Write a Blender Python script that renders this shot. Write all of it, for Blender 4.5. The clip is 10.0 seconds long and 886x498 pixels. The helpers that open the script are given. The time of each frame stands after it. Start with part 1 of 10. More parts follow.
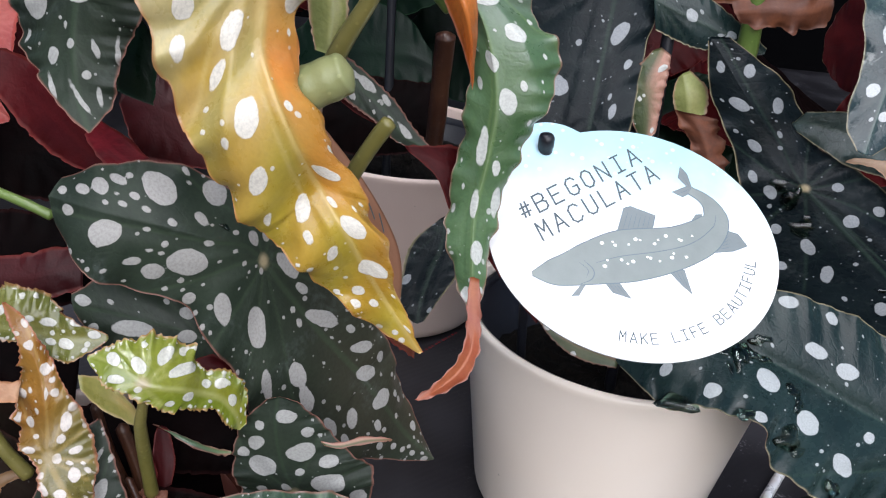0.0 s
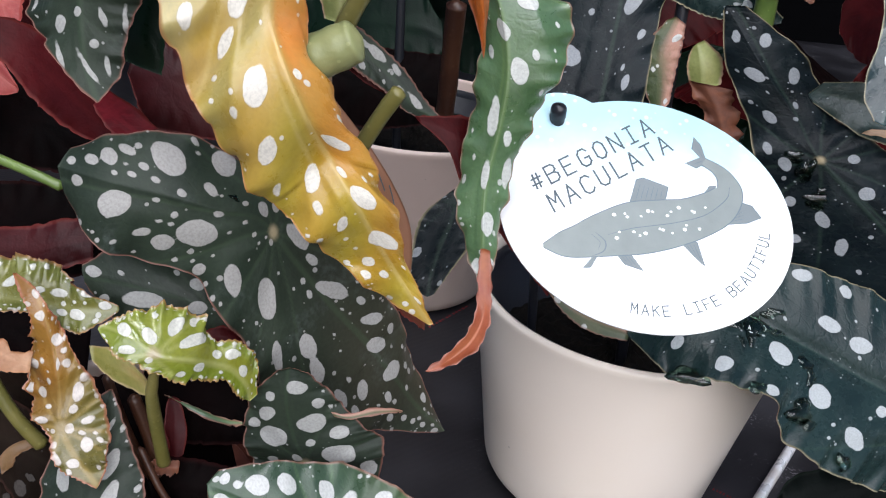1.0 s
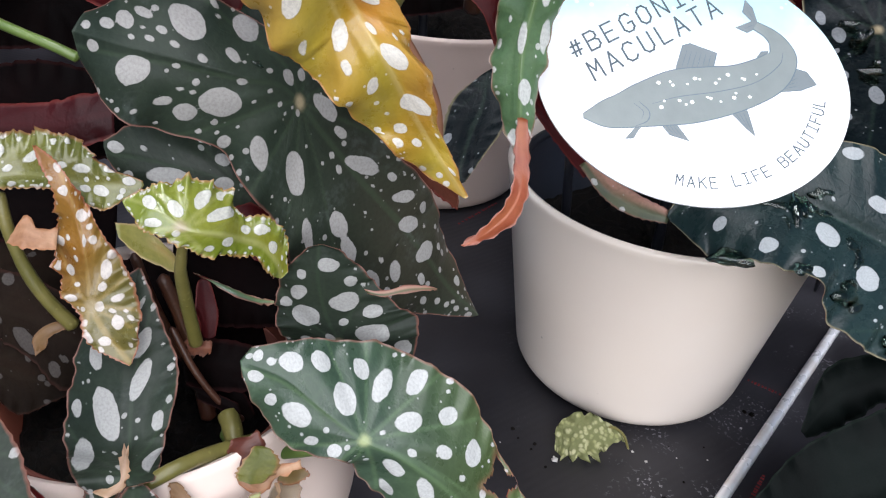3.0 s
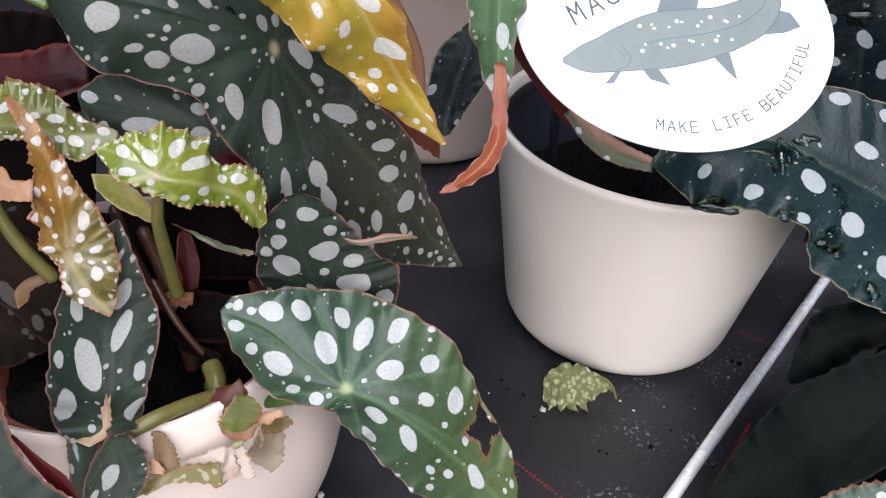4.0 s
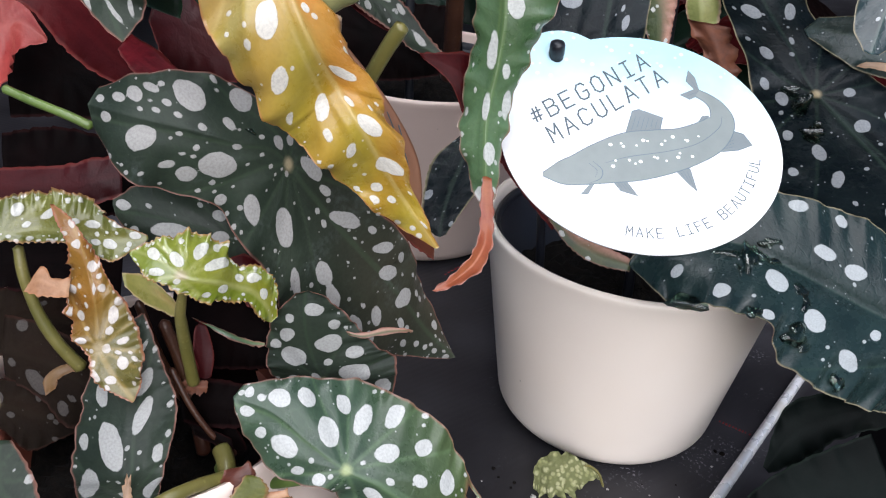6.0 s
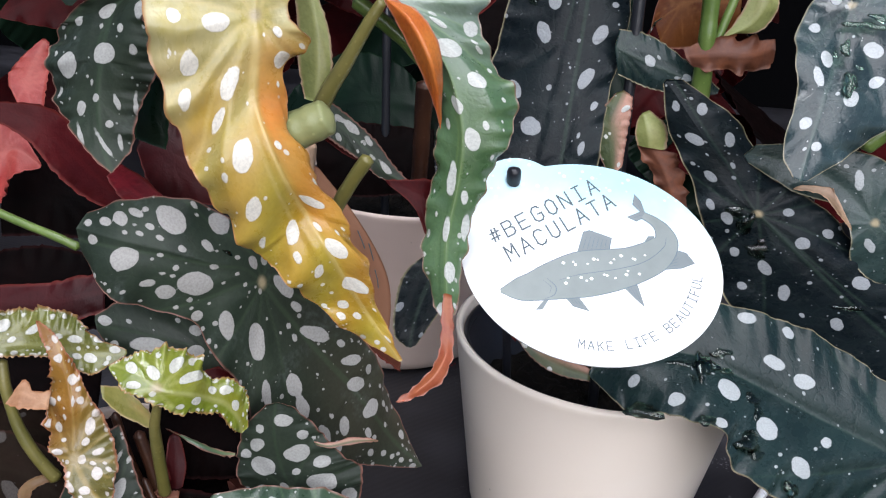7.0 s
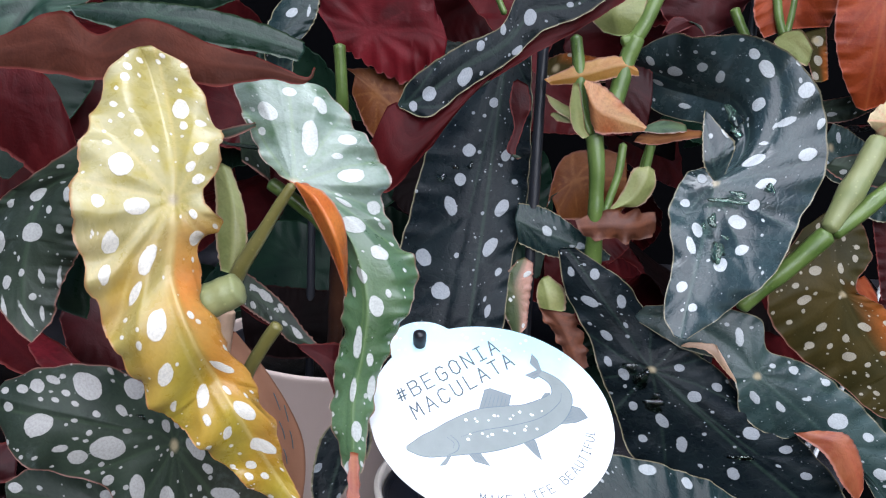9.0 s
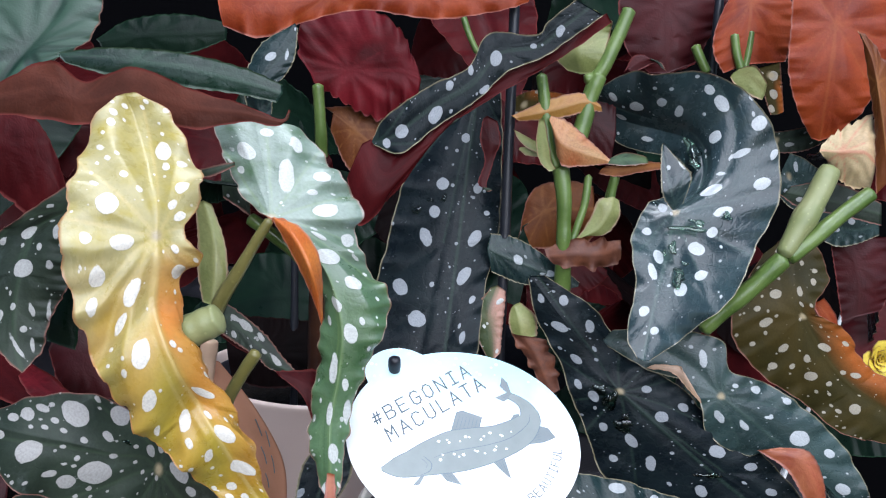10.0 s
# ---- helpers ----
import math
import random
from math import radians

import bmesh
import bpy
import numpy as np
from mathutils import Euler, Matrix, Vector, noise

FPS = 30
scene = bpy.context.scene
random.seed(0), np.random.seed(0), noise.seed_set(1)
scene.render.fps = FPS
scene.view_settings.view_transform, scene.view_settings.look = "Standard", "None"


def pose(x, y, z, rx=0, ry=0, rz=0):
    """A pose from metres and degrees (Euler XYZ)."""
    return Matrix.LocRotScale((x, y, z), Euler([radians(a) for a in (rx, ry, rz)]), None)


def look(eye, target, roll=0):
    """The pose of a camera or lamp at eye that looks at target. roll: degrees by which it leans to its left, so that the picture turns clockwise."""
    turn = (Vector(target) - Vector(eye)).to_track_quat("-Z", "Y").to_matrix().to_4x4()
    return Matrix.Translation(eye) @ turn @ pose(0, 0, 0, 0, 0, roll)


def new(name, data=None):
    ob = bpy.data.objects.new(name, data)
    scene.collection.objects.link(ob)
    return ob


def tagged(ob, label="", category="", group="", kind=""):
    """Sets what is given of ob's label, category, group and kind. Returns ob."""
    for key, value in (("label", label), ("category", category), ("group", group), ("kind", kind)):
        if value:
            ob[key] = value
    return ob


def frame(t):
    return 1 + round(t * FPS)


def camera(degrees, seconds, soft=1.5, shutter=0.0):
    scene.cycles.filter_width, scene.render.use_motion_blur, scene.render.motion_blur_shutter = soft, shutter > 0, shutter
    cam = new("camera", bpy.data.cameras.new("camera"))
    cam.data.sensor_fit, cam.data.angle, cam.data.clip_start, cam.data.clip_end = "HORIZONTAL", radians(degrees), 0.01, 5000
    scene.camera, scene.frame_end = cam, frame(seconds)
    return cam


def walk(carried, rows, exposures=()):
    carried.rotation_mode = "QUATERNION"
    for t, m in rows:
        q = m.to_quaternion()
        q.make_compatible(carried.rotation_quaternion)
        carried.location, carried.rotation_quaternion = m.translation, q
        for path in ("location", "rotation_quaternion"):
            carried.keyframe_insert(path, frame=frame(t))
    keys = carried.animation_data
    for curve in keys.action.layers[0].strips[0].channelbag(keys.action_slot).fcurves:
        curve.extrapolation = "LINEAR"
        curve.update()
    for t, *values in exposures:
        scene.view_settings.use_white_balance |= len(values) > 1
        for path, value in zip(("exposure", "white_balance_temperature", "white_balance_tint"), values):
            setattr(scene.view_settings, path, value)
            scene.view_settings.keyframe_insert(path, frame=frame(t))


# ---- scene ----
cam = camera(56.1, 10.0, soft=1.15)
METRES, EYE, TILT, LEAN, TURN = 0.1, 0.2455, -25.8, -6.0, 0.0
ROWS = [
    (0.0, 0.0, 0.0, 0.0, 0.0, 0.0, -0.0),
    (0.5, -0.0048, 0.02, -0.0018, 0.37, -0.88, -0.04),
    (1.0, -0.0003, 0.0127, -0.0091, 0.72, -1.71, -0.05),
    (1.5, -0.0073, 0.0441, -0.0339, 1.2, -2.84, 0.06),
    (2.0, -0.0279, 0.068, -0.0635, 1.79, -4.59, 0.2),
    (2.5, -0.0397, 0.0778, -0.0865, 2.23, -6.16, 0.39),
    (4.0, 0.0193, 0.0921, -0.1392, 2.23, -10.37, 1.26),
    (4.5, -0.0027, 0.0486, -0.121, 2.29, -11.14, 1.38),
    (5.0, 0.0023, 0.0051, -0.1159, 2.36, -10.43, 1.29),
    (6.5, 0.0739, -0.1983, -0.0885, 1.88, 0.03, 0.91),
    (7.0, 0.1053, -0.268, -0.0743, 1.1, 3.26, 1.11),
    (7.5, 0.1331, -0.3088, -0.0712, -0.32, 6.01, 1.61),
    (8.0, 0.1548, -0.3467, -0.0737, -1.17, 9.43, 1.89),
    (8.5, 0.1715, -0.4076, -0.0747, -2.14, 12.27, 2.03),
    (9.0, 0.207, -0.4592, -0.0903, -2.8, 14.01, 2.52),
    (9.5, 0.2151, -0.5216, -0.11, -3.13, 15.1, 3.08),
    (10.0, 0.261, -0.6002, -0.1294, -3.22, 16.03, 3.49),
]
walk(cam, [(t, pose(0, 0, EYE, TILT, LEAN, TURN) @ pose(METRES * x, METRES * y, METRES * z, 90 + pitch, roll, yaw)) for t, x, y, z, yaw, pitch, roll in ROWS],
     exposures=[(0.0, 0.03, 6030, 12), (6.5, 0.05, 6030, 12), (9.0, 0.14, 5700, 12), (10.0, 0.16, 5600, 11)])

# world and light: bright overcast daylight from above and from behind the camera
world = bpy.data.worlds.new("world")
scene.world = world
world.use_nodes = True
wn, wl = world.node_tree.nodes, world.node_tree.links
sky = wn.new("ShaderNodeTexSky")
sky.sky_type, sky.sun_disc = "NISHITA", False
sky.sun_elevation, sky.sun_rotation = radians(40), radians(172)
sky.air_density, sky.dust_density = 1.0, 1.0
wn["Background"].inputs["Strength"].default_value = 0.075
wl.new(sky.outputs[0], wn["Background"].inputs["Color"])
sun = new("sun", bpy.data.lights.new("sun", "SUN"))
sun.data.energy, sun.data.angle, sun.data.color = 3.8, radians(70), (1.0, 0.96, 0.93)
sun.matrix_world = look((0.10, -0.76, 0.64), (0, 0, 0))


# ---- ceiling lights, seen as soft glare on the tag and the glossy leaves ----
LAMP_GLOW = bpy.data.materials.new("lit_lamp_diffuser")
LAMP_GLOW.use_nodes = True
lamp_bsdf = LAMP_GLOW.node_tree.nodes["Principled BSDF"]
lamp_bsdf.inputs["Base Color"].default_value = (0.8, 0.8, 0.8, 1)
lamp_bsdf.inputs["Emission Color"].default_value = (1.0, 0.98, 0.95, 1)
lamp_bsdf.inputs["Emission Strength"].default_value = 13.0
LAMP_CASE = bpy.data.materials.new("white_lamp_housing")
LAMP_CASE.use_nodes = True
LAMP_CASE.node_tree.nodes["Principled BSDF"].inputs["Base Color"].default_value = (0.75, 0.75, 0.74, 1)


def ceiling_light(at, sx, sy):
    """A hanging panel lamp: white housing round a glowing diffuser."""
    lamp = new("ceiling_light")
    lamp.location = at
    tagged(lamp, "white panel lamp hanging high above the display table", "ceiling light", "ceiling lights")
    for name, grow, z0, z1, mat in (("housing", 0.03, 0.004, 0.056, LAMP_CASE), ("diffuser", 0.0, -0.006, 0.0, LAMP_GLOW)):
        bm = bmesh.new()
        bmesh.ops.create_cube(bm, size=1)
        for q in bm.verts:
            q.co = Vector((q.co.x * (sx + grow), q.co.y * (sy + grow), z0 + (q.co.z + 0.5) * (z1 - z0)))
        bmesh.ops.bevel(bm, geom=list(bm.edges), offset=0.002, segments=2, affect="EDGES")
        me = bpy.data.meshes.new(name)
        bm.to_mesh(me)
        bm.free()
        me.materials.append(mat)
        new(name, me).parent = lamp


for lx, ly, side, deep_side in ((-0.12, 0.10, 0.72, 0.40), (0.57, -0.10, 0.40, 0.08)):
    ceiling_light((lx, ly, 1.76), side, deep_side)
    beam = new("roof_beam", bpy.data.meshes.new("roof_beam"))
    bm = bmesh.new()
    bmesh.ops.create_cube(bm, size=1, matrix=Matrix.Translation((lx, 0.55, 1.85)) @ Matrix.Diagonal((0.05, 1.42, 0.07, 1)))
    bmesh.ops.bevel(bm, geom=list(bm.edges), offset=0.004, segments=2, affect="EDGES")
    bm.to_mesh(beam.data)
    bm.free()
    beam.data.materials.append(LAMP_CASE)
    tagged(beam, "white beam under the roof that carries a lamp", "beam", kind="structure")

# ---- materials ----
class Nodes:
    """A small builder for node materials."""

    def __init__(self, name):
        self.mat = bpy.data.materials.new(name)
        self.mat.use_nodes = True
        self.tree = self.mat.node_tree
        self.bsdf = self.tree.nodes["Principled BSDF"]
        self.out = self.tree.nodes["Material Output"]

    def add(self, kind, **values):
        n = self.tree.nodes.new(kind)
        for key, v in values.items():
            if key in n.inputs:
                self.put(n.inputs[key], v)
        return n

    def put(self, socket, v):
        if isinstance(v, bpy.types.NodeSocket):
            self.tree.links.new(v, socket)
        elif isinstance(v, tuple) and len(v) == 3 and socket.type == "RGBA":
            socket.default_value = (*v, 1.0)
        else:
            socket.default_value = v

    def math(self, op, a, b=0.0, c=0.0):
        n = self.tree.nodes.new("ShaderNodeMath")
        n.operation = op
        for s, v in zip(n.inputs, (a, b, c)):
            self.put(s, v)
        return n.outputs[0]

    def mix(self, fac, a, b):
        n = self.tree.nodes.new("ShaderNodeMix")
        n.data_type = "RGBA"
        self.put(n.inputs["Factor"], fac)
        self.put(n.inputs[6], a)
        self.put(n.inputs[7], b)
        return n.outputs[2]

    def ramp(self, v, lo, hi):
        n = self.tree.nodes.new("ShaderNodeMapRange")
        n.interpolation_type = "SMOOTHSTEP"
        for key, x in (("Value", v), ("From Min", lo), ("From Max", hi)):
            self.put(n.inputs[key], x)
        return n.outputs["Result"]

    def attr(self, name, vector=False):
        n = self.tree.nodes.new("ShaderNodeAttribute")
        n.attribute_name = name
        return n.outputs["Vector" if vector else "Fac"]

    def coords(self):
        return self.tree.nodes.new("ShaderNodeTexCoord").outputs["Object"]

    def noise(self, vec, scale, detail=3.0, rough=0.55):
        return self.add("ShaderNodeTexNoise", Vector=vec, Scale=scale, Detail=detail, Roughness=rough).outputs["Fac"]

    def bump(self, height, strength, distance):
        n = self.add("ShaderNodeBump", Height=height, Strength=strength, Distance=distance)
        self.put(self.bsdf.inputs["Normal"], n.outputs[0])
        return n.outputs[0]

    def base(self, color, rough=0.5, metallic=0.0, spec=0.5):
        self.put(self.bsdf.inputs["Base Color"], color)
        self.put(self.bsdf.inputs["Roughness"], rough)
        self.put(self.bsdf.inputs["Metallic"], metallic)
        self.put(self.bsdf.inputs["Specular IOR Level"], spec)
        return self


def blade(name, dark, light, tone, spotted=True, spot_color=(0.62, 0.63, 0.60), rough=0.32, glow=0.1, vein_color=None, stripes=False, dry=0.0, rim=(0.30, 0.13, 0.10), spec=0.5, dusty=0.0, vein_mix=0.35, grain_mix=0.3, pale_sheen_color=None, relief=0.035, boss_color=(0.44, 0.36, 0.22), clear=0.0):
    """Leaf skin: two greens over the blade, a second tone where the leaf turns, silver spots and fine speckle, veins, a coloured margin."""
    m = Nodes(name)
    flat = m.attr("flat", True)
    big = m.noise(flat, 45.0, 3)
    fine = m.noise(flat, 900.0, 4)
    col = m.mix(m.ramp(big, 0.3, 0.7), dark, light)
    # pale tint mixed into the colour, mostly in place of overhead sheen
    if pale_sheen_color:
        col = m.mix(m.math("MULTIPLY", m.attr("pale_sheen"), m.ramp(m.noise(flat, 120.0, 3), 0.2, 0.6)), col, pale_sheen_color)
    col = m.mix(m.attr("tone"), col, tone)
    col = m.mix(m.math("MULTIPLY", m.ramp(fine, 0.35, 0.75), grain_mix), col, m.mix(0.5, col, (0.0, 0.0, 0.0)))
    vein = m.ramp(m.attr("vein"), 0.0012, 0.0002)
    col = m.mix(m.math("MULTIPLY", vein, vein_mix), col, vein_color or light)
    if stripes:
        band = m.ramp(m.attr("vein"), 0.0018, 0.0036)
        col = m.mix(band, col, light)
    height = m.math("ADD", m.math("MULTIPLY", m.ramp(m.attr("vein"), 0.0, 0.004), 0.4), m.math("ADD", m.math("MULTIPLY", fine, 0.07), m.math("MULTIPLY", m.add("ShaderNodeTexVoronoi", Vector=flat, Scale=1300.0).outputs["Distance"], 0.05)))
    net = m.tree.nodes.new("ShaderNodeTexVoronoi")
    net.feature = "DISTANCE_TO_EDGE"
    net.inputs["Scale"].default_value = 190.0
    warp = m.tree.nodes.new("ShaderNodeVectorMath")
    m.put(warp.inputs[0], flat)
    wobble = m.add("ShaderNodeTexNoise", Vector=flat, Scale=240.0, Detail=2.0).outputs["Color"]
    small = m.tree.nodes.new("ShaderNodeVectorMath")
    small.operation = "SCALE"
    m.put(small.inputs[0], wobble)
    small.inputs["Scale"].default_value = 0.004
    m.put(warp.inputs[1], small.outputs[0])
    m.put(net.inputs["Vector"], warp.outputs[0])
    mesh_vein = m.ramp(net.outputs["Distance"], 0.0, 0.10)
    swell = m.noise(flat, 150.0, 3)
    height = m.math("ADD", height, m.math("ADD", m.math("MULTIPLY", mesh_vein, relief), m.math("MULTIPLY", swell, 4.5 * relief)))
    col = m.mix(m.math("MULTIPLY", m.math("SUBTRACT", 1.0, mesh_vein), 0.05), col, vein_color or light)
    haze = m.math("MULTIPLY", m.math("SUBTRACT", m.noise(flat, 190.0, 5, 0.65), 0.5), 0.45)
    if spotted:
        wob = m.math("MULTIPLY", m.math("SUBTRACT", m.noise(flat, 260.0, 2), 0.5), 0.0012)
        edge = m.math("ADD", m.attr("spot"), wob)
        spot = m.ramp(edge, 0.00012, -0.00012)
        vor = m.add("ShaderNodeTexVoronoi", Vector=flat, Scale=210.0)
        rnd = m.add("ShaderNodeSeparateColor", Color=vor.outputs["Color"])
        size = m.math("MULTIPLY", m.ramp(rnd.outputs[0], 0.4, 1.0), 0.17)
        speck = m.ramp(m.math("SUBTRACT", vor.outputs["Distance"], size), 0.02, -0.02)
        speck = m.math("MULTIPLY", speck, m.ramp(rnd.outputs[0], 0.4, 0.46))
        speck = m.math("MULTIPLY", speck, 0.85)
        tiny = m.add("ShaderNodeTexVoronoi", Vector=flat, Scale=430.0)
        pick = m.add("ShaderNodeSeparateColor", Color=tiny.outputs["Color"]).outputs[1]
        patch = m.ramp(m.noise(flat, 70.0, 2), 0.34, 0.56)
        mote = m.ramp(m.math("SUBTRACT", tiny.outputs["Distance"], m.math("MULTIPLY", pick, 0.14)), 0.03, -0.03)
        mote = m.math("MULTIPLY", m.math("MULTIPLY", mote, m.ramp(pick, 0.62, 0.68)), m.math("MULTIPLY", patch, 0.8))
        white = m.math("MAXIMUM", spot, m.math("MAXIMUM", speck, mote))
        grain = m.mix(m.ramp(m.noise(flat, 1500.0, 2), 0.35, 0.7), spot_color, tuple(c * 0.82 for c in spot_color))
        col = m.mix(white, col, grain)
        m.put(m.bsdf.inputs["Roughness"], m.math("ADD", m.math("MULTIPLY", white, 0.12), m.math("ADD", rough, m.math("ADD", haze, m.math("MULTIPLY", m.math("SUBTRACT", big, 0.5), 0.25)))))
        height = m.math("ADD", height, m.math("MULTIPLY", white, 0.15))
    else:
        m.put(m.bsdf.inputs["Roughness"], m.math("ADD", rough, m.math("ADD", haze, m.math("MULTIPLY", m.math("SUBTRACT", big, 0.5), 0.25))))
    if dusty:
        film = m.math("MULTIPLY", m.ramp(m.noise(flat, 70.0, 5, 0.65), 0.5, 0.72), m.ramp(m.noise(flat, 600.0, 3), 0.35, 0.7))
        col = m.mix(m.math("MULTIPLY", film, dusty), col, (0.22, 0.25, 0.25))
    brown = m.math("MULTIPLY", m.ramp(m.attr("burn"), 0.0, 1.0), m.ramp(m.noise(flat, 350.0, 3), 0.25, 0.5))
    col = m.mix(brown, col, (0.22, 0.10, 0.06))
    col = m.mix(m.attr("boss"), col, boss_color)
    col = m.mix(m.math("MULTIPLY", m.attr("rim"), 0.8), col, rim)
    if dry:
        col = m.mix(m.math("MULTIPLY", m.ramp(m.noise(flat, 130.0, 4), 0.4, 0.6), dry), col, (0.10, 0.035, 0.02))
    m.put(m.bsdf.inputs["Base Color"], col)
    m.put(m.bsdf.inputs["Specular IOR Level"], spec)
    m.bump(height, 0.55, 0.0009)
    if glow:
        tr = m.add("ShaderNodeBsdfTranslucent", Color=col)
        mix = m.tree.nodes.new("ShaderNodeMixShader")
        mix.inputs[0].default_value = glow
        m.tree.links.new(m.bsdf.outputs[0], mix.inputs[1])
        m.tree.links.new(tr.outputs[0], mix.inputs[2])
        m.tree.links.new(mix.outputs[0], m.out.inputs[0])
        if clear:
            # papery skin that lets what lies behind show through
            thin = m.tree.nodes.new("ShaderNodeMixShader")
            thin.inputs[0].default_value = clear
            m.tree.links.new(mix.outputs[0], thin.inputs[1])
            m.tree.links.new(m.tree.nodes.new("ShaderNodeBsdfTransparent").outputs[0], thin.inputs[2])
            m.tree.links.new(thin.outputs[0], m.out.inputs[0])
    return m.mat


# red underside, its base lowered for shade from the leaves above
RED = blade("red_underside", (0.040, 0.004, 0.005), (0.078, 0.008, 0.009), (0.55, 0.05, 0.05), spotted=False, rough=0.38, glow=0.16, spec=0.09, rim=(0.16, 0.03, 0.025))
# lighter copy of the same red for leaves that light shines on
RED_LIT = blade("lit_red_underside", (0.10, 0.006, 0.009), (0.24, 0.016, 0.024), (0.6, 0.06, 0.06), spotted=False, rough=0.42, glow=0.3, spec=0.18, rim=(0.16, 0.03, 0.025))
# darker copy of the same red, with deeper shade in the colour
RED_SHADED = blade("shaded_red_underside", (0.030, 0.004, 0.005), (0.055, 0.006, 0.007), (0.2, 0.02, 0.02), spotted=False, rough=0.45, glow=0.05, spec=0.18, rim=(0.16, 0.03, 0.025))
CORAL = blade("coral_red_blade", (0.30, 0.028, 0.026), (0.46, 0.075, 0.060), (0.5, 0.16, 0.12), spotted=False, rough=0.38, glow=0.25, spec=0.4, vein_color=(0.5, 0.14, 0.11), rim=(0.45, 0.1, 0.08))
ORANGE = blade("orange_underside", (0.52, 0.11, 0.018), (0.64, 0.21, 0.04), (0.58, 0.09, 0.025), spotted=False, rough=0.36, glow=0.2, grain_mix=0.4)
ORANGE_RED = blade("orange_red_underside", (0.21, 0.026, 0.006), (0.38, 0.062, 0.012), (0.5, 0.06, 0.02), spotted=False, rough=0.45, glow=0.2, spec=0.3, vein_color=(0.5, 0.16, 0.04), vein_mix=0.2)
BROWN = blade("brown_red_underside", (0.058, 0.018, 0.011), (0.105, 0.031, 0.018), (0.3, 0.08, 0.05), spotted=False, rough=0.6, glow=0.08, spec=0.1, rim=(0.16, 0.03, 0.025))
SALMON = blade("salmon_tip", (0.24, 0.042, 0.018), (0.36, 0.12, 0.045), (0.5, 0.1, 0.06), spotted=False, rough=0.45, glow=0.1)
EDGE = blade("leaf_margin", (0.28, 0.12, 0.08), (0.36, 0.18, 0.11), (0.3, 0.1, 0.06), spotted=False, rough=0.5, glow=0.0)
EDGE_PALE = blade("pale_leaf_margin", (0.45, 0.36, 0.16), (0.5, 0.4, 0.2), (0.5, 0.4, 0.2), spotted=False, rough=0.5, glow=0.0)
DARK = blade("dark_green_blade", (0.019, 0.027, 0.019), (0.031, 0.043, 0.029), (0.04, 0.07, 0.03), vein_color=(0.05, 0.08, 0.045), spot_color=(0.40, 0.40, 0.38), spec=0.2, rough=0.42, dusty=0.12)
DARK_WORN = blade("worn_dark_green_blade", (0.020, 0.030, 0.021), (0.034, 0.049, 0.033), (0.060, 0.050, 0.034), vein_color=(0.06, 0.09, 0.05), spot_color=(0.40, 0.39, 0.37), spec=0.22, rough=0.42, dusty=0.2)
DARK_G = blade("green_blade", (0.034, 0.062, 0.039), (0.060, 0.102, 0.060), (0.115, 0.155, 0.045), vein_color=(0.16, 0.26, 0.12), vein_mix=0.34, boss_color=(0.42, 0.48, 0.24), spot_color=(0.56, 0.57, 0.55))
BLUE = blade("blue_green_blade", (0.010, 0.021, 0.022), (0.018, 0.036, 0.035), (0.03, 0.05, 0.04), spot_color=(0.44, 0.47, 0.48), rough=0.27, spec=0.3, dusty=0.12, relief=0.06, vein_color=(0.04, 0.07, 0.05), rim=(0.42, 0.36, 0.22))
# the blue-green blade darkened and dulled for leaves that catch little light
BLUE_SHADED = blade("shaded_blue_green_blade", (0.0055, 0.009, 0.012), (0.010, 0.016, 0.019), (0.03, 0.05, 0.04), spot_color=(0.33, 0.35, 0.37), rough=0.30, spec=0.14, dusty=0.10, relief=0.055, vein_color=(0.04, 0.07, 0.05), rim=(0.42, 0.36, 0.22))
# lighter copy: the leaves' sheen is partly in the base colour
SILVER = blade("silvery_sheen_blade", (0.026, 0.046, 0.045), (0.046, 0.078, 0.074), (0.03, 0.05, 0.04), spot_color=(0.50, 0.53, 0.54), rough=0.28, spec=0.4, dusty=0.25, relief=0.06, vein_color=(0.06, 0.10, 0.08), rim=(0.42, 0.36, 0.22))
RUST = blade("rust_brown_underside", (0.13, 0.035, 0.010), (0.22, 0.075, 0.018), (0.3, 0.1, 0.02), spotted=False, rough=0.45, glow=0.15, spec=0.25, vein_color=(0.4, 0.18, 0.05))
# base lightened over BLUE for sheen, with more gloss as well
SILVER_BRIGHT = blade("bright_sheen_blade", (0.016, 0.029, 0.033), (0.036, 0.062, 0.066), (0.03, 0.05, 0.04), spot_color=(0.54, 0.57, 0.58), rough=0.25, spec=0.6, dusty=0.15, relief=0.07, vein_color=(0.09, 0.14, 0.12), rim=(0.42, 0.36, 0.22))
# green blade taken nearly to black in place of shade
SHADE = blade("shaded_green_blade", (0.0025, 0.0038, 0.0035), (0.006, 0.009, 0.008), (0.01, 0.014, 0.012), spotted=False, rough=0.5, glow=0.0, spec=0.05, rim=(0.012, 0.018, 0.014))
# near-black skin that stands for the shade in gaps between leaves
GAP_SHADE = blade("gap_shade_blade", (0.0016, 0.001, 0.001), (0.004, 0.0017, 0.0017), (0.008, 0.003, 0.003), spotted=False, rough=0.6, glow=0.0, spec=0.03, rim=(0.02, 0.006, 0.006))
# base and pale top lightened to stand for the leaf's sheen
GREEN = blade("fresh_green_blade", (0.056, 0.118, 0.046), (0.100, 0.185, 0.080), (0.16, 0.24, 0.05), vein_color=(0.2, 0.3, 0.1), spot_color=(0.60, 0.62, 0.58), spec=1.0, rough=0.34, pale_sheen_color=(0.24, 0.31, 0.25))
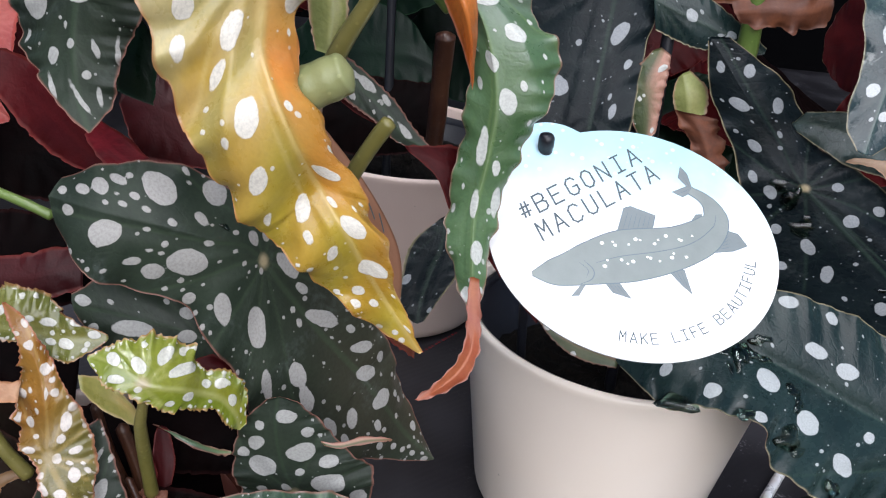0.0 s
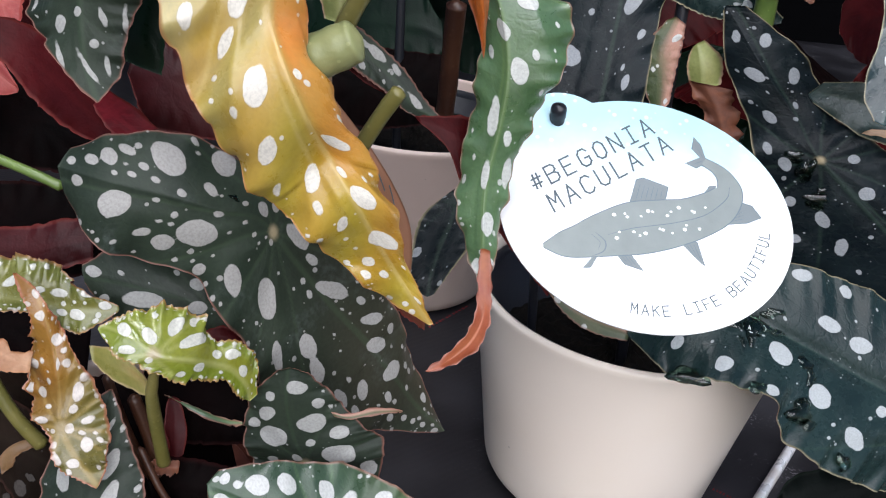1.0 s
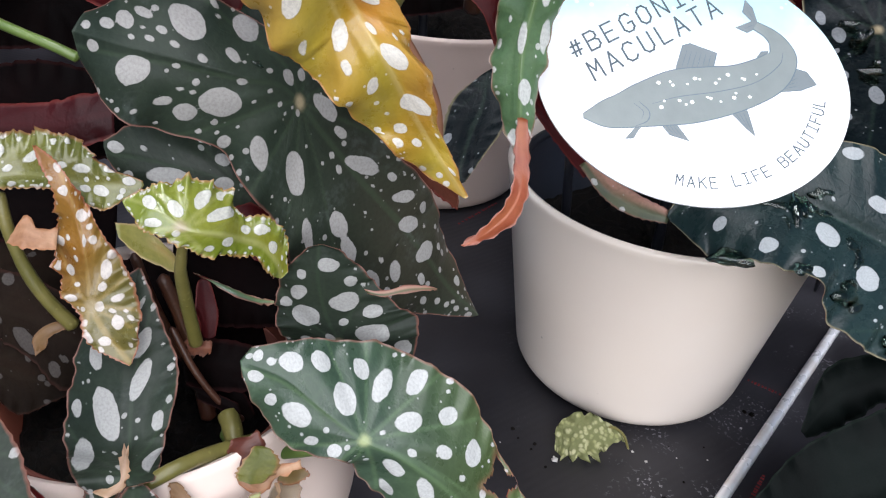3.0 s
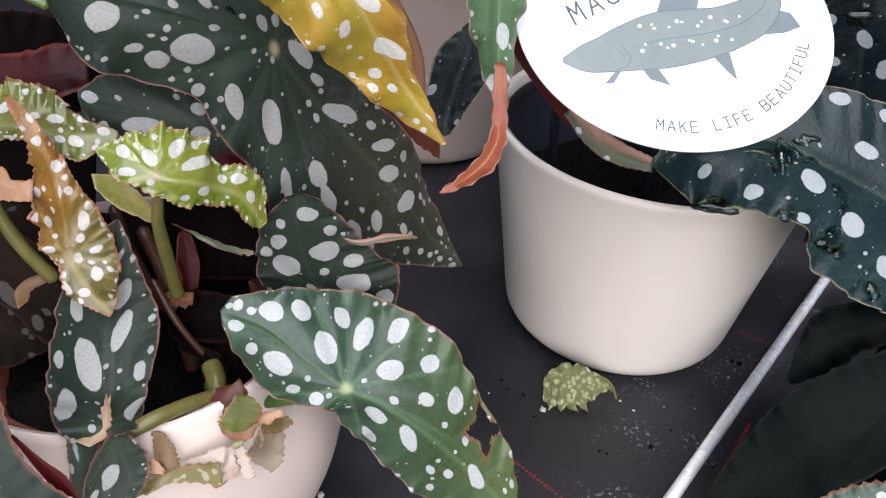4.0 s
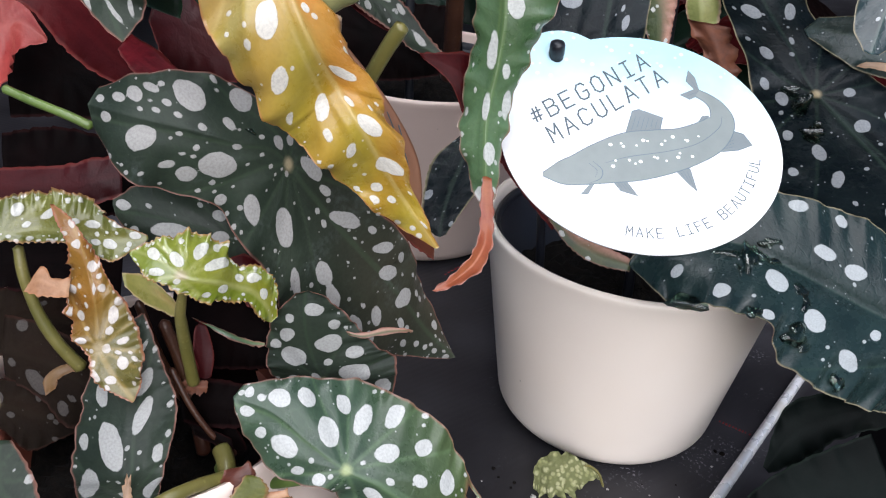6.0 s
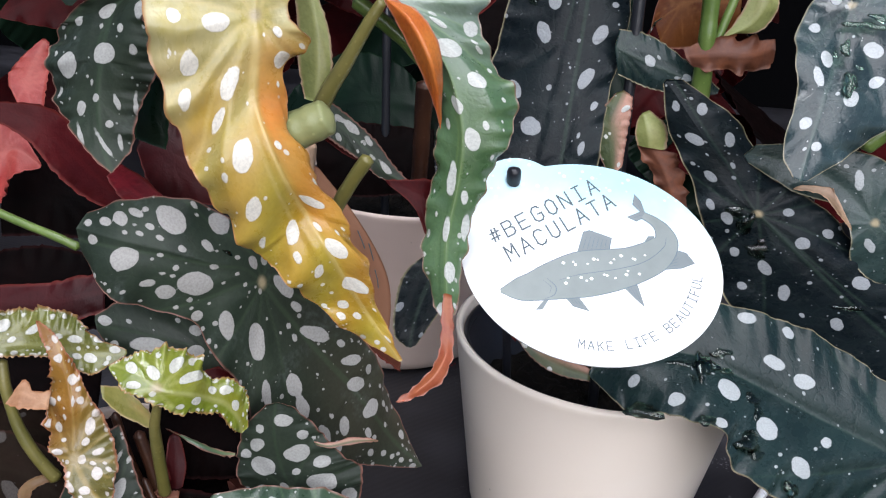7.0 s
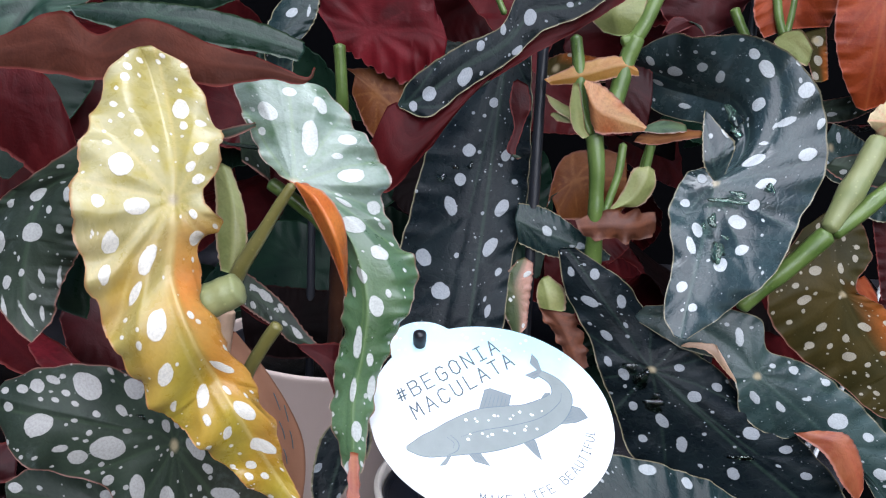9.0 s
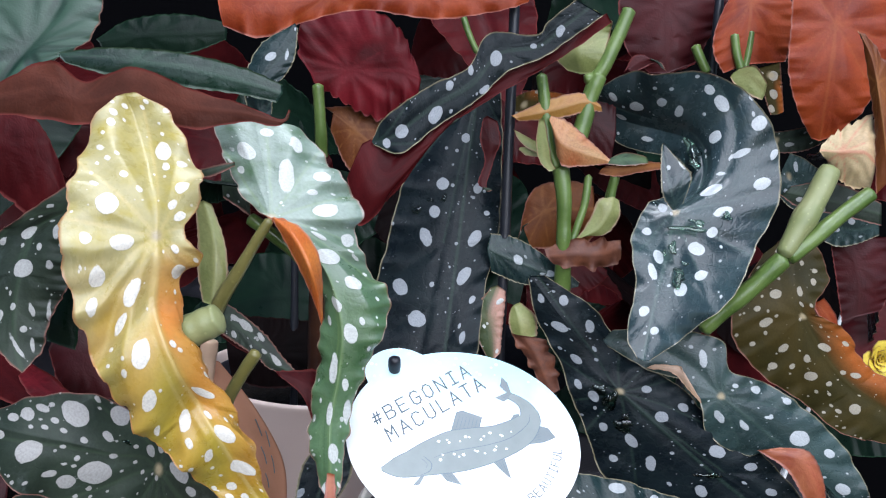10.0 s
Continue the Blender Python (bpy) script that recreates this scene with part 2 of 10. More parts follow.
# blade and spots darkened to stand for shade inside the front plant
SHADED_LEAF = blade("shaded_leaf_blade", (0.010, 0.007, 0.005), (0.018, 0.012, 0.009), (0.03, 0.016, 0.01), spot_color=(0.075, 0.066, 0.06), rough=0.6, spec=0.03, rim=(0.04, 0.018, 0.014), vein_color=(0.02, 0.015, 0.01))
YELLOW = blade("yellow_blade", (0.36, 0.28, 0.022), (0.51, 0.41, 0.055), (0.66, 0.25, 0.045), spot_color=(0.84, 0.80, 0.70), rough=0.31, spec=0.7, glow=0.16, pale_sheen_color=(0.48, 0.43, 0.21), grain_mix=0.16, vein_color=(0.68, 0.54, 0.22), vein_mix=0.4, rim=(0.42, 0.16, 0.06))
AMBER = blade("amber_blade", (0.25, 0.10, 0.015), (0.30, 0.15, 0.022), (0.10, 0.115, 0.03), spot_color=(0.62, 0.57, 0.52), rough=0.3, spec=0.7, glow=0.14, vein_color=(0.5, 0.35, 0.12), rim=(0.42, 0.14, 0.09))
LIME = blade("lime_blade", (0.17, 0.22, 0.02), (0.28, 0.31, 0.04), (0.40, 0.32, 0.05), spot_color=(0.66, 0.66, 0.58), rough=0.2, spec=0.9, glow=0.15, vein_color=(0.5, 0.5, 0.2), rim=(0.38, 0.16, 0.07))
LIME_DARK = blade("olive_lime_blade", (0.075, 0.090, 0.016), (0.14, 0.15, 0.03), (0.22, 0.17, 0.03), spot_color=(0.58, 0.58, 0.53), rough=0.24, spec=0.7, glow=0.1, vein_color=(0.3, 0.3, 0.12), rim=(0.34, 0.15, 0.07))
OLIVE = blade("olive_brown_blade", (0.036, 0.032, 0.010), (0.066, 0.048, 0.013), (0.32, 0.09, 0.015), spot_color=(0.42, 0.38, 0.30), rough=0.45, spec=0.12, glow=0.12)
MOTTLED = blade("mottled_blade", (0.035, 0.06, 0.022), (0.10, 0.11, 0.04), (0.50, 0.27, 0.20), rough=0.4)
# green darkened almost to black for gaps the light hardly reaches
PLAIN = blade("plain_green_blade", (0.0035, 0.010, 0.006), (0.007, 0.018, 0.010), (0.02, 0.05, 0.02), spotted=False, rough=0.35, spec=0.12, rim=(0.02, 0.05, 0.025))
GLOSSY_GREEN = blade("glossy_dark_green_blade", (0.005, 0.017, 0.010), (0.013, 0.036, 0.021), (0.03, 0.07, 0.03), spotted=False, rough=0.3, spec=0.4, vein_color=(0.05, 0.10, 0.06), rim=(0.05, 0.08, 0.04))
STRIPED = blade("striped_green_blade", (0.008, 0.026, 0.014), (0.036, 0.074, 0.046), (0.1, 0.2, 0.1), spotted=False, stripes=True, rough=0.4)
DRY = blade("dry_brown_blade", (0.10, 0.032, 0.017), (0.25, 0.085, 0.036), (0.16, 0.05, 0.025), spotted=False, rough=0.6, dry=0.8, rim=(0.2, 0.07, 0.03))
BRACT = blade("orange_cream_bract", (0.42, 0.11, 0.035), (0.52, 0.27, 0.11), (0.42, 0.38, 0.16), spotted=False, rough=0.38, glow=0.2, grain_mix=0.5, relief=0.1)
BRACT_G = blade("pale_green_bract", (0.20, 0.23, 0.065), (0.32, 0.34, 0.125), (0.36, 0.26, 0.12), spotted=False, rough=0.4, glow=0.15)
YELLOW_P = blade("yellow_orange_bract", (0.34, 0.15, 0.025), (0.42, 0.23, 0.05), (0.30, 0.10, 0.02), spotted=False, rough=0.45, glow=0.15)

MOSSY = Nodes("crumpled_pale_leaf")
mflat = MOSSY.attr("flat", True)
cell = MOSSY.add("ShaderNodeTexVoronoi", Vector=mflat, Scale=520.0).outputs["Distance"]
blot = MOSSY.noise(mflat, 190.0, 4)
mcol = MOSSY.mix(MOSSY.ramp(blot, 0.35, 0.65), (0.26, 0.27, 0.11), (0.46, 0.45, 0.26))
mcol = MOSSY.mix(MOSSY.ramp(cell, 0.25, 0.6), mcol, (0.16, 0.17, 0.07))
MOSSY.base(mcol, 0.75, spec=0.25)
MOSSY.bump(MOSSY.math("ADD", MOSSY.math("MULTIPLY", cell, -1.0), blot), 0.7, 0.001)
DEBRIS = MOSSY.mat
CREAM = blade("cream_pleated_bract", (0.52, 0.40, 0.20), (0.66, 0.52, 0.30), (0.62, 0.30, 0.16), spotted=False, rough=0.45, glow=0.2, vein_color=(0.6, 0.2, 0.12), vein_mix=0.6, rim=(0.6, 0.4, 0.2))
SHEATH = blade("olive_sheath", (0.20, 0.20, 0.045), (0.32, 0.28, 0.08), (0.42, 0.24, 0.06), spotted=False, rough=0.35, glow=0.2, rim=(0.5, 0.36, 0.2))
DRIED = blade("dried_cream_bract", (0.52, 0.34, 0.19), (0.70, 0.50, 0.36), (0.72, 0.5, 0.4), spotted=False, rough=0.5, glow=0.35, rim=(0.6, 0.36, 0.22))
SEPAL = blade("olive_green_sepal", (0.12, 0.13, 0.02), (0.20, 0.20, 0.045), (0.24, 0.20, 0.06), spotted=False, rough=0.38, glow=0.3, vein_color=(0.09, 0.11, 0.015), vein_mix=0.6, rim=(0.5, 0.26, 0.14))
CRISP = blade("crinkled_peach_bract", (0.42, 0.20, 0.10), (0.62, 0.38, 0.22), (0.66, 0.46, 0.32), spotted=False, rough=0.5, glow=0.3, relief=0.12, rim=(0.5, 0.22, 0.10))
CLEAR_OLIVE = blade("clear_olive_bract", (0.20, 0.15, 0.05), (0.30, 0.22, 0.08), (0.36, 0.2, 0.1), spotted=False, rough=0.35, glow=0.4, vein_color=(0.18, 0.12, 0.04), vein_mix=0.6, rim=(0.42, 0.16, 0.08), clear=0.15)
CLEAR_TAN = blade("clear_tan_bract", (0.30, 0.24, 0.12), (0.42, 0.34, 0.2), (0.4, 0.28, 0.16), spotted=False, rough=0.3, glow=0.4, vein_color=(0.24, 0.16, 0.07), vein_mix=0.7, rim=(0.4, 0.2, 0.08), clear=0.6)
FRILL = blade("pink_cream_frill", (0.60, 0.44, 0.34), (0.74, 0.62, 0.54), (0.66, 0.36, 0.30), spotted=False, rough=0.45, glow=0.3, relief=0.12, rim=(0.66, 0.5, 0.42))
RIBBON = blade("olive_spotted_ribbon", (0.12, 0.10, 0.015), (0.22, 0.18, 0.04), (0.26, 0.16, 0.04), rough=0.4, glow=0.25, spot_color=(0.5, 0.46, 0.30), rim=(0.44, 0.26, 0.12))
BROWN_BRACT = blade("brown_translucent_bract", (0.22, 0.11, 0.035), (0.32, 0.19, 0.08), (0.42, 0.30, 0.24), spotted=False, rough=0.4, glow=0.4, rim=(0.36, 0.2, 0.1), clear=0.1)
DARK_BRACT = blade("dark_brown_bract", (0.085, 0.022, 0.014), (0.15, 0.045, 0.028), (0.2, 0.08, 0.05), spotted=False, rough=0.35, glow=0.3, rim=(0.22, 0.08, 0.05))
def simple(name, color, rough, metallic=0.0, spread=0.12, scale=40.0, bump=0.15):
    m = Nodes(name)
    p = m.coords()
    n = m.noise(p, scale, 5)
    m.base(m.mix(n, tuple(c * (1 - spread) for c in color), tuple(min(1, c * (1 + spread)) for c in color)), m.math("ADD", rough, m.math("MULTIPLY", n, 0.15)), metallic)
    m.bump(m.noise(p, scale * 12, 3), bump, 0.0005)
    return m.mat


KRAFT = simple("brown_card", (0.34, 0.16, 0.09), 0.55, spread=0.15, scale=60.0)
# visible face, back face, margin, share of the second tone
LOOKS = {
    "dark_worn": (DARK_WORN, RED, EDGE, 1.0),
    "dark": (DARK, RED, EDGE, 0.0), "dark_g": (DARK_G, RED, EDGE, 0.2), "blue": (BLUE, RED, EDGE_PALE, 0.0), "blue_shaded": (BLUE_SHADED, RED, EDGE_PALE, 0.0), "silver": (SILVER, RED, EDGE_PALE, 0.0), "rust": (RUST, DARK, EDGE_PALE, 0.2), "silver_bright": (SILVER_BRIGHT, RED, EDGE_PALE, 0.0), "shade": (SHADE, SHADE, SHADE, 0.0), "deep": (GAP_SHADE, GAP_SHADE, GAP_SHADE, 0.0), "green": (GREEN, ORANGE, EDGE, 0.0),
    "yellow": (YELLOW, ORANGE, EDGE, 1.0), "amber": (AMBER, ORANGE, EDGE, 0.8), "lime": (LIME, ORANGE, EDGE, 0.3), "limedark": (LIME_DARK, RED, EDGE, 0.2),
    "lime_d": (DARK_G, RED, EDGE_PALE, 0.4), "olive": (OLIVE, RED, EDGE, 0.4), "mottled": (MOTTLED, RED, EDGE, 0.3),
    "red_plain": (RED, DARK, RED, 0.0), "red_lit": (RED_LIT, DARK, RED, 0.0), "red_dark": (RED_SHADED, DARK, RED_SHADED, 0.0),
    "orange_red": (ORANGE_RED, DARK, EDGE_PALE, 0.0), "orange_plain": (ORANGE, DARK, EDGE_PALE, 0.0), "brown_plain": (BROWN, DARK, EDGE, 0.0), "salmon_plain": (SALMON, DARK, EDGE, 0.3),
    "sheath": (SHEATH, SHEATH, EDGE_PALE, 0.5), "debris": (DEBRIS, DEBRIS, DEBRIS, 0.3), "dried": (DRIED, DRIED, DRIED, 0.4), "kraft": (KRAFT, KRAFT, KRAFT, 0.0),
    "sepal": (SEPAL, SEPAL, CRISP, 0.2), "crisp": (CRISP, CRISP, CRISP, 0.4), "clear_olive": (CLEAR_OLIVE, CLEAR_OLIVE, CRISP, 0.2), "clear_tan": (CLEAR_TAN, CLEAR_TAN, BROWN_BRACT, 0.2), "frill": (FRILL, FRILL, FRILL, 0.3), "ribbon": (RIBBON, RIBBON, CRISP, 0.3),
    "brown_bract": (BROWN_BRACT, BROWN_BRACT, CRISP, 0.3), "dark_bract": (DARK_BRACT, DARK_BRACT, DARK_BRACT, 0.2),
    "coral": (CORAL, CORAL, CORAL, 0.2), "aged": (SHADED_LEAF, RED_SHADED, EDGE, 0.2), "cream": (CREAM, CREAM, EDGE_PALE, 0.2), "glossy_green": (GLOSSY_GREEN, PLAIN, PLAIN, 0.0), "plain": (PLAIN, PLAIN, PLAIN, 0.0), "striped": (STRIPED, PLAIN, EDGE_PALE, 0.0), "dry": (DRY, DRY, DRY, 0.3),
    "bract": (BRACT, BRACT, EDGE_PALE, 0.3), "bract_g": (BRACT_G, BRACT_G, EDGE_PALE, 0.2), "yellow_plain": (YELLOW_P, ORANGE, EDGE_PALE, 0.3),
}


def stalk(name, a, b, rough=0.35):
    m = Nodes(name)
    p = m.coords()
    col = m.mix(m.ramp(m.noise(p, 60.0, 3), 0.3, 0.7), a, b)
    fleck = m.add("ShaderNodeTexVoronoi", Vector=p, Scale=420.0)
    col = m.mix(m.math("MULTIPLY", m.ramp(fleck.outputs["Distance"], 0.2, 0.12), 0.3), col, tuple(min(1, c * 1.5 + 0.02) for c in b))
    m.base(col, rough)
    m.bump(m.noise(p, 700.0, 3), 0.25, 0.0005)
    return m.mat


STEM_GREEN = stalk("green_stalk", (0.066, 0.115, 0.022), (0.14, 0.205, 0.052), 0.28)
STEM_OLIVE = stalk("olive_stalk", (0.10, 0.095, 0.022), (0.19, 0.165, 0.048))
STEM_PALE = stalk("pale_stalk", (0.18, 0.21, 0.075), (0.29, 0.30, 0.135), 0.4)
STEM_RED = stalk("red_brown_stalk", (0.034, 0.012, 0.007), (0.065, 0.026, 0.013))


def glazed(name, a, b, rough, bump_scale=60.0):
    m = Nodes(name)
    p = m.coords()
    col = m.mix(m.ramp(m.noise(p, 14.0, 3), 0.3, 0.7), a, b)
    fleck = m.add("ShaderNodeTexVoronoi", Vector=p, Scale=60.0)
    dot = m.math("MULTIPLY", m.ramp(fleck.outputs["Distance"], 0.035, 0.02), 0.5)
    col = m.mix(dot, col, (0.3, 0.25, 0.2))
    m.base(col, m.math("ADD", rough, m.math("MULTIPLY", m.noise(p, 35.0, 3), 0.12)))
    m.bump(m.noise(p, bump_scale, 4), 0.12, 0.001)
    return m.mat


CERAMIC = glazed("cream_glazed_ceramic", (0.85, 0.75, 0.65), (0.87, 0.78, 0.69), 0.28)
# two duller, pinker copies of the cream glaze, with the plants' shade mixed in
SHADED_CERAMIC = glazed("shaded_cream_ceramic", (0.60, 0.47, 0.41), (0.66, 0.53, 0.46), 0.3)
HALF_SHADED_CERAMIC = glazed("half_shaded_cream_ceramic", (0.74, 0.60, 0.52), (0.80, 0.67, 0.59), 0.28)
TERRACOTTA = glazed("terracotta_plastic", (0.13, 0.034, 0.02), (0.18, 0.05, 0.028), 0.55)


def soil_material():
    m = Nodes("dark_potting_soil")
    p = m.coords()
    n = m.noise(p, 260.0, 6, 0.7)
    m.base(m.mix(m.ramp(n, 0.35, 0.75), (0.004, 0.0035, 0.003), (0.016, 0.011, 0.008)), 0.95, spec=0.2)
    m.bump(n, 1.0, 0.004)
    return m.mat


SOIL = soil_material()


def tray_material():
    """Black ribbed sheet with pale chalky scuffs."""
    m = Nodes("black_scuffed_tabletop")
    p = m.coords()
    turn = m.add("ShaderNodeMapping", Vector=p)
    turn.inputs["Rotation"].default_value = (0, 0, radians(-37))
    rib = m.tree.nodes.new("ShaderNodeTexWave")
    rib.wave_type, rib.bands_direction = "BANDS", "Y"
    m.put(rib.inputs["Vector"], turn.outputs[0])
    rib.inputs["Scale"].default_value = 95.0
    rib.inputs["Distortion"].default_value = 0.6
    worn = m.ramp(m.noise(p, 30.0, 5, 0.6), 0.50, 0.66)
    dash = m.ramp(m.noise(turn.outputs[0], 620.0, 2), 0.56, 0.66)
    open_part = m.ramp(m.add("ShaderNodeSeparateXYZ", Vector=p).outputs["X"], 0.02, 0.07)
    scuff = m.math("MULTIPLY", m.math("MULTIPLY", worn, open_part), m.math("MULTIPLY", dash, 0.8))
    dust = m.ramp(m.noise(p, 9.0, 4), 0.4, 0.8)
    col = m.mix(dust, (0.014, 0.0135, 0.016), (0.056, 0.054, 0.063))
    col = m.mix(scuff, col, (0.30, 0.29, 0.31))
    m.base(col, m.math("ADD", 0.36, m.math("MULTIPLY", dust, 0.25)), spec=0.4)
    m.bump(m.math("ADD", rib.outputs["Fac"], m.noise(p, 300.0, 4)), 0.07, 0.0005)
    return m.mat


TABLE = tray_material()


BLACK_PLASTIC = simple("black_plastic", (0.012, 0.013, 0.018), 0.3)
WOOD = simple("pale_wood", (0.62, 0.42, 0.28), 0.6, spread=0.25, scale=150.0)
# almost black, in place of the shade around the plants
DARKNESS = simple("shade_black_board", (0.002, 0.002, 0.0024), 0.9)
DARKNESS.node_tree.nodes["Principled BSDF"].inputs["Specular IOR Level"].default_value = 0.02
INK_RED = simple("red_paint", (0.20, 0.018, 0.02), 0.6)
PEBBLE = simple("pale_grit", (0.5, 0.48, 0.45), 0.7)


def card_material():
    """Coated card: white, turning pale sky blue to the top with soft white flecks."""
    m = Nodes("glossy_printed_card")
    p = m.coords()
    y = m.add("ShaderNodeSeparateXYZ", Vector=p).outputs["Y"]
    cloud = m.noise(p, 90.0, 3)
    wash = m.ramp(m.math("ADD", y, m.math("MULTIPLY", m.math("SUBTRACT", cloud, 0.5), 0.02)), -0.008, 0.030)
    col = m.mix(wash, (0.86, 0.87, 0.87), (0.40, 0.67, 0.78))
    fleck = m.add("ShaderNodeTexVoronoi", Vector=p, Scale=330.0)
    col = m.mix(m.math("MULTIPLY", m.ramp(fleck.outputs["Distance"], 0.25, 0.15), 0.45), col, (0.85, 0.9, 0.9))
    m.base(col, 0.22)
    m.bump(m.noise(p, 25.0, 2), 0.05, 0.001)
    return m.mat


CARD = card_material()
INK = simple("slate_ink", (0.06, 0.09, 0.11), 0.35)
INK_SOFT = simple("soft_slate_ink", (0.12, 0.16, 0.19), 0.3)
PRINT_GREY = simple("grey_green_print", (0.21, 0.24, 0.235), 0.3, spread=0.2, scale=120.0)
PRINT_DARK = simple("dark_grey_print", (0.17, 0.20, 0.21), 0.3, spread=0.2, scale=120.0)
PRINT_WHITE = simple("white_print", (0.85, 0.86, 0.85), 0.3)


# ---- builders ----
def link_mesh(name, verts, faces, materials, parent=None, smooth=True):
    me = bpy.data.meshes.new(name)
    me.from_pydata([tuple(v) for v in verts], [], faces)
    for mat in materials:
        me.materials.append(mat)
    if smooth:
        me.shade_smooth()
    ob = new(name, me)
    if parent:
        ob.parent = parent
    return ob


def part(name, bm, material, parent=None, label="", smooth=True):
    me = bpy.data.meshes.new(name)
    bm.to_mesh(me)
    bm.free()
    me.materials.append(material)
    if smooth:
        me.shade_smooth()
    ob = new(name, me)
    ob.parent = parent
    if label:
        ob["label"] = label
    return ob


def spline(points, n):
    """n places along a smooth curve through the points."""
    p = np.array(points, float)
    k = len(p)
    q = np.vstack([2 * p[0] - p[1], p, 2 * p[-1] - p[-2]])
    u = np.linspace(0, k - 1, n)
    i = np.minimum(u.astype(int), k - 2)
    f = (u - i)[:, None]
    a, b, c, d = q[i], q[i + 1], q[i + 2], q[i + 3]
    return 0.5 * (2 * b + (c - a) * f + (2 * a - 5 * b + 4 * c - d) * f * f + (3 * b - 3 * c + d - a) * f ** 3)


QUILT = {"yellow": 0.0032, "silver": 0.0002, "shade": 0.0001, "silver_bright": 0.0006, "blue_shaded": 0.0003, "red_plain": 0.0004, "orange_red": 0.0005, "red_lit": 0.0007, "green": 0.0021, "lime": 0.0017, "amber": 0.0013, "limedark": 0.0020, "cream": 0.0016, "debris": 0.0016, "dried": 0.0012, "dry": 0.0016, "sheath": 0.0004, "striped": 0.0003, "dark_g": 0.0007}


def leaf(parent, name, look_name, seed, node, left, rib, right, spots=(), ruffle=0.0008, teeth=0.0004, waves=8, density=1.0, holes=(), bright=0, label=""):
    """One begonia leaf: a thin shell lofted over the left margin, the midrib and the right margin, with ruffled, toothed edges."""
    rng = np.random.default_rng(seed + 11)
    # bright picks the lit copy of the red underside
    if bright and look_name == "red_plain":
        look_name = "red_lit"
    top, under, margin, share = LOOKS[look_name]
    length = np.linalg.norm(np.diff(spline(rib, 40), axis=0), axis=1).sum()
    width = max(np.linalg.norm(np.array(left) - np.array(right), axis=1))
    young = look_name in ("lime", "amber", "limedark")
    hero = len(spots) > 0
    nu = int(np.clip(length / (0.00045 if young else 0.0007 if hero else 0.0011), 16, 190))
    nh = int(np.clip(width / (0.0012 if hero else 0.0022), 5, 60))
    l, m, r = spline(left, nu), spline(rib, nu), spline(right, nu)
    v = np.linspace(-1, 1, 2 * nh + 1)
    av, u = np.abs(v), np.linspace(0, 1, nu)
    wl_, wr_ = np.linalg.norm(l - m, axis=1), np.linalg.norm(r - m, axis=1)
    side = v[None, :, None] < 0
    p = np.where(side, m[:, None] + (l - m)[:, None] * av[None, :, None], m[:, None] + (r - m)[:, None] * av[None, :, None])
    along = np.concatenate([[0], np.cumsum(np.linalg.norm(np.diff(m, axis=0), axis=1))])
    x = np.where(v[None] < 0, v[None] * wl_[:, None], v[None] * wr_[:, None])
    y = np.repeat(along[:, None], len(v), 1)
    half = np.where(v[None] < 0, wl_[:, None], wr_[:, None])

    def normals(q):
        n = np.cross(np.gradient(q, axis=0), np.gradient(q, axis=1))
        return n / (np.linalg.norm(n, axis=2, keepdims=True) + 1e-12)

    n = normals(p)
    ynode = along[-1] * node
    ph = rng.uniform(0, 6.28, 4)
    # lateral veins leave the midrib in steps and lean to the tip
    step = max(0.012, length / 6.5)
    lat = np.abs(((y - ynode) - 0.75 * np.abs(x) + step * 0.5) % step - step * 0.5) / 1.25
    # the main veins fan out from the place where the stalk meets the blade
    fan = np.full(x.shape, 0.05)
    for k, deg in enumerate((0, 30, -30, 62, -62, 100, -100, 142, -142, 178)):
        a = radians(deg + rng.uniform(-6, 6))
        dx, dy = math.sin(a), math.cos(a)
        far_along = x * dx + (y - ynode) * dy
        bend = 0.9 * np.maximum(far_along, 0) ** 2 * (1 if dx > 0 else -1) * (abs(dx) > 0.2)
        fan = np.minimum(fan, np.where(far_along > 0, np.abs(x * dy - (y - ynode) * dx - bend), np.hypot(x, y - ynode)))
    fan = np.where(y > ynode + 0.5 * (along[-1] - ynode), np.minimum(fan + 0.0006, lat + 0.0004), fan)
    vein = np.minimum(np.where(y > ynode, np.abs(x), 0.05), fan + 0.0003)
    # quilting between the veins, a channel at the midrib, waves at the margin
    taper = np.clip(half / 0.02, 0, 1)
    lift = QUILT.get(look_name, 0.0004) * 1.3 * taper * (1 - np.exp(-((vein / (0.008 if look_name in ("yellow", "green") else 0.0045)) ** 2))) * np.sin(np.pi * np.clip(av, 0, 1))[None] ** 0.7
    lift += 0.0008 * taper * (1 - np.exp(-((x / 0.004) ** 2))) * (1 - av[None] ** 2)
    uu = u[:, None]

    def run_of(c):
        q = np.concatenate([[0], np.cumsum(np.linalg.norm(np.diff(c, axis=0), axis=1))])
        return q / max(q[-1], 1e-6), q[-1]

    (run_l, len_l), (run_r, len_r) = run_of(l), run_of(r)
    mu = np.where(v[None] < 0, run_l[:, None], run_r[:, None])
    mlen = np.where(v[None] < 0, len_l, len_r)
    wave = np.sin(2 * np.pi * waves * mu + ph[0] + 1.5 * np.sin(5 * mu + ph[1]) + (v[None] > 0) * 2.1)
    wave = wave + 0.5 * np.sin(2 * np.pi * waves * 2.3 * mu + ph[2])
    ends = np.clip(np.minimum(uu, 1 - uu) * 12, 0, 1)
    lift += ruffle * wave * av[None] ** 3 * ends * np.clip(half / 0.012, 0.15, 1)
    p = p + n * lift[..., None]
    out = np.where(side, (l - m)[:, None], (r - m)[:, None])
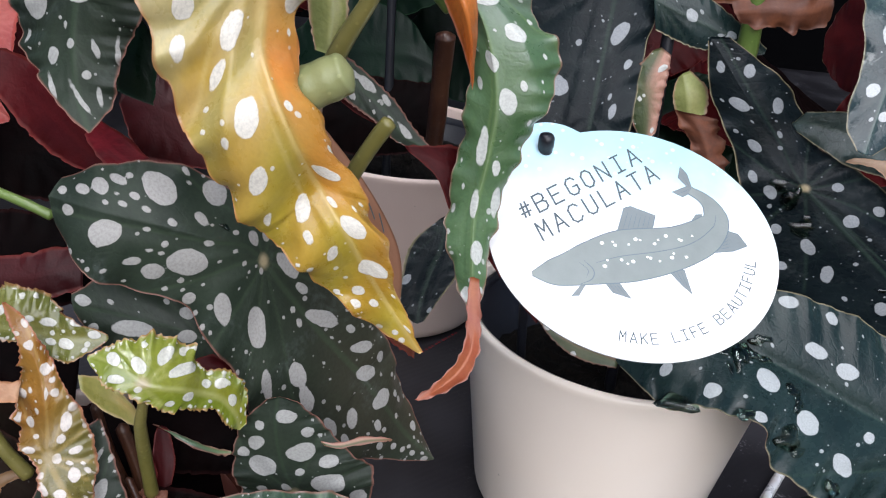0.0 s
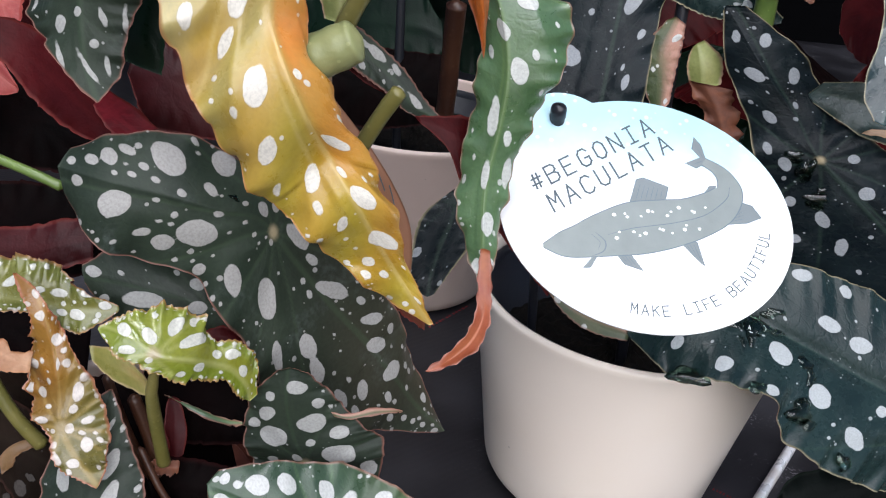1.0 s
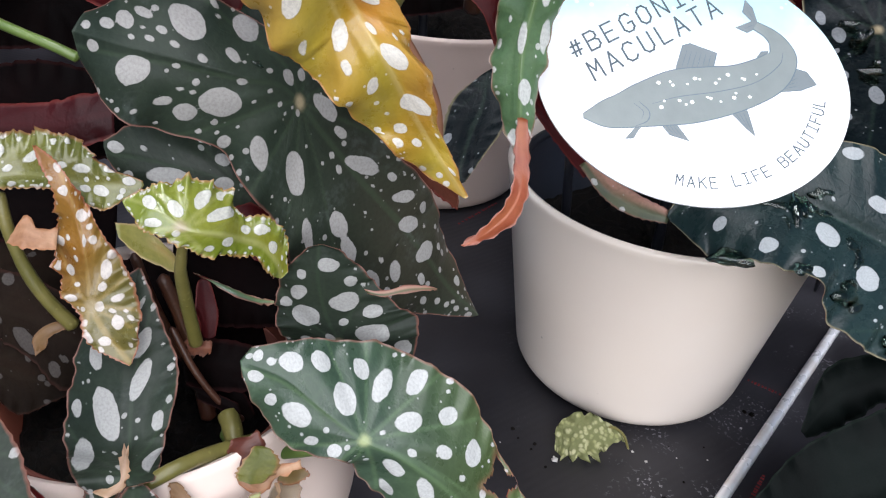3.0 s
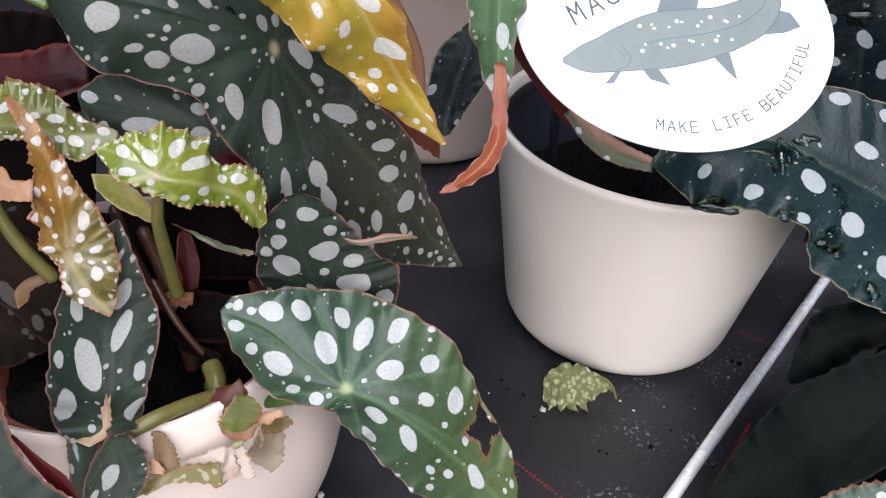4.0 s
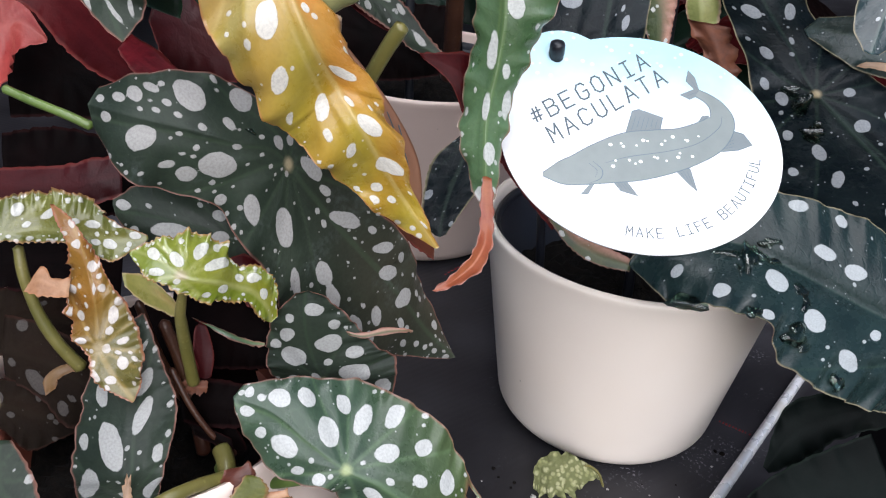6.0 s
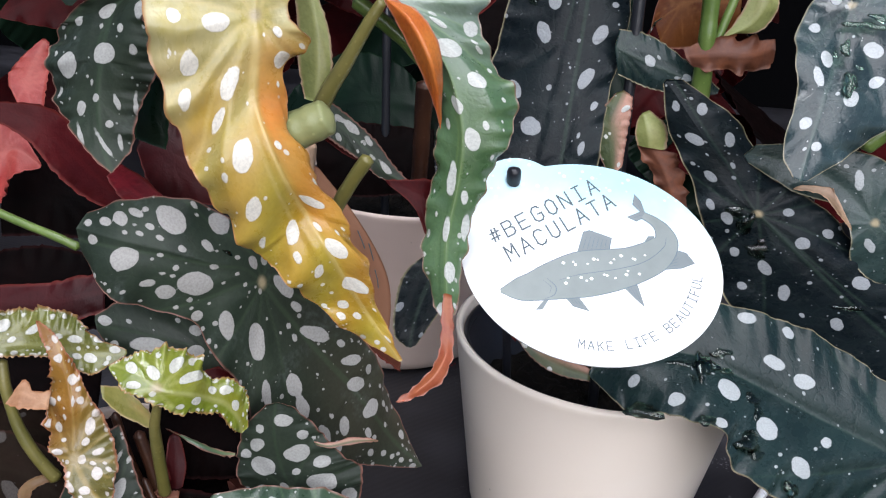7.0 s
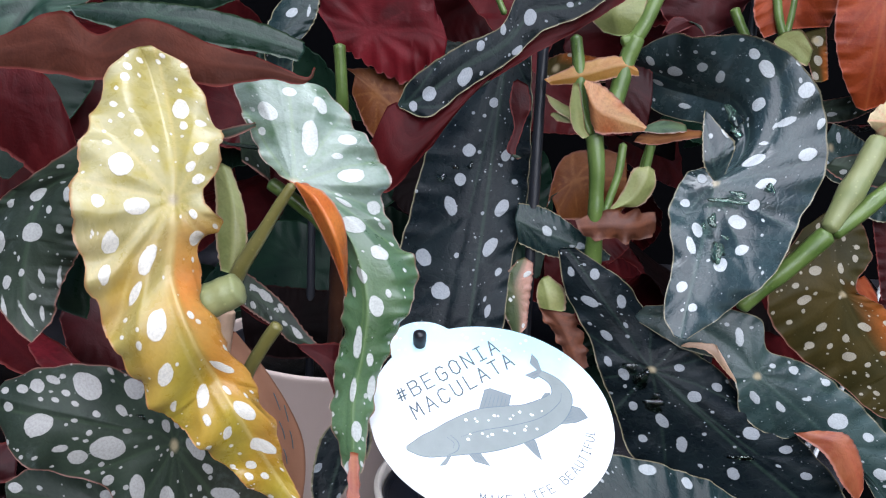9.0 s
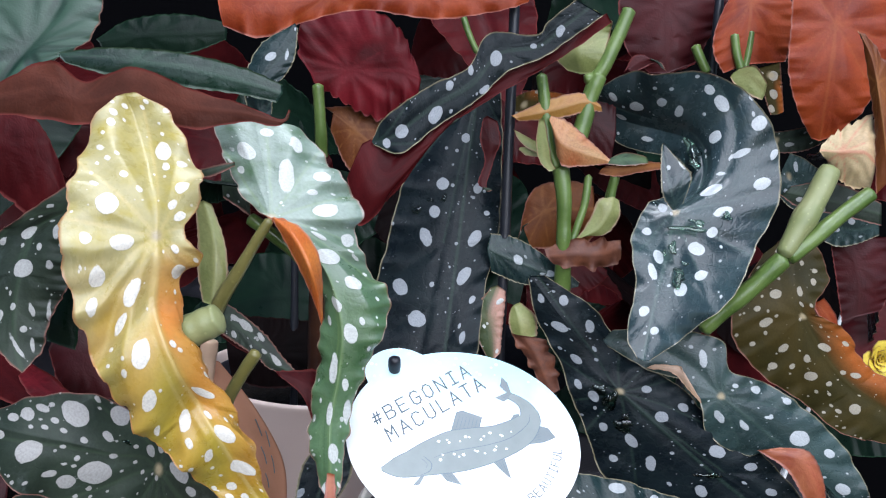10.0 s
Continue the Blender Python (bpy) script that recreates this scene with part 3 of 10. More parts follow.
    out = out / (np.linalg.norm(out, axis=2, keepdims=True) + 1e-9)
    saw = (mu * mlen / 0.0052 + ph[3] + 0.8 * np.sin(17 * mu + ph[0]) + 0.5 * np.sin(41 * mu + ph[2])) % 1.0
    saw = 0.6 * saw * (0.55 + 0.45 * np.sin(29 * mu + ph[1]) * np.sin(13 * mu + ph[3])) + 0.4 * np.sin(2 * np.pi * waves * 1.7 * mu + ph[1])
    if young:
        scallop = 0.5 + 0.5 * np.sin(2 * np.pi * (mu * mlen / 0.0017 + 0.3 * np.sin(23 * mu + ph[1]) + (v[None] > 0) * 0.37))
        saw = 0.8 * scallop + 0.7 * np.sin(2 * np.pi * waves * 0.6 * mu + ph[2])
        p = p + n * (0.0005 * (scallop - 0.5) * av[None] ** 6 * ends)[..., None]
    p = p + out * (teeth * saw * av[None] ** 10 * ends)[..., None]
    n = normals(p)
    thick = 0.00045 * np.clip(np.minimum(1 - av[None] ** 6, ends + 0.2), 0.25, 1)
    low = p - n * thick[..., None]
    # silver spots: those given, then smaller ones scattered between them
    spot_list = [(sx, sy, a / 1000, b / 1000, t) for sx, sy, a, b, t in spots]
    area = float((wl_ + wr_).mean() * length)
    if spots:
        few = look_name in ("blue_shaded", "silver", "silver_bright", "blue")
        wanted, big = int(area * (3500 if few else 16000) * density), 0.0009 if few else 0.0013
    else:
        wanted, big = int(area * 12000 * density), 0.0030
    if young:
        for sign in (-1, 1):
            k = rng.uniform(0.001, 0.002)
            while k < along[-1] * 0.97:
                iu = int(np.searchsorted(along, k))
                hw = half[iu, 0 if sign < 0 else -1]
                s = rng.uniform(0.0002, 0.00042)
                if hw > 0.0025:
                    sx = sign * (hw - s * 1.2 - 0.0003)
                    if all((sx - q[0]) ** 2 + (k - q[1]) ** 2 > (max(q[2], q[3]) + s) ** 2 for q in spot_list):
                        spot_list.append((sx, k, s * rng.uniform(1.0, 1.8), s, rng.uniform(0.9, 2.2)))
                k += rng.uniform(0.0013, 0.0027)
    tries = 0
    placed = 0
    while placed < wanted and tries < wanted * 12:
        tries += 1
        iu, iv = rng.integers(2, nu - 1), rng.integers(1, len(v) - 1)
        sx, sy = x[iu, iv], y[iu, iv]
        s = big * rng.uniform(0.35, 1.0) ** 1.4 * (1.0 if av[iv] < 0.75 else 0.6)
        if abs(sx) < s * 1.2 or half[iu, iv] < 0.002:
            continue
        if any((sx - q[0]) ** 2 + (sy - q[1]) ** 2 < (1.15 * max(q[2], q[3]) + 1.6 * s) ** 2 for q in spot_list):
            continue
        ang = math.atan2(sy - ynode + 0.5 * abs(sx), sx)
        spot_list.append((sx, sy, s * rng.uniform(1.0, 1.7), s, ang))
        placed += 1
    sd = np.full(x.shape, 0.01)
    for sx, sy, a, b, t in spot_list:
        c, s = math.cos(t), math.sin(t)
        dx, dy = x - sx, y - sy
        sd = np.minimum(sd, (np.sqrt(((dx * c + dy * s) / a) ** 2 + ((-dx * s + dy * c) / b) ** 2) - 1) * min(a, b))
    # second tone: along the midrib on one half and at the margin
    tone = share * np.clip(np.exp(-((v[None] - 0.25) / 0.42) ** 2) * np.clip((uu - node + 0.08) * 5, 0, 1), 0, 1) if share else np.zeros(x.shape)
    pale_sheen = np.zeros(x.shape)
    # the pale crown is partly leaf colour, partly sheen put into it
    if look_name == "yellow":
        low_part = np.clip((uu - node + 0.02) * 6, 0, 1)
        tone = low_part * np.clip(0.18 + 0.72 * np.clip(v[None] * 3 + 0.35, 0, 1) * np.clip((0.92 - uu) * 2.2, 0.12, 1) + 0.12 * np.sin(260 * x + 40 * uu), 0, 1)
        pale_sheen = np.clip(1.15 - (uu - node) * 3.2 - 0.5 * np.clip(v[None], 0, 1) * (uu > node), 0, 1) * (0.7 + 0.3 * av[None])
    # the green leaf's upper lobe is paled instead of catching overhead light
    if look_name == "green":
        pale_sheen = np.clip(1.1 - np.clip(uu - node, 0, 1) * 4.5, 0, 1) + np.zeros(x.shape)
    if look_name == "amber":
        tone = share * np.clip((uu - 0.40) * 3.6 + 0.3 * v[None] + 0.2 * np.sin(40 * x + 3 * uu), 0, 1)
    if look_name == "dark_g":
        tone = 0.75 * np.clip((uu - 0.45) * 1.9 + 0.25 * v[None], 0, 1)
    if look_name == "dark_worn":
        tone = np.clip((uu - 0.42) * 2.0, 0, 0.85) * np.clip(0.75 + 0.4 * v[None] + 0.2 * np.sin(130 * x + 90 * y), 0, 1)
    if look_name == "mottled":
        tone = np.clip(1.6 * v[None] + 0.15 + 0.3 * np.sin(170 * y + 300 * x), 0, 1) * np.clip(1.2 - 0.3 * av[None], 0, 1)
    if look_name == "olive":
        tone = np.clip(1.5 * v[None] - 0.15 + 0.35 * (uu - 0.4), 0, 1) * np.clip((uu - node) * 4, 0, 1)
    tone = tone + np.zeros(x.shape)
    burn = np.zeros(x.shape)
    rim = np.clip(1 - (1 - av[None]) * half / 0.0005, 0, 1)
    boss = 0.9 * np.clip(1.7 * np.exp(-((x / 0.0016) ** 2 + ((y - ynode) / 0.0016) ** 2)) - 0.35, 0, 1) if spots and 0.1 < node < 0.8 else np.zeros(x.shape)
    keep = np.ones(x.shape, bool)
    for hx, hy, hr, cut in holes:
        d = np.hypot(x - hx, y - hy) * (1 + 0.35 * np.sin(4 * np.arctan2(y - hy, x - hx) + 1))
        if cut:
            keep &= d > hr
        burn = np.maximum(burn, np.clip(1.6 - d / hr, 0, 1))
    nv = len(v)
    verts = np.concatenate([p.reshape(-1, 3), low.reshape(-1, 3)])
    base = nu * nv
    faces, mats = [], []
    for i in range(nu - 1):
        for j in range(nv - 1):
            if not keep[i, j]:
                continue
            a, b, c, d = i * nv + j, i * nv + j + 1, (i + 1) * nv + j + 1, (i + 1) * nv + j
            faces += [(a, d, c, b), (a + base, b + base, c + base, d + base)]
            mats += [0, 1]
    loop = [(i, 0) for i in range(nu)] + [(nu - 1, j) for j in range(1, nv)] + [(i, nv - 1) for i in range(nu - 2, -1, -1)] + [(0, j) for j in range(nv - 2, 0, -1)]
    for (i, j), (k, q) in zip(loop, loop[1:] + loop[:1]):
        a, b = i * nv + j, k * nv + q
        faces.append((a, b, b + base, a + base))
        mats.append(2)
    ob = link_mesh(name, verts, faces, [top, under, margin], parent)
    me = ob.data
    me.polygons.foreach_set("material_index", mats)
    for key, arr in (("spot", sd), ("vein", vein), ("tone", tone), ("burn", burn), ("rim", rim), ("boss", boss), ("pale_sheen", pale_sheen)):
        me.attributes.new(key, "FLOAT", "POINT").data.foreach_set("value", np.concatenate([arr.ravel(), arr.ravel()]).astype(np.float32))
    flat = np.stack([x.ravel() + seed * 0.31, y.ravel() + seed * 0.17, np.zeros(base)], 1)
    me.attributes.new("flat", "FLOAT_VECTOR", "POINT").data.foreach_set("vector", np.concatenate([flat, flat]).astype(np.float32).ravel())
    me.update()
    if label:
        ob["label"] = label
    return ob


def tube(parent, name, material, points, radius, sides=14, label=""):
    """A stalk along a smooth curve, a little thicker at its ends, with closed caps."""
    n = max(24, len(points) * 10)
    c = spline(points, n)
    tan = np.gradient(c, axis=0)
    tan /= np.linalg.norm(tan, axis=1, keepdims=True)
    ref = np.array([0.31, 0.2, 0.93])
    a = np.cross(tan, ref)
    a /= np.linalg.norm(a, axis=1, keepdims=True)
    b = np.cross(tan, a)
    s = np.linspace(-1, 1, n)
    radius, ends = (radius, np.ones(n)) if not isinstance(radius, tuple) else (radius[1], np.interp(s, (-1, 0, 1), (radius[0] / radius[1], 1, radius[2] / radius[1])))
    rad = ends * radius * (1.0 + 0.02 * np.sin(9 * s + radius * 4000))
    gap = np.linalg.norm(np.diff(c, axis=0), axis=1)
    run = np.concatenate([[0], np.cumsum(gap)])
    # rounded, slightly uneven ends
    near_end = np.minimum(run, run[-1] - run) / (radius * 0.4)
    rad = rad * np.sqrt(np.clip(1 - np.clip(1 - near_end, 0, 1) ** 2, 0.12, 1))
    rad = rad * (1 + 0.03 * np.sin(run / 0.009 + radius * 9000) + 0.02 * np.sin(run / 0.0031))
    ang = np.linspace(0, 2 * np.pi, sides, endpoint=False)
    rings = c[:, None] + rad[:, None, None] * (np.cos(ang)[None, :, None] * a[:, None] + np.sin(ang)[None, :, None] * b[:, None])
    verts = np.concatenate([rings.reshape(-1, 3), c[:1] - tan[:1] * radius * 0.1, c[-1:] + tan[-1:] * radius * 0.1])
    faces = [(i * sides + j, i * sides + (j + 1) % sides, (i + 1) * sides + (j + 1) % sides, (i + 1) * sides + j) for i in range(n - 1) for j in range(sides)]
    faces += [((j + 1) % sides, j, n * sides) for j in range(sides)]
    faces += [((n - 1) * sides + j, (n - 1) * sides + (j + 1) % sides, n * sides + 1) for j in range(sides)]
    ob = link_mesh(name, verts, faces, [material], parent)
    if label:
        ob["label"] = label
    return ob


def lathe(name, profile, material, parent, sides=96, label="", closed=False):
    """A turned shape from (radius, height) pairs."""
    ang = np.linspace(0, 2 * np.pi, sides, endpoint=False)
    verts, faces, k = [], [], len(profile)
    for rr, z in profile:
        verts += [(rr * math.cos(t), rr * math.sin(t), z) for t in ang]
    for i in range(k - 1):
        for j in range(sides):
            faces.append((i * sides + j, i * sides + (j + 1) % sides, (i + 1) * sides + (j + 1) % sides, (i + 1) * sides + j))
    if closed:
        faces.append(tuple(range(sides - 1, -1, -1)))
    ob = link_mesh(name, verts, faces, [material], parent)
    if label:
        ob["label"] = label
    return ob


def thing(name, label, category, at=(0, 0, 0), group="", kind=""):
    ob = new(name)
    ob.location = at
    ob.empty_display_size = 0.02
    return tagged(ob, label, category, group, kind)


# ---- table and surroundings ----

def slab(name, corners, z0, z1, material):
    n = len(corners)
    verts = [(x, y, z0) for x, y in corners] + [(x, y, z1) for x, y in corners]
    faces = [tuple(range(n - 1, -1, -1)), tuple(range(n, 2 * n))] + [(i, (i + 1) % n, n + (i + 1) % n, n + i) for i in range(n)]
    return link_mesh(name, verts, faces, [material], smooth=False)


EDGE_DIR = Vector((0.601, 0.799, 0))
EDGE_OUT = Vector((0.799, -0.601, 0))
EDGE_AT = Vector((0.1380, 0.2445, 0))
far, near = EDGE_AT + EDGE_DIR * 1.6, EDGE_AT - EDGE_DIR * 0.9
tabletop = slab("tabletop", [near[:2], far[:2], (-1.4, far.y), (-1.4, near.y)], -0.02, 0.0, TABLE)
tagged(tabletop, "black scuffed display tabletop with faint red lines", "tabletop", kind="structure")
base_in = [near + EDGE_DIR * 0.1 - EDGE_OUT * 0.08, far - EDGE_DIR * 0.5 - EDGE_OUT * 0.08]
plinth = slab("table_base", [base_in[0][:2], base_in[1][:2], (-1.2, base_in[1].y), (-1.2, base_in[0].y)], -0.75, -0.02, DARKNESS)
tagged(plinth, "plain near-black base added under the display tabletop", "table base", kind="structure")
METAL = Nodes("worn_aluminium")
mp = METAL.coords()
smear = METAL.ramp(METAL.noise(mp, 45.0, 5, 0.65), 0.42, 0.66)
METAL.base(METAL.mix(smear, (0.90, 0.90, 0.92), (0.72, 0.68, 0.65)), METAL.math("ADD", 0.24, METAL.math("MULTIPLY", smear, 0.3)), 0.3)
METAL.bump(METAL.noise(mp, 500.0, 3), 0.15, 0.0005)
arc = [(-0.0010, -0.0008)] + [(0.0010 - 0.0020 * math.cos(radians(a)), 0.0003 + 0.0020 * math.sin(radians(a))) for a in range(0, 181, 15)] + [(0.0030, -0.006), (0.0012, -0.019), (-0.0006, -0.019)]
rail_verts = [tuple(q + EDGE_OUT * x + Vector((0, 0, z))) for q in (near, far) for x, z in arc]
k_ = len(arc)
rail = link_mesh("table_edge_strip", rail_verts, [(i, (i + 1) % k_, k_ + (i + 1) % k_, k_ + i) for i in range(k_)] + [tuple(range(k_ - 1, -1, -1)), tuple(range(k_, 2 * k_))], [METAL.mat])
ledge = slab("table_ledge", [(near + EDGE_OUT * 0.0032)[:2], (far + EDGE_OUT * 0.0032)[:2], (far + EDGE_OUT * 0.034)[:2], (near + EDGE_OUT * 0.034)[:2]], -0.016, -0.003, TABLE)
tagged(ledge, "black scuffed ledge beyond the aluminium strip", "ledge", kind="structure")
tagged(rail, "bright worn aluminium strip along the table's edge", "edge strip", kind="structure")
# floor and wall are added; their near-black stands for unlit depth
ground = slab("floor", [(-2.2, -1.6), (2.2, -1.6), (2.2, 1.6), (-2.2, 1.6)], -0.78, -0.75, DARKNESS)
tagged(ground, "near-black floor added below the display table", "floor", kind="structure")
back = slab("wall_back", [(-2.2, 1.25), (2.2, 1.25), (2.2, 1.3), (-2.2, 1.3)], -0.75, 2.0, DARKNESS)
tagged(back, "near-black wall added behind the plants as deep shade", "wall", kind="structure")

# ---- the four begonias ----
front = thing("begonia_plant", "begonia with lime, amber and dark silver-spotted leaves in a pot", "plant", (-0.06, 0.15, 0.06), "begonias")
mid = thing("begonia_plant", "begonia with a yellow-orange leaf and dark green spotted leaves", "plant", (-0.03, 0.43, 0.08), "begonias")
main = thing("begonia_plant", "dark blue-green silver-spotted begonia with water drops on its leaves", "plant", (0.0897, 0.291, 0.07), "begonias")
back_plant = thing("begonia_plant", "begonias with red and orange leaf undersides standing behind", "plant", (0.1, 0.5, 0.0), "begonias")
for p_ in (front, mid, main, back_plant):
    p_.location = (0, 0, 0)
fallen = thing("fallen_leaf", "crumpled pale yellow-green leaf lying on the black tabletop", "leaf")
low_plant = thing("begonia_plant", "dark begonia hanging in shade beside the table edge", "plant", group="begonias")
label = thing("plant_label", "brown card plant label clipped to a pale wooden peg", "label")


WATER = Nodes("clear_water")
WATER.base((0.30, 0.46, 0.36), 0.01, spec=1.0)
WATER.bsdf.inputs["Transmission Weight"].default_value = 1.0
WATER.bsdf.inputs["IOR"].default_value = 1.5
drop_rng = np.random.default_rng(3)


def drop(at, normal, a, b):
    """A flat, irregular water drop lying on a leaf."""
    bm = bmesh.new()
    bmesh.ops.create_uvsphere(bm, u_segments=20, v_segments=10, radius=1)
    ph = drop_rng.uniform(0, 6.28, 3)
    for q in bm.verts:
        t = math.atan2(q.co.y, q.co.x)
        k = 1.2 + 0.3 * math.sin(2 * t + ph[0]) + 0.24 * math.sin(3 * t + ph[1]) + 0.16 * math.sin(5 * t + ph[2])
        q.co = Vector((q.co.x * a * k, q.co.y * b * k, q.co.z * min(a, b) * (0.75 if q.co.z > 0 else 0.1)))
    ob = part("water_drop", bm, WATER.mat)
    n = Vector(normal)
    ex = Vector((1, 0, 0)) - n * n.x
    ex.normalize()
    ey = n.cross(ex)
    ob.matrix_world = Matrix.Translation(Vector(at) + n * 0.0005) @ Matrix((ex, ey, n)).transposed().to_4x4()
    tagged(ob, "clear water drop lying on a begonia leaf", "water drop", "water drops")

# the begonia in front
leaf(front, "leaf", "lime", seed=10, node=0.3,
     left=[(-0.0635, 0.1477, 0.1387), (-0.0593, 0.1449, 0.1362), (-0.0548, 0.1449, 0.1344), (-0.0486, 0.1467, 0.13), (-0.0428, 0.1519, 0.1272), (-0.0392, 0.1549, 0.1245), (-0.0367, 0.1562, 0.1191), (-0.0363, 0.1585, 0.1172)],
     rib=[(-0.065, 0.1488, 0.1403), (-0.0573, 0.147, 0.1397), (-0.0512, 0.1461, 0.1365), (-0.0454, 0.1491, 0.134), (-0.0418, 0.1537, 0.1301), (-0.0382, 0.1564, 0.1269), (-0.0354, 0.1577, 0.1216), (-0.0349, 0.1584, 0.117)],
     right=[(-0.0649, 0.1492, 0.141), (-0.0585, 0.1536, 0.1426), (-0.0524, 0.157, 0.1426), (-0.0458, 0.1592, 0.1388), (-0.0433, 0.1584, 0.1338), (-0.0368, 0.1597, 0.1323), (-0.0341, 0.1612, 0.1272), (-0.0334, 0.1592, 0.1184)],
     spots=[(0.0031, 0.0117, 1.8, 1.9, 2.8), (0.0077, 0.0169, 2.4, 1.3, 0.3), (0.0050, 0.0215, 3.7, 1.5, 1.1), (0.0017, 0.0061, 1.5, 1.5, 1.2), (-0.0023, 0.0083, 1.8, 1.0, 1.3), (0.0096, 0.0203, 1.1, 0.7, 2.9), (0.0085, 0.0125, 0.9, 0.9, 1.0), (-0.0038, 0.0219, 1.0, 1.0, 1.4), (0.0026, 0.0296, 1.5, 1.0, 1.4), (0.0032, 0.0331, 1.5, 1.0, 1.0), (0.0016, 0.0373, 1.3, 1.6, 2.7)], ruffle=0.0010, teeth=0.0005, waves=9, label="frilled lime leaf with white dots")
leaf(front, "leaf", "limedark", seed=11, node=0.1,
     left=[(-0.105, 0.1586, 0.1343), (-0.0984, 0.1603, 0.1342), (-0.0935, 0.1627, 0.133), (-0.0868, 0.1623, 0.1339), (-0.0805, 0.1614, 0.1315), (-0.0738, 0.1604, 0.131), (-0.0666, 0.1636, 0.135)],
     rib=[(-0.1051, 0.1594, 0.1357), (-0.0984, 0.1611, 0.1362), (-0.0931, 0.1632, 0.1363), (-0.0865, 0.1626, 0.1366), (-0.0806, 0.1632, 0.1358), (-0.0742, 0.163, 0.1353), (-0.0662, 0.164, 0.1356)],
     right=[(-0.1059, 0.1643, 0.1432), (-0.0995, 0.1666, 0.1438), (-0.0946, 0.1696, 0.1437), (-0.0873, 0.169, 0.1446), (-0.0809, 0.1692, 0.1426), (-0.0754, 0.1649, 0.1397), (-0.0665, 0.1646, 0.1364)],
     spots=[(0.0056, 0.0079, 1.5, 1.8, 1.8), (0.0078, 0.0125, 0.7, 0.6, 1.5), (0.0042, 0.0157, 2.4, 1, 1.1), (0.0081, 0.0198, 0.9, 1.1, 1.4), (0.0029, 0.0216, 1.1, 0.7, 1.4), (0.0029, 0.0261, 2.2, 0.9, 1.4), (-0.0013, 0.0306, 1.7, 1.2, 1.8), (0.0037, 0.0332, 1.2, 0.5, 1.6), (-0.0024, 0.0348, 0.8, 0.8, 1.6), (0.0011, 0.0369, 1.3, 0.9, 1.6), (0.0007, 0.0271, 0.5, 0.5, 1.3), (-0.002, 0.0105, 1, 0.6, 1.7), (-0.0031, 0.0252, 0.6, 0.5, 1.4)], density=1.6, ruffle=0.0014, teeth=0.0004, waves=9, label="olive lime leaf with white dots")
leaf(front, "leaf", "amber", seed=12, node=0.7,
     left=[(-0.0861, 0.1577, 0.147), (-0.0844, 0.1567, 0.1416), (-0.0826, 0.1553, 0.1363), (-0.084, 0.1574, 0.1291), (-0.0862, 0.1568, 0.1232), (-0.0847, 0.1548, 0.1162), (-0.0827, 0.1501, 0.1135), (-0.078, 0.1479, 0.1098), (-0.0768, 0.1449, 0.107), (-0.075, 0.1434, 0.1046), (-0.0704, 0.143, 0.1028), (-0.0664, 0.1421, 0.1013)],
     rib=[(-0.0858, 0.1577, 0.1468), (-0.0832, 0.1574, 0.1418), (-0.0802, 0.1558, 0.1363), (-0.0782, 0.1545, 0.1301), (-0.0771, 0.1526, 0.1239), (-0.0771, 0.152, 0.1182), (-0.0763, 0.1497, 0.1144), (-0.0754, 0.1487, 0.1105), (-0.0728, 0.1462, 0.108), (-0.0707, 0.1448, 0.106), (-0.0684, 0.1438, 0.1037), (-0.0661, 0.1422, 0.1016)],
     right=[(-0.0855, 0.1579, 0.1469), (-0.0818, 0.1584, 0.1426), (-0.0786, 0.1568, 0.1387), (-0.077, 0.1575, 0.1339), (-0.0744, 0.1563, 0.1286), (-0.0719, 0.1554, 0.1238), (-0.0687, 0.1545, 0.1189), (-0.0667, 0.1525, 0.1142), (-0.0656, 0.1496, 0.1101), (-0.0641, 0.1454, 0.1087), (-0.065, 0.1448, 0.105), (-0.0658, 0.1425, 0.1021)],
     spots=[(0.0002, 0.0111, 1.2, 1.1, 0.5), (0.0023, 0.0191, 2.6, 1, 0.8), (-0.0065, 0.024, 2, 1.2, -0.3), (0.0039, 0.0258, 2.1, 0.7, 0.7), (-0.0044, 0.0301, 1.1, 1.3, -0.2), (0.0054, 0.0332, 1.5, 1.6, 0.4), (0.0034, 0.0357, 1.1, 0.9, 0.6), (-0.0041, 0.0361, 1.4, 0.8, 0), (0.006, 0.0392, 1.7, 0.9, 0), (-0.0026, 0.0415, 0.6, 1.2, 0.4), (0.0035, 0.044, 1.3, 1.7, 0.5), (-0.0038, 0.045, 0.7, 1.2, 0.2), (-0.0012, 0.047, 1.3, 1.2, 0.3), (0.0028, 0.0501, 0.5, 1.2, 0.4), (-0.0025, 0.0332, 0.8, 0.6, 0), (-0.0075, 0.0296, 0.7, 1, 0), (0.0076, 0.032, 1.1, 0.7, 0.6), (0.0037, 0.0228, 1.4, 0.5, 0.7)], ruffle=0.0014, teeth=0.0004, waves=7, label="amber leaf with white dots and a frilled edge")
leaf(front, "leaf", "crisp", seed=13, node=0.9,
     left=[(-0.0943, 0.1533, 0.1244), (-0.0906, 0.1523, 0.1243), (-0.0875, 0.1526, 0.1239), (-0.0833, 0.1531, 0.1239)],
     rib=[(-0.0939, 0.1539, 0.125), (-0.0902, 0.1537, 0.127), (-0.0873, 0.154, 0.1262), (-0.0833, 0.1544, 0.126)],
     right=[(-0.0934, 0.1541, 0.1258), (-0.09, 0.1562, 0.1302), (-0.0872, 0.1549, 0.1277), (-0.0833, 0.1559, 0.1278)], ruffle=0.0016, teeth=0.0006, waves=3, density=0.3)
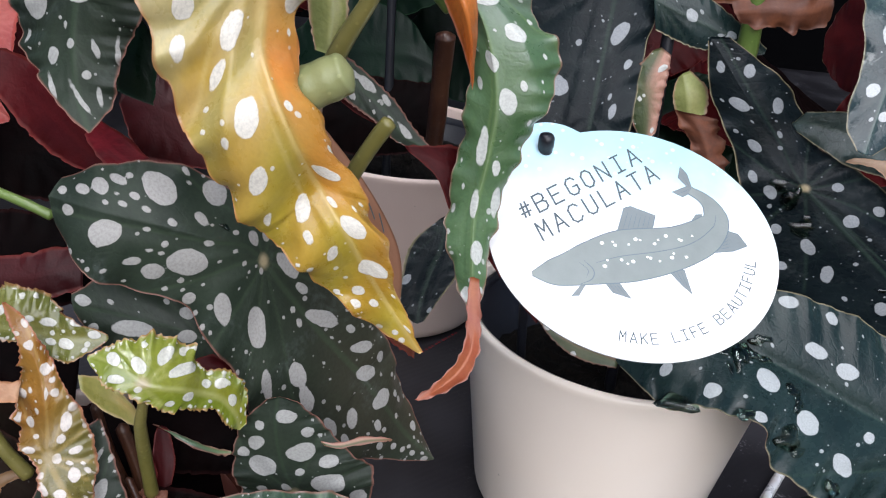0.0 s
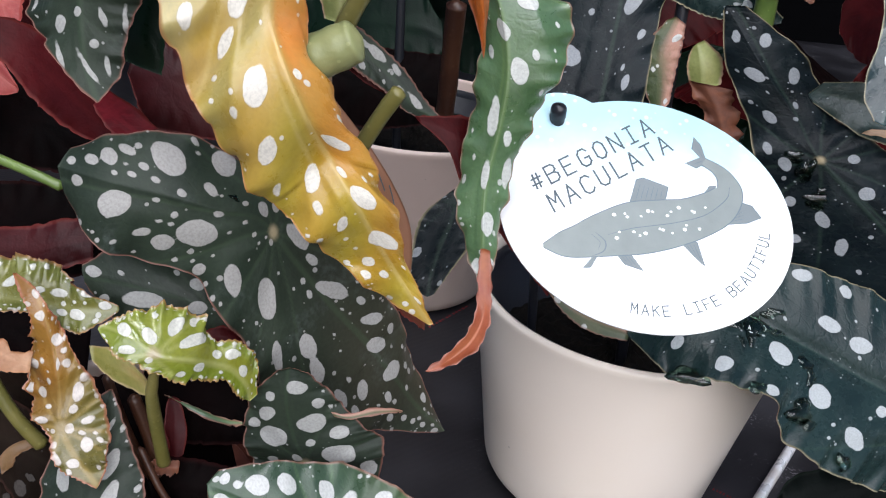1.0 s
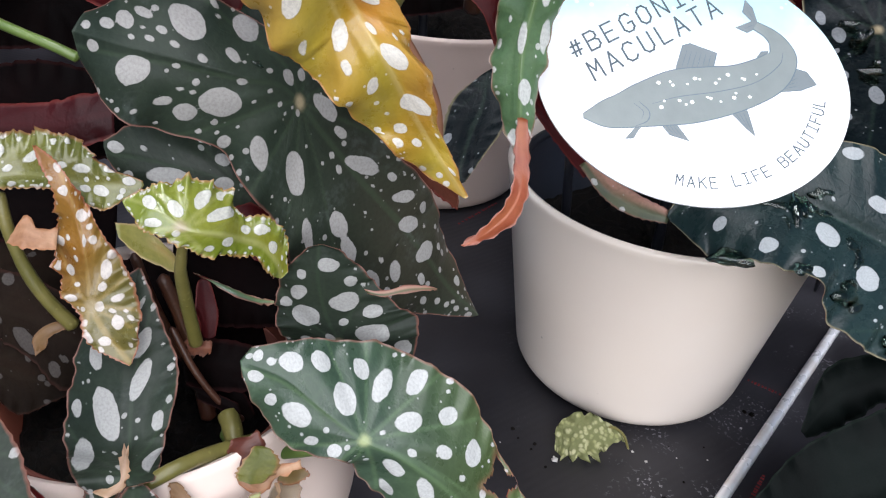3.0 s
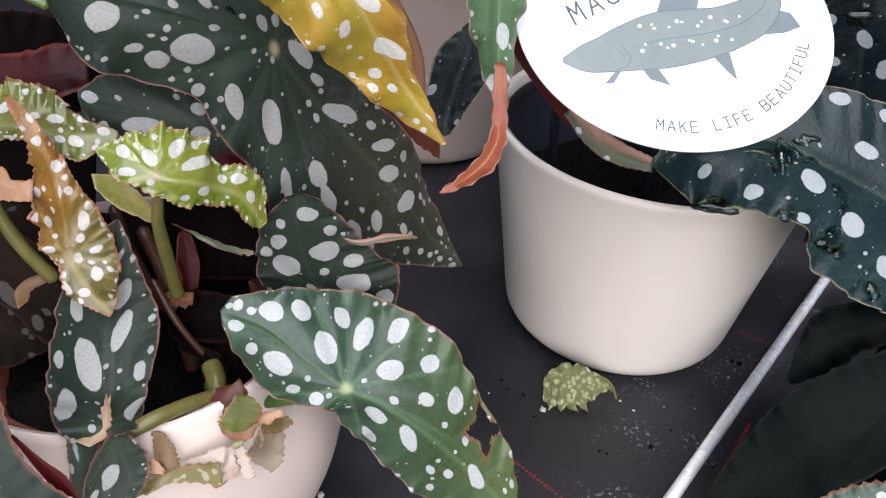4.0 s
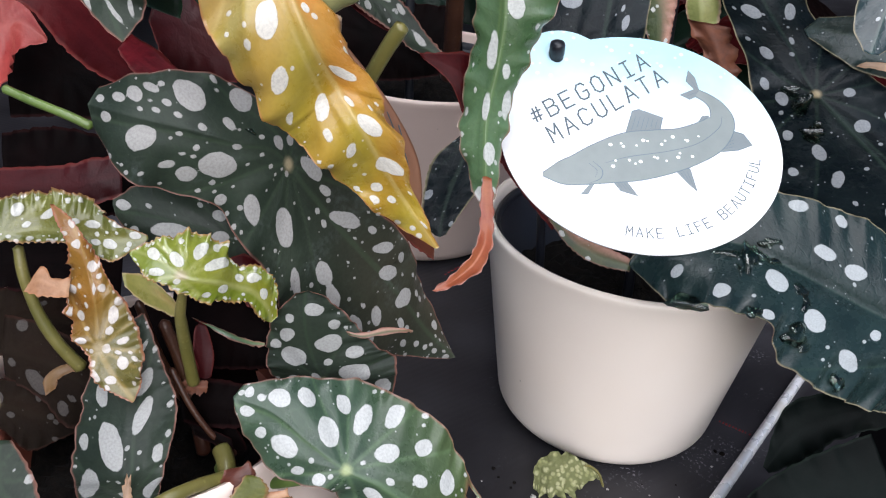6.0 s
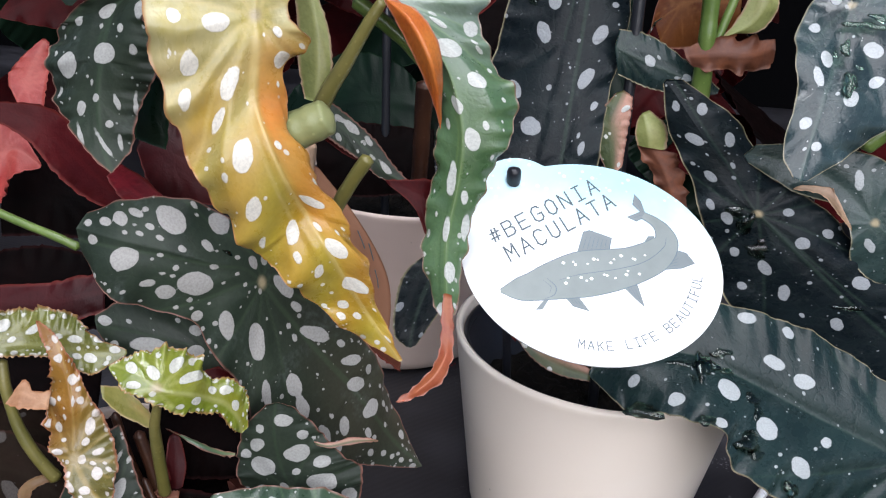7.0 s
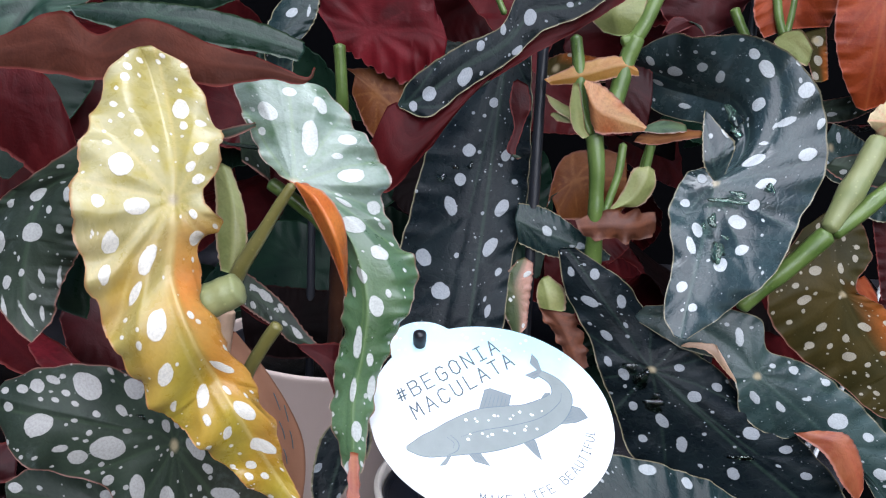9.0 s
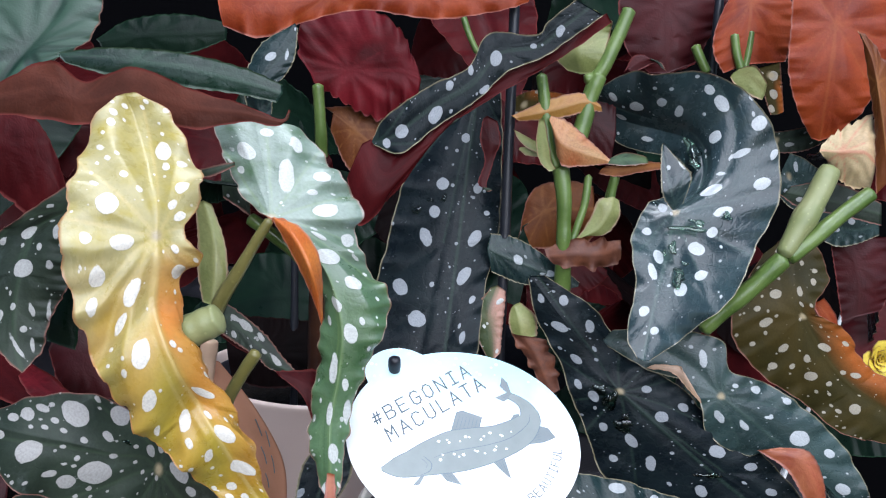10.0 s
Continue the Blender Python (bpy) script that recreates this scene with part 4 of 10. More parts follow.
leaf_f = leaf(front, "leaf", "dark", seed=14, node=0.6,
     left=[(-0.0291, 0.1609, 0.1247), (-0.0354, 0.1621, 0.1157), (-0.0373, 0.1619, 0.1043), (-0.035, 0.1595, 0.0976), (-0.0286, 0.1596, 0.0875), (-0.0213, 0.1598, 0.0797)],
     rib=[(-0.0259, 0.1612, 0.1256), (-0.0261, 0.1592, 0.1173), (-0.0246, 0.1594, 0.107), (-0.0216, 0.1593, 0.0983), (-0.0186, 0.1598, 0.0887), (-0.0168, 0.1596, 0.0797)],
     right=[(-0.0218, 0.1607, 0.1249), (-0.0163, 0.1627, 0.1182), (-0.0085, 0.1631, 0.1088), (-0.0028, 0.1621, 0.1052), (-0.0035, 0.1613, 0.0928), (-0.0097, 0.1606, 0.0822)],
     spots=[(0.0018, 0.0052, 2.6, 1.9, 0.2), (0.0071, 0.0106, 1.7, 1.5, 0.5), (0.0050, 0.0160, 3.7, 2.7, -0.2), (-0.0058, 0.0124, 2.4, 1.7, -0.6), (-0.0053, 0.0194, 3.5, 3.2, 0.1), (0.0109, 0.0202, 2.5, 2.3, -0.2), (0.0088, 0.0278, 4.3, 2.9, 0.4), (-0.0047, 0.0078, 1.2, 1.1, -0.2), (-0.0096, 0.0156, 1.7, 1.4, -0.4), (0.0146, 0.0341, 2.0, 2.0, 0.3)], ruffle=0.0008, teeth=0.0004)
leaf(leaf_f, "leaf_tip", "mottled", seed=15, node=0.35,
     left=[(-0.0145, 0.1552, 0.1171), (-0.0108, 0.1557, 0.1162), (-0.0054, 0.1579, 0.1165), (-0.0008, 0.1598, 0.1161), (0.0012, 0.1615, 0.1151)],
     rib=[(-0.0151, 0.1555, 0.1176), (-0.0112, 0.156, 0.1167), (-0.0055, 0.1583, 0.1171), (-0.0008, 0.16, 0.1165), (0.0014, 0.1616, 0.1154)],
     right=[(-0.0154, 0.1557, 0.118), (-0.0116, 0.1563, 0.1173), (-0.0058, 0.1586, 0.1177), (-0.0011, 0.1602, 0.1169), (0.0012, 0.1616, 0.1155)], ruffle=0.0008, density=0.2)
leaf(front, "leaf", "dark_g", seed=16, node=0.36,
     left=[(-0.0405, 0.1402, 0.1027), (-0.0368, 0.1385, 0.0939), (-0.0279, 0.1343, 0.0869), (-0.0171, 0.1332, 0.0858), (-0.0142, 0.1366, 0.0788), (-0.0048, 0.1341, 0.0691), (0.0057, 0.1327, 0.0576), (0.0179, 0.1324, 0.051), (0.0273, 0.1333, 0.0458)],
     rib=[(-0.0413, 0.1423, 0.1054), (-0.0308, 0.1402, 0.103), (-0.0215, 0.1376, 0.0966), (-0.0128, 0.1362, 0.0899), (-0.004, 0.1359, 0.0849), (0.0059, 0.1359, 0.0769), (0.0151, 0.1366, 0.0664), (0.024, 0.1363, 0.0563), (0.0309, 0.1347, 0.0478)],
     right=[(-0.039, 0.1442, 0.1081), (-0.0294, 0.1486, 0.1075), (-0.0193, 0.152, 0.1056), (-0.0101, 0.1556, 0.1024), (0.0005, 0.1538, 0.0987), (0.0115, 0.1521, 0.0918), (0.0194, 0.148, 0.0783), (0.028, 0.143, 0.0654), (0.0314, 0.1394, 0.0541)],
     spots=[(0.0041, 0.0111, 3.0, 2.2, 1.0), (0.0085, 0.0180, 2.2, 3.0, 2.6), (0.0139, 0.0287, 2.3, 2.5, 2.8), (0.0133, 0.0351, 4.4, 2.1, 0.2), (0.0052, 0.0264, 3.4, 3.2, 2.3), (-0.0050, 0.0180, 3.7, 2.5, 1.3), (0.0177, 0.0424, 3.6, 1.9, 0.3), (0.0084, 0.0431, 3.7, 2.1, 0.9), (0.0147, 0.0522, 2.9, 1.9, 0.7), (-0.0033, 0.0454, 3.4, 1.7, 1.9), (-0.0035, 0.0558, 4.9, 1.6, 2.0), (0.0069, 0.0540, 2.3, 1.6, 1.3), (0.0111, 0.0622, 3.1, 2.8, 0.3), (-0.0023, 0.0044, 2.2, 1.3, 1.6), (0.0024, 0.0030, 1.2, 1.4, 1.2), (-0.0058, 0.0301, 1.8, 1.6, 1.0), (-0.0077, 0.0242, 1.6, 1.1, 0.8), (-0.0063, 0.0111, 1.4, 1.6, 1.0), (-0.0099, 0.0505, 2.9, 1.1, 2.0), (0.0000, 0.0780, 3.8, 1.9, 1.9)], ruffle=0.0008, teeth=0.0004, holes=[(0.0104, 0.0743, 0.0040, 1)], label="green leaf with white spots and a burnt hole")
leaf(front, "leaf", "dark", seed=17, node=0.95,
     left=[(-0.0681, 0.1585, 0.1167), (-0.0735, 0.1546, 0.113), (-0.0805, 0.1515, 0.1018), (-0.0812, 0.1444, 0.0943), (-0.08, 0.1356, 0.0906), (-0.0781, 0.1296, 0.0866), (-0.0711, 0.1182, 0.0917), (-0.0677, 0.1163, 0.0887)],
     rib=[(-0.0678, 0.1587, 0.1166), (-0.0692, 0.1545, 0.1101), (-0.0697, 0.1489, 0.1023), (-0.0686, 0.1414, 0.0963), (-0.0664, 0.1337, 0.0928), (-0.0644, 0.1282, 0.0893), (-0.0603, 0.1198, 0.0923), (-0.0592, 0.1173, 0.0909)],
     right=[(-0.0674, 0.1587, 0.1166), (-0.0645, 0.1557, 0.1113), (-0.0613, 0.1526, 0.1039), (-0.0577, 0.1481, 0.0989), (-0.0567, 0.1426, 0.0935), (-0.0566, 0.1334, 0.0903), (-0.0561, 0.1277, 0.0878), (-0.0548, 0.1196, 0.0906)],
     spots=[(-0.0035, 0.0345, 3, 6.2, -0.2), (0.0042, 0.0192, 1.9, 3.5, 0.3), (0.0044, 0.0283, 2.1, 4.9, 0.4), (-0.0067, 0.0221, 1.7, 3, -0.3), (-0.0109, 0.034, 1.4, 2, 0), (-0.0094, 0.0457, 2.5, 5.6, 0), (0.008, 0.0397, 1.3, 1.8, 0.5), (0.0066, 0.0509, 2, 3.7, 0.5), (0.0116, 0.0283, 1, 1.1, 0.5), (0.0114, 0.0364, 0.8, 1.1, 0.3), (0.0026, 0.0095, 0.7, 1.9, 0.4), (-0.0111, 0.0238, 0.5, 0.6, 0), (-0.0131, 0.0397, 0.6, 0.6, 0), (-0.0046, 0.0439, 0.5, 0.5, 0), (0.0037, 0.0377, 0.6, 0.5, 0.7), (0.003, 0.0413, 0.5, 0.5, 0.5), (0.0092, 0.0215, 0.6, 0.9, 0.5)], ruffle=0.0006, teeth=0.0003)
leaf(front, "leaf", "dark", seed=150, node=0.1,
     left=[(-0.0589, 0.116, 0.0924), (-0.0624, 0.1136, 0.0872), (-0.0637, 0.1095, 0.0826), (-0.0625, 0.1063, 0.0787), (-0.0614, 0.1049, 0.0768)],
     rib=[(-0.0577, 0.1167, 0.0919), (-0.0581, 0.114, 0.0871), (-0.059, 0.1108, 0.0824), (-0.0597, 0.1075, 0.0788), (-0.0602, 0.1051, 0.0766)],
     right=[(-0.0557, 0.1178, 0.0911), (-0.0522, 0.1167, 0.0863), (-0.0516, 0.1139, 0.0822), (-0.0538, 0.1104, 0.0794), (-0.0588, 0.1061, 0.077)],
     spots=[(0, 0.0091, 1.7, 2.8, 0.1), (0.0039, 0.0018, 0.8, 0.9, 0.4), (0.0061, 0.0075, 0.6, 0.6, 0.2), (0.0019, 0.014, 0.4, 0.5, 0.2), (-0.0024, 0.013, 0.6, 1.6, 0.2)], density=0.5)
leaf(front, "leaf", "dark", seed=151, node=0.1,
     left=[(-0.0691, 0.1176, 0.0881), (-0.0684, 0.1149, 0.085), (-0.067, 0.1112, 0.08), (-0.064, 0.1088, 0.0764)],
     rib=[(-0.0663, 0.1179, 0.087), (-0.066, 0.1146, 0.0837), (-0.0656, 0.1115, 0.0799), (-0.0636, 0.1087, 0.0761)],
     right=[(-0.0618, 0.1178, 0.0883), (-0.0637, 0.1151, 0.0836), (-0.0647, 0.1117, 0.0797), (-0.0632, 0.109, 0.0763)],
     spots=[(-0.0011, 0.002, 0.5, 1.8, -0.3), (-0.0018, 0.0061, 0.4, 0.7, -0.4)], density=0.4)
leaf(front, "leaf", "dried", seed=152, node=0.2,
     left=[(-0.064, 0.1283, 0.0915), (-0.063, 0.1226, 0.0917), (-0.0626, 0.118, 0.0912), (-0.0666, 0.1162, 0.0896)],
     rib=[(-0.0634, 0.1275, 0.0905), (-0.0615, 0.1209, 0.0927), (-0.0613, 0.1176, 0.0916), (-0.0637, 0.1159, 0.0884)],
     right=[(-0.0631, 0.1282, 0.0913), (-0.0604, 0.1209, 0.0929), (-0.0598, 0.1179, 0.092), (-0.0607, 0.1162, 0.0906)], ruffle=0.0018, teeth=0.0012, waves=4, label="torn dry pinkish patch")
leaf(front, "leaf", "dark", seed=18, node=0.8,
     left=[(-0.0769, 0.1716, 0.1372), (-0.0698, 0.1686, 0.1298), (-0.0562, 0.1677, 0.127), (-0.0404, 0.1694, 0.125)],
     rib=[(-0.0777, 0.1725, 0.14), (-0.066, 0.1711, 0.1389), (-0.0525, 0.1703, 0.1361), (-0.0393, 0.1711, 0.1307)],
     right=[(-0.078, 0.1737, 0.1411), (-0.0687, 0.1767, 0.1454), (-0.0538, 0.1758, 0.1428), (-0.0407, 0.1745, 0.1348)],
     spots=[(0.0006, 0.0029, 2.2, 1.4, 1.4), (-0.0033, 0.0165, 4.6, 2.1, 1.4), (0.0045, 0.0284, 1.9, 1.4, 1.2), (-0.0010, 0.0288, 2.4, 1.6, 1.1), (-0.0056, 0.0076, 1.5, 1.1, 1.4)], ruffle=0.0006)
# dim leaf under the canopy, its shade put into the colour
leaf(front, "leaf", "aged", seed=19, node=0.1,
     left=[(-0.1099, 0.1626, 0.0887), (-0.0993, 0.1594, 0.0847), (-0.092, 0.1559, 0.0786), (-0.084, 0.1576, 0.0778)],
     rib=[(-0.111, 0.1656, 0.0955), (-0.0991, 0.1639, 0.0942), (-0.0905, 0.1622, 0.0907), (-0.081, 0.161, 0.0849)],
     right=[(-0.1126, 0.1731, 0.1025), (-0.1007, 0.1717, 0.101), (-0.0906, 0.1692, 0.0964), (-0.0805, 0.1657, 0.0887)], ruffle=0.0006)
# dimmed likewise and spread over the terracotta rim, which lies in shade
leaf(front, "leaf", "aged", seed=121, node=0.2,
     left=[(-0.1153, 0.1496, 0.0814), (-0.1084, 0.1525, 0.0794), (-0.1012, 0.1513, 0.0733), (-0.0948, 0.1558, 0.0737), (-0.0897, 0.1596, 0.0746)],
     rib=[(-0.116, 0.1539, 0.0864), (-0.1091, 0.1567, 0.0842), (-0.1017, 0.1577, 0.0801), (-0.0953, 0.1593, 0.0776), (-0.0898, 0.1602, 0.0753)],
     right=[(-0.1166, 0.1581, 0.0915), (-0.1098, 0.1611, 0.0896), (-0.1012, 0.1632, 0.0857), (-0.0957, 0.1635, 0.0824), (-0.0897, 0.1615, 0.0766)],
     spots=[(0.0052, 0.0167, 0.9, 1.4, 1.3), (0.0006, 0.0208, 0.9, 0.9, 1.4), (-0.0007, 0.0224, 0.8, 0.7, 1.5), (0.0001, 0.0276, 0.9, 1.1, 1.3), (-0.0018, 0.0104, 1.2, 0.9, 1.2), (0.0017, 0.007, 1.2, 1.7, 1.3)], density=0.5, label="leaf with dull spots, darkened as if in shade")
leaf(front, "leaf", "aged", seed=120, node=0.1,
     left=[(-0.1197, 0.1745, 0.0868), (-0.1108, 0.1774, 0.0834), (-0.1014, 0.1801, 0.08), (-0.0934, 0.1851, 0.081)],
     rib=[(-0.1203, 0.1801, 0.0944), (-0.1117, 0.1849, 0.0936), (-0.1024, 0.1878, 0.0904), (-0.0938, 0.189, 0.0863)],
     right=[(-0.1208, 0.1854, 0.1021), (-0.1122, 0.1907, 0.1022), (-0.1029, 0.1937, 0.0991), (-0.0958, 0.1933, 0.0932)], density=0.8)
leaf_k = leaf(front, "leaf", "dark", seed=20, node=0.2,
     left=[(-0.0886, 0.115, 0.1093), (-0.0953, 0.1101, 0.1009), (-0.0923, 0.1034, 0.0921), (-0.082, 0.0962, 0.0846), (-0.0659, 0.095, 0.0852)],
     rib=[(-0.0851, 0.1158, 0.1116), (-0.0829, 0.1078, 0.1014), (-0.0777, 0.1018, 0.0938), (-0.0703, 0.098, 0.0906), (-0.0613, 0.0973, 0.0901)],
     right=[(-0.0821, 0.1164, 0.1113), (-0.0768, 0.1126, 0.1048), (-0.0727, 0.1069, 0.0974), (-0.0657, 0.1026, 0.0935), (-0.0595, 0.1001, 0.0921)], ruffle=0.0006)
leaf(leaf_k, "leaf_fold", "red_plain", seed=21, node=0.35,
     left=[(-0.0753, 0.1096, 0.0992), (-0.0715, 0.1073, 0.0946), (-0.066, 0.104, 0.0903), (-0.0606, 0.1017, 0.0892)],
     rib=[(-0.0748, 0.1094, 0.0991), (-0.0703, 0.1075, 0.0953), (-0.0646, 0.1048, 0.0921), (-0.0604, 0.1018, 0.0895)],
     right=[(-0.0744, 0.1093, 0.0988), (-0.0688, 0.1073, 0.0947), (-0.0632, 0.1051, 0.0919), (-0.06, 0.102, 0.0896)], ruffle=0.0003)
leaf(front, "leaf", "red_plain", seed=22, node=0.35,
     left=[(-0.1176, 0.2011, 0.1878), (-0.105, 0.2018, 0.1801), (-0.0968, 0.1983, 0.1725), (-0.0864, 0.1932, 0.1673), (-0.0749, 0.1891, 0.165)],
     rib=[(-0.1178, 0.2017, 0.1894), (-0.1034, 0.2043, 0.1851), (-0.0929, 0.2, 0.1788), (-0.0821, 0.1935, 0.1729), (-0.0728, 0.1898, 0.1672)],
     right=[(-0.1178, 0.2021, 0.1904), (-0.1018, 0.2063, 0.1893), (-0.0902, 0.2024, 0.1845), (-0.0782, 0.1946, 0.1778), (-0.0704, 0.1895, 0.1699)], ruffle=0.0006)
leaf(front, "leaf", "red_lit", seed=23, node=0.35,
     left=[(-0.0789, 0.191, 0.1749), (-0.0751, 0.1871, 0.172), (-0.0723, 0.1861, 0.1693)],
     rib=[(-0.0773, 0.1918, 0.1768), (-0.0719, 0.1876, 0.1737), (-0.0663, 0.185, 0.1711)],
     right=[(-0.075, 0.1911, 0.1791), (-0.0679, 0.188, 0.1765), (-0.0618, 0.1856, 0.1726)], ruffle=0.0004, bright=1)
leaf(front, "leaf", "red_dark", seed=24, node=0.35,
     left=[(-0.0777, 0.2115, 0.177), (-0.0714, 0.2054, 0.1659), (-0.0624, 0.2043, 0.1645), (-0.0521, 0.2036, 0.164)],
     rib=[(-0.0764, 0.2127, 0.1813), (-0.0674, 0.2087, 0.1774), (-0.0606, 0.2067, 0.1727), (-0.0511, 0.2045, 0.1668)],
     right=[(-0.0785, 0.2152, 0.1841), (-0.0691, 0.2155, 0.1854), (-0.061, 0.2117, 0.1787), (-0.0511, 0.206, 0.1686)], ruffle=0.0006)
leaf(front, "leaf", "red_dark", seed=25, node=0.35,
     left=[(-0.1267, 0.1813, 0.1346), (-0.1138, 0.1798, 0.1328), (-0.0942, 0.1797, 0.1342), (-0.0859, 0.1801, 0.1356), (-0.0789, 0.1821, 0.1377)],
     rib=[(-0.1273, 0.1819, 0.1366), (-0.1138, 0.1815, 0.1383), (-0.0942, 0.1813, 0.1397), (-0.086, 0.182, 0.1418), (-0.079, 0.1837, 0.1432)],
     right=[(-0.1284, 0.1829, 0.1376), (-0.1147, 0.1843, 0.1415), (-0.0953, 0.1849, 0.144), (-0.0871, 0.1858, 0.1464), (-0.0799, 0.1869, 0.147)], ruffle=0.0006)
leaf(front, "leaf", "red_plain", seed=26, node=0.35,
     left=[(-0.0472, 0.1658, 0.1265), (-0.0429, 0.1666, 0.126), (-0.0375, 0.1672, 0.1236)],
     rib=[(-0.0478, 0.1665, 0.1279), (-0.0435, 0.1676, 0.1281), (-0.0384, 0.168, 0.1254)],
     right=[(-0.0483, 0.1676, 0.1288), (-0.044, 0.1696, 0.1299), (-0.0389, 0.1696, 0.1268)], ruffle=0.0004)
leaf(front, "sheath", "sheath", seed=72, node=0.35,
     left=[(-0.0715, 0.1587, 0.1245), (-0.0655, 0.1546, 0.1227), (-0.0603, 0.1527, 0.122), (-0.0569, 0.1507, 0.1219), (-0.0557, 0.1508, 0.1215)],
     rib=[(-0.0721, 0.1597, 0.1259), (-0.0653, 0.1558, 0.1259), (-0.0601, 0.1536, 0.1248), (-0.0568, 0.152, 0.1236), (-0.0555, 0.1514, 0.1224)],
     right=[(-0.0726, 0.1607, 0.1272), (-0.0662, 0.1588, 0.1282), (-0.061, 0.1561, 0.1264), (-0.057, 0.1529, 0.1249), (-0.0554, 0.1518, 0.123)], ruffle=0.0006, teeth=0.0004, waves=3)
leaf(front, "dried_bract", "sepal", seed=74, node=0.35,
     left=[(-0.0367, 0.1322, 0.0896), (-0.0386, 0.1303, 0.0869), (-0.0401, 0.1285, 0.0845), (-0.0399, 0.1278, 0.0831)],
     rib=[(-0.0349, 0.132, 0.09), (-0.0351, 0.1299, 0.0874), (-0.0365, 0.1282, 0.0849), (-0.0366, 0.1269, 0.083)],
     right=[(-0.033, 0.1317, 0.0897), (-0.0307, 0.1299, 0.0881), (-0.0312, 0.128, 0.0863), (-0.0337, 0.1266, 0.0842)], ruffle=0.0012, teeth=0.0008, waves=5)
leaf(front, "dried_bract", "clear_tan", seed=75, node=0.35,
     left=[(-0.0357, 0.1337, 0.0744), (-0.0347, 0.1309, 0.0724), (-0.0332, 0.1285, 0.0713), (-0.0298, 0.1274, 0.0704)],
     rib=[(-0.0315, 0.1349, 0.0754), (-0.0303, 0.1311, 0.0738), (-0.0295, 0.1283, 0.0718), (-0.0289, 0.1268, 0.0698)],
     right=[(-0.0271, 0.1351, 0.076), (-0.0267, 0.1315, 0.0736), (-0.0265, 0.1291, 0.0719), (-0.0282, 0.1273, 0.0703)], ruffle=0.0018, teeth=0.0010, waves=4, label="pale translucent dried bract")
leaf(front, "pistil", "sepal", seed=141, node=0.2,
     left=[(-0.0325, 0.1323, 0.0779), (-0.0316, 0.1308, 0.0765), (-0.0318, 0.1293, 0.0752)],
     rib=[(-0.0322, 0.1323, 0.0779), (-0.0313, 0.1308, 0.0764), (-0.0315, 0.1292, 0.0751)],
     right=[(-0.032, 0.1324, 0.0779), (-0.0311, 0.1309, 0.0764), (-0.0313, 0.1293, 0.0752)], ruffle=0.0002)
leaf(front, "dried_bract", "ribbon", seed=76, node=0.35,
     left=[(-0.0564, 0.1138, 0.0749), (-0.0528, 0.1147, 0.0757), (-0.0492, 0.1163, 0.0772), (-0.0453, 0.1169, 0.0776), (-0.0411, 0.1172, 0.0772), (-0.0384, 0.117, 0.0762), (-0.0373, 0.1182, 0.0767)],
     rib=[(-0.056, 0.1143, 0.0756), (-0.0529, 0.1156, 0.0765), (-0.0486, 0.1173, 0.0784), (-0.0455, 0.1182, 0.0788), (-0.0418, 0.1185, 0.079), (-0.0393, 0.1187, 0.0783), (-0.0379, 0.1189, 0.0782)],
     right=[(-0.0558, 0.1149, 0.076), (-0.0531, 0.1168, 0.0778), (-0.048, 0.1185, 0.0795), (-0.0457, 0.1193, 0.0799), (-0.0427, 0.1196, 0.0804), (-0.0403, 0.1203, 0.0804), (-0.0383, 0.1205, 0.08)],
     spots=[(-0.0009, 0.016, 0.8, 1.3, 1.5), (-0.0005, 0.0115, 0.5, 0.6, 1.7), (0.0015, 0.0071, 0.6, 0.5, 2), (0.0008, 0.0183, 0.5, 0.6, 1.6), (0.0006, 0.0149, 0.5, 0.5, 1.5), (-0.0011, 0.0099, 0.5, 0.5, 1.7)], ruffle=0.0016, teeth=0.0006, waves=5)
leaf(front, "dried_bract", "brown_bract", seed=77, node=0.35,
     left=[(-0.0532, 0.1229, 0.0863), (-0.0522, 0.1208, 0.0843), (-0.0511, 0.1171, 0.0803)],
     rib=[(-0.0516, 0.1233, 0.0863), (-0.0498, 0.1206, 0.084), (-0.0489, 0.1173, 0.0803)],
     right=[(-0.0505, 0.123, 0.0858), (-0.0479, 0.1207, 0.0836), (-0.0467, 0.1185, 0.0809)], ruffle=0.0022, teeth=0.0010, waves=4)
leaf(front, "dried_bract", "crisp", seed=142, node=0.2,
     left=[(-0.0526, 0.118, 0.0837), (-0.052, 0.1168, 0.0825), (-0.0515, 0.1156, 0.0814)],
     rib=[(-0.0514, 0.1179, 0.0832), (-0.0508, 0.1169, 0.0822), (-0.0504, 0.1158, 0.0812)],
     right=[(-0.0504, 0.1176, 0.0826), (-0.0493, 0.1168, 0.0816), (-0.0492, 0.1159, 0.0808)], ruffle=0.002, teeth=0.0010, waves=4)
leaf(front, "dried_bract", "dark_bract", seed=78, node=0.35,
     left=[(-0.043, 0.1313, 0.0828), (-0.0435, 0.1333, 0.0841), (-0.0429, 0.134, 0.0864), (-0.0422, 0.136, 0.0874)],
     rib=[(-0.0407, 0.131, 0.0829), (-0.0403, 0.1325, 0.0848), (-0.0396, 0.1337, 0.0873), (-0.0383, 0.1353, 0.0892)],
     right=[(-0.0386, 0.1315, 0.0838), (-0.0368, 0.1325, 0.0859), (-0.0348, 0.134, 0.0875), (-0.037, 0.1363, 0.0906)], ruffle=0.002, teeth=0.0008, waves=6)
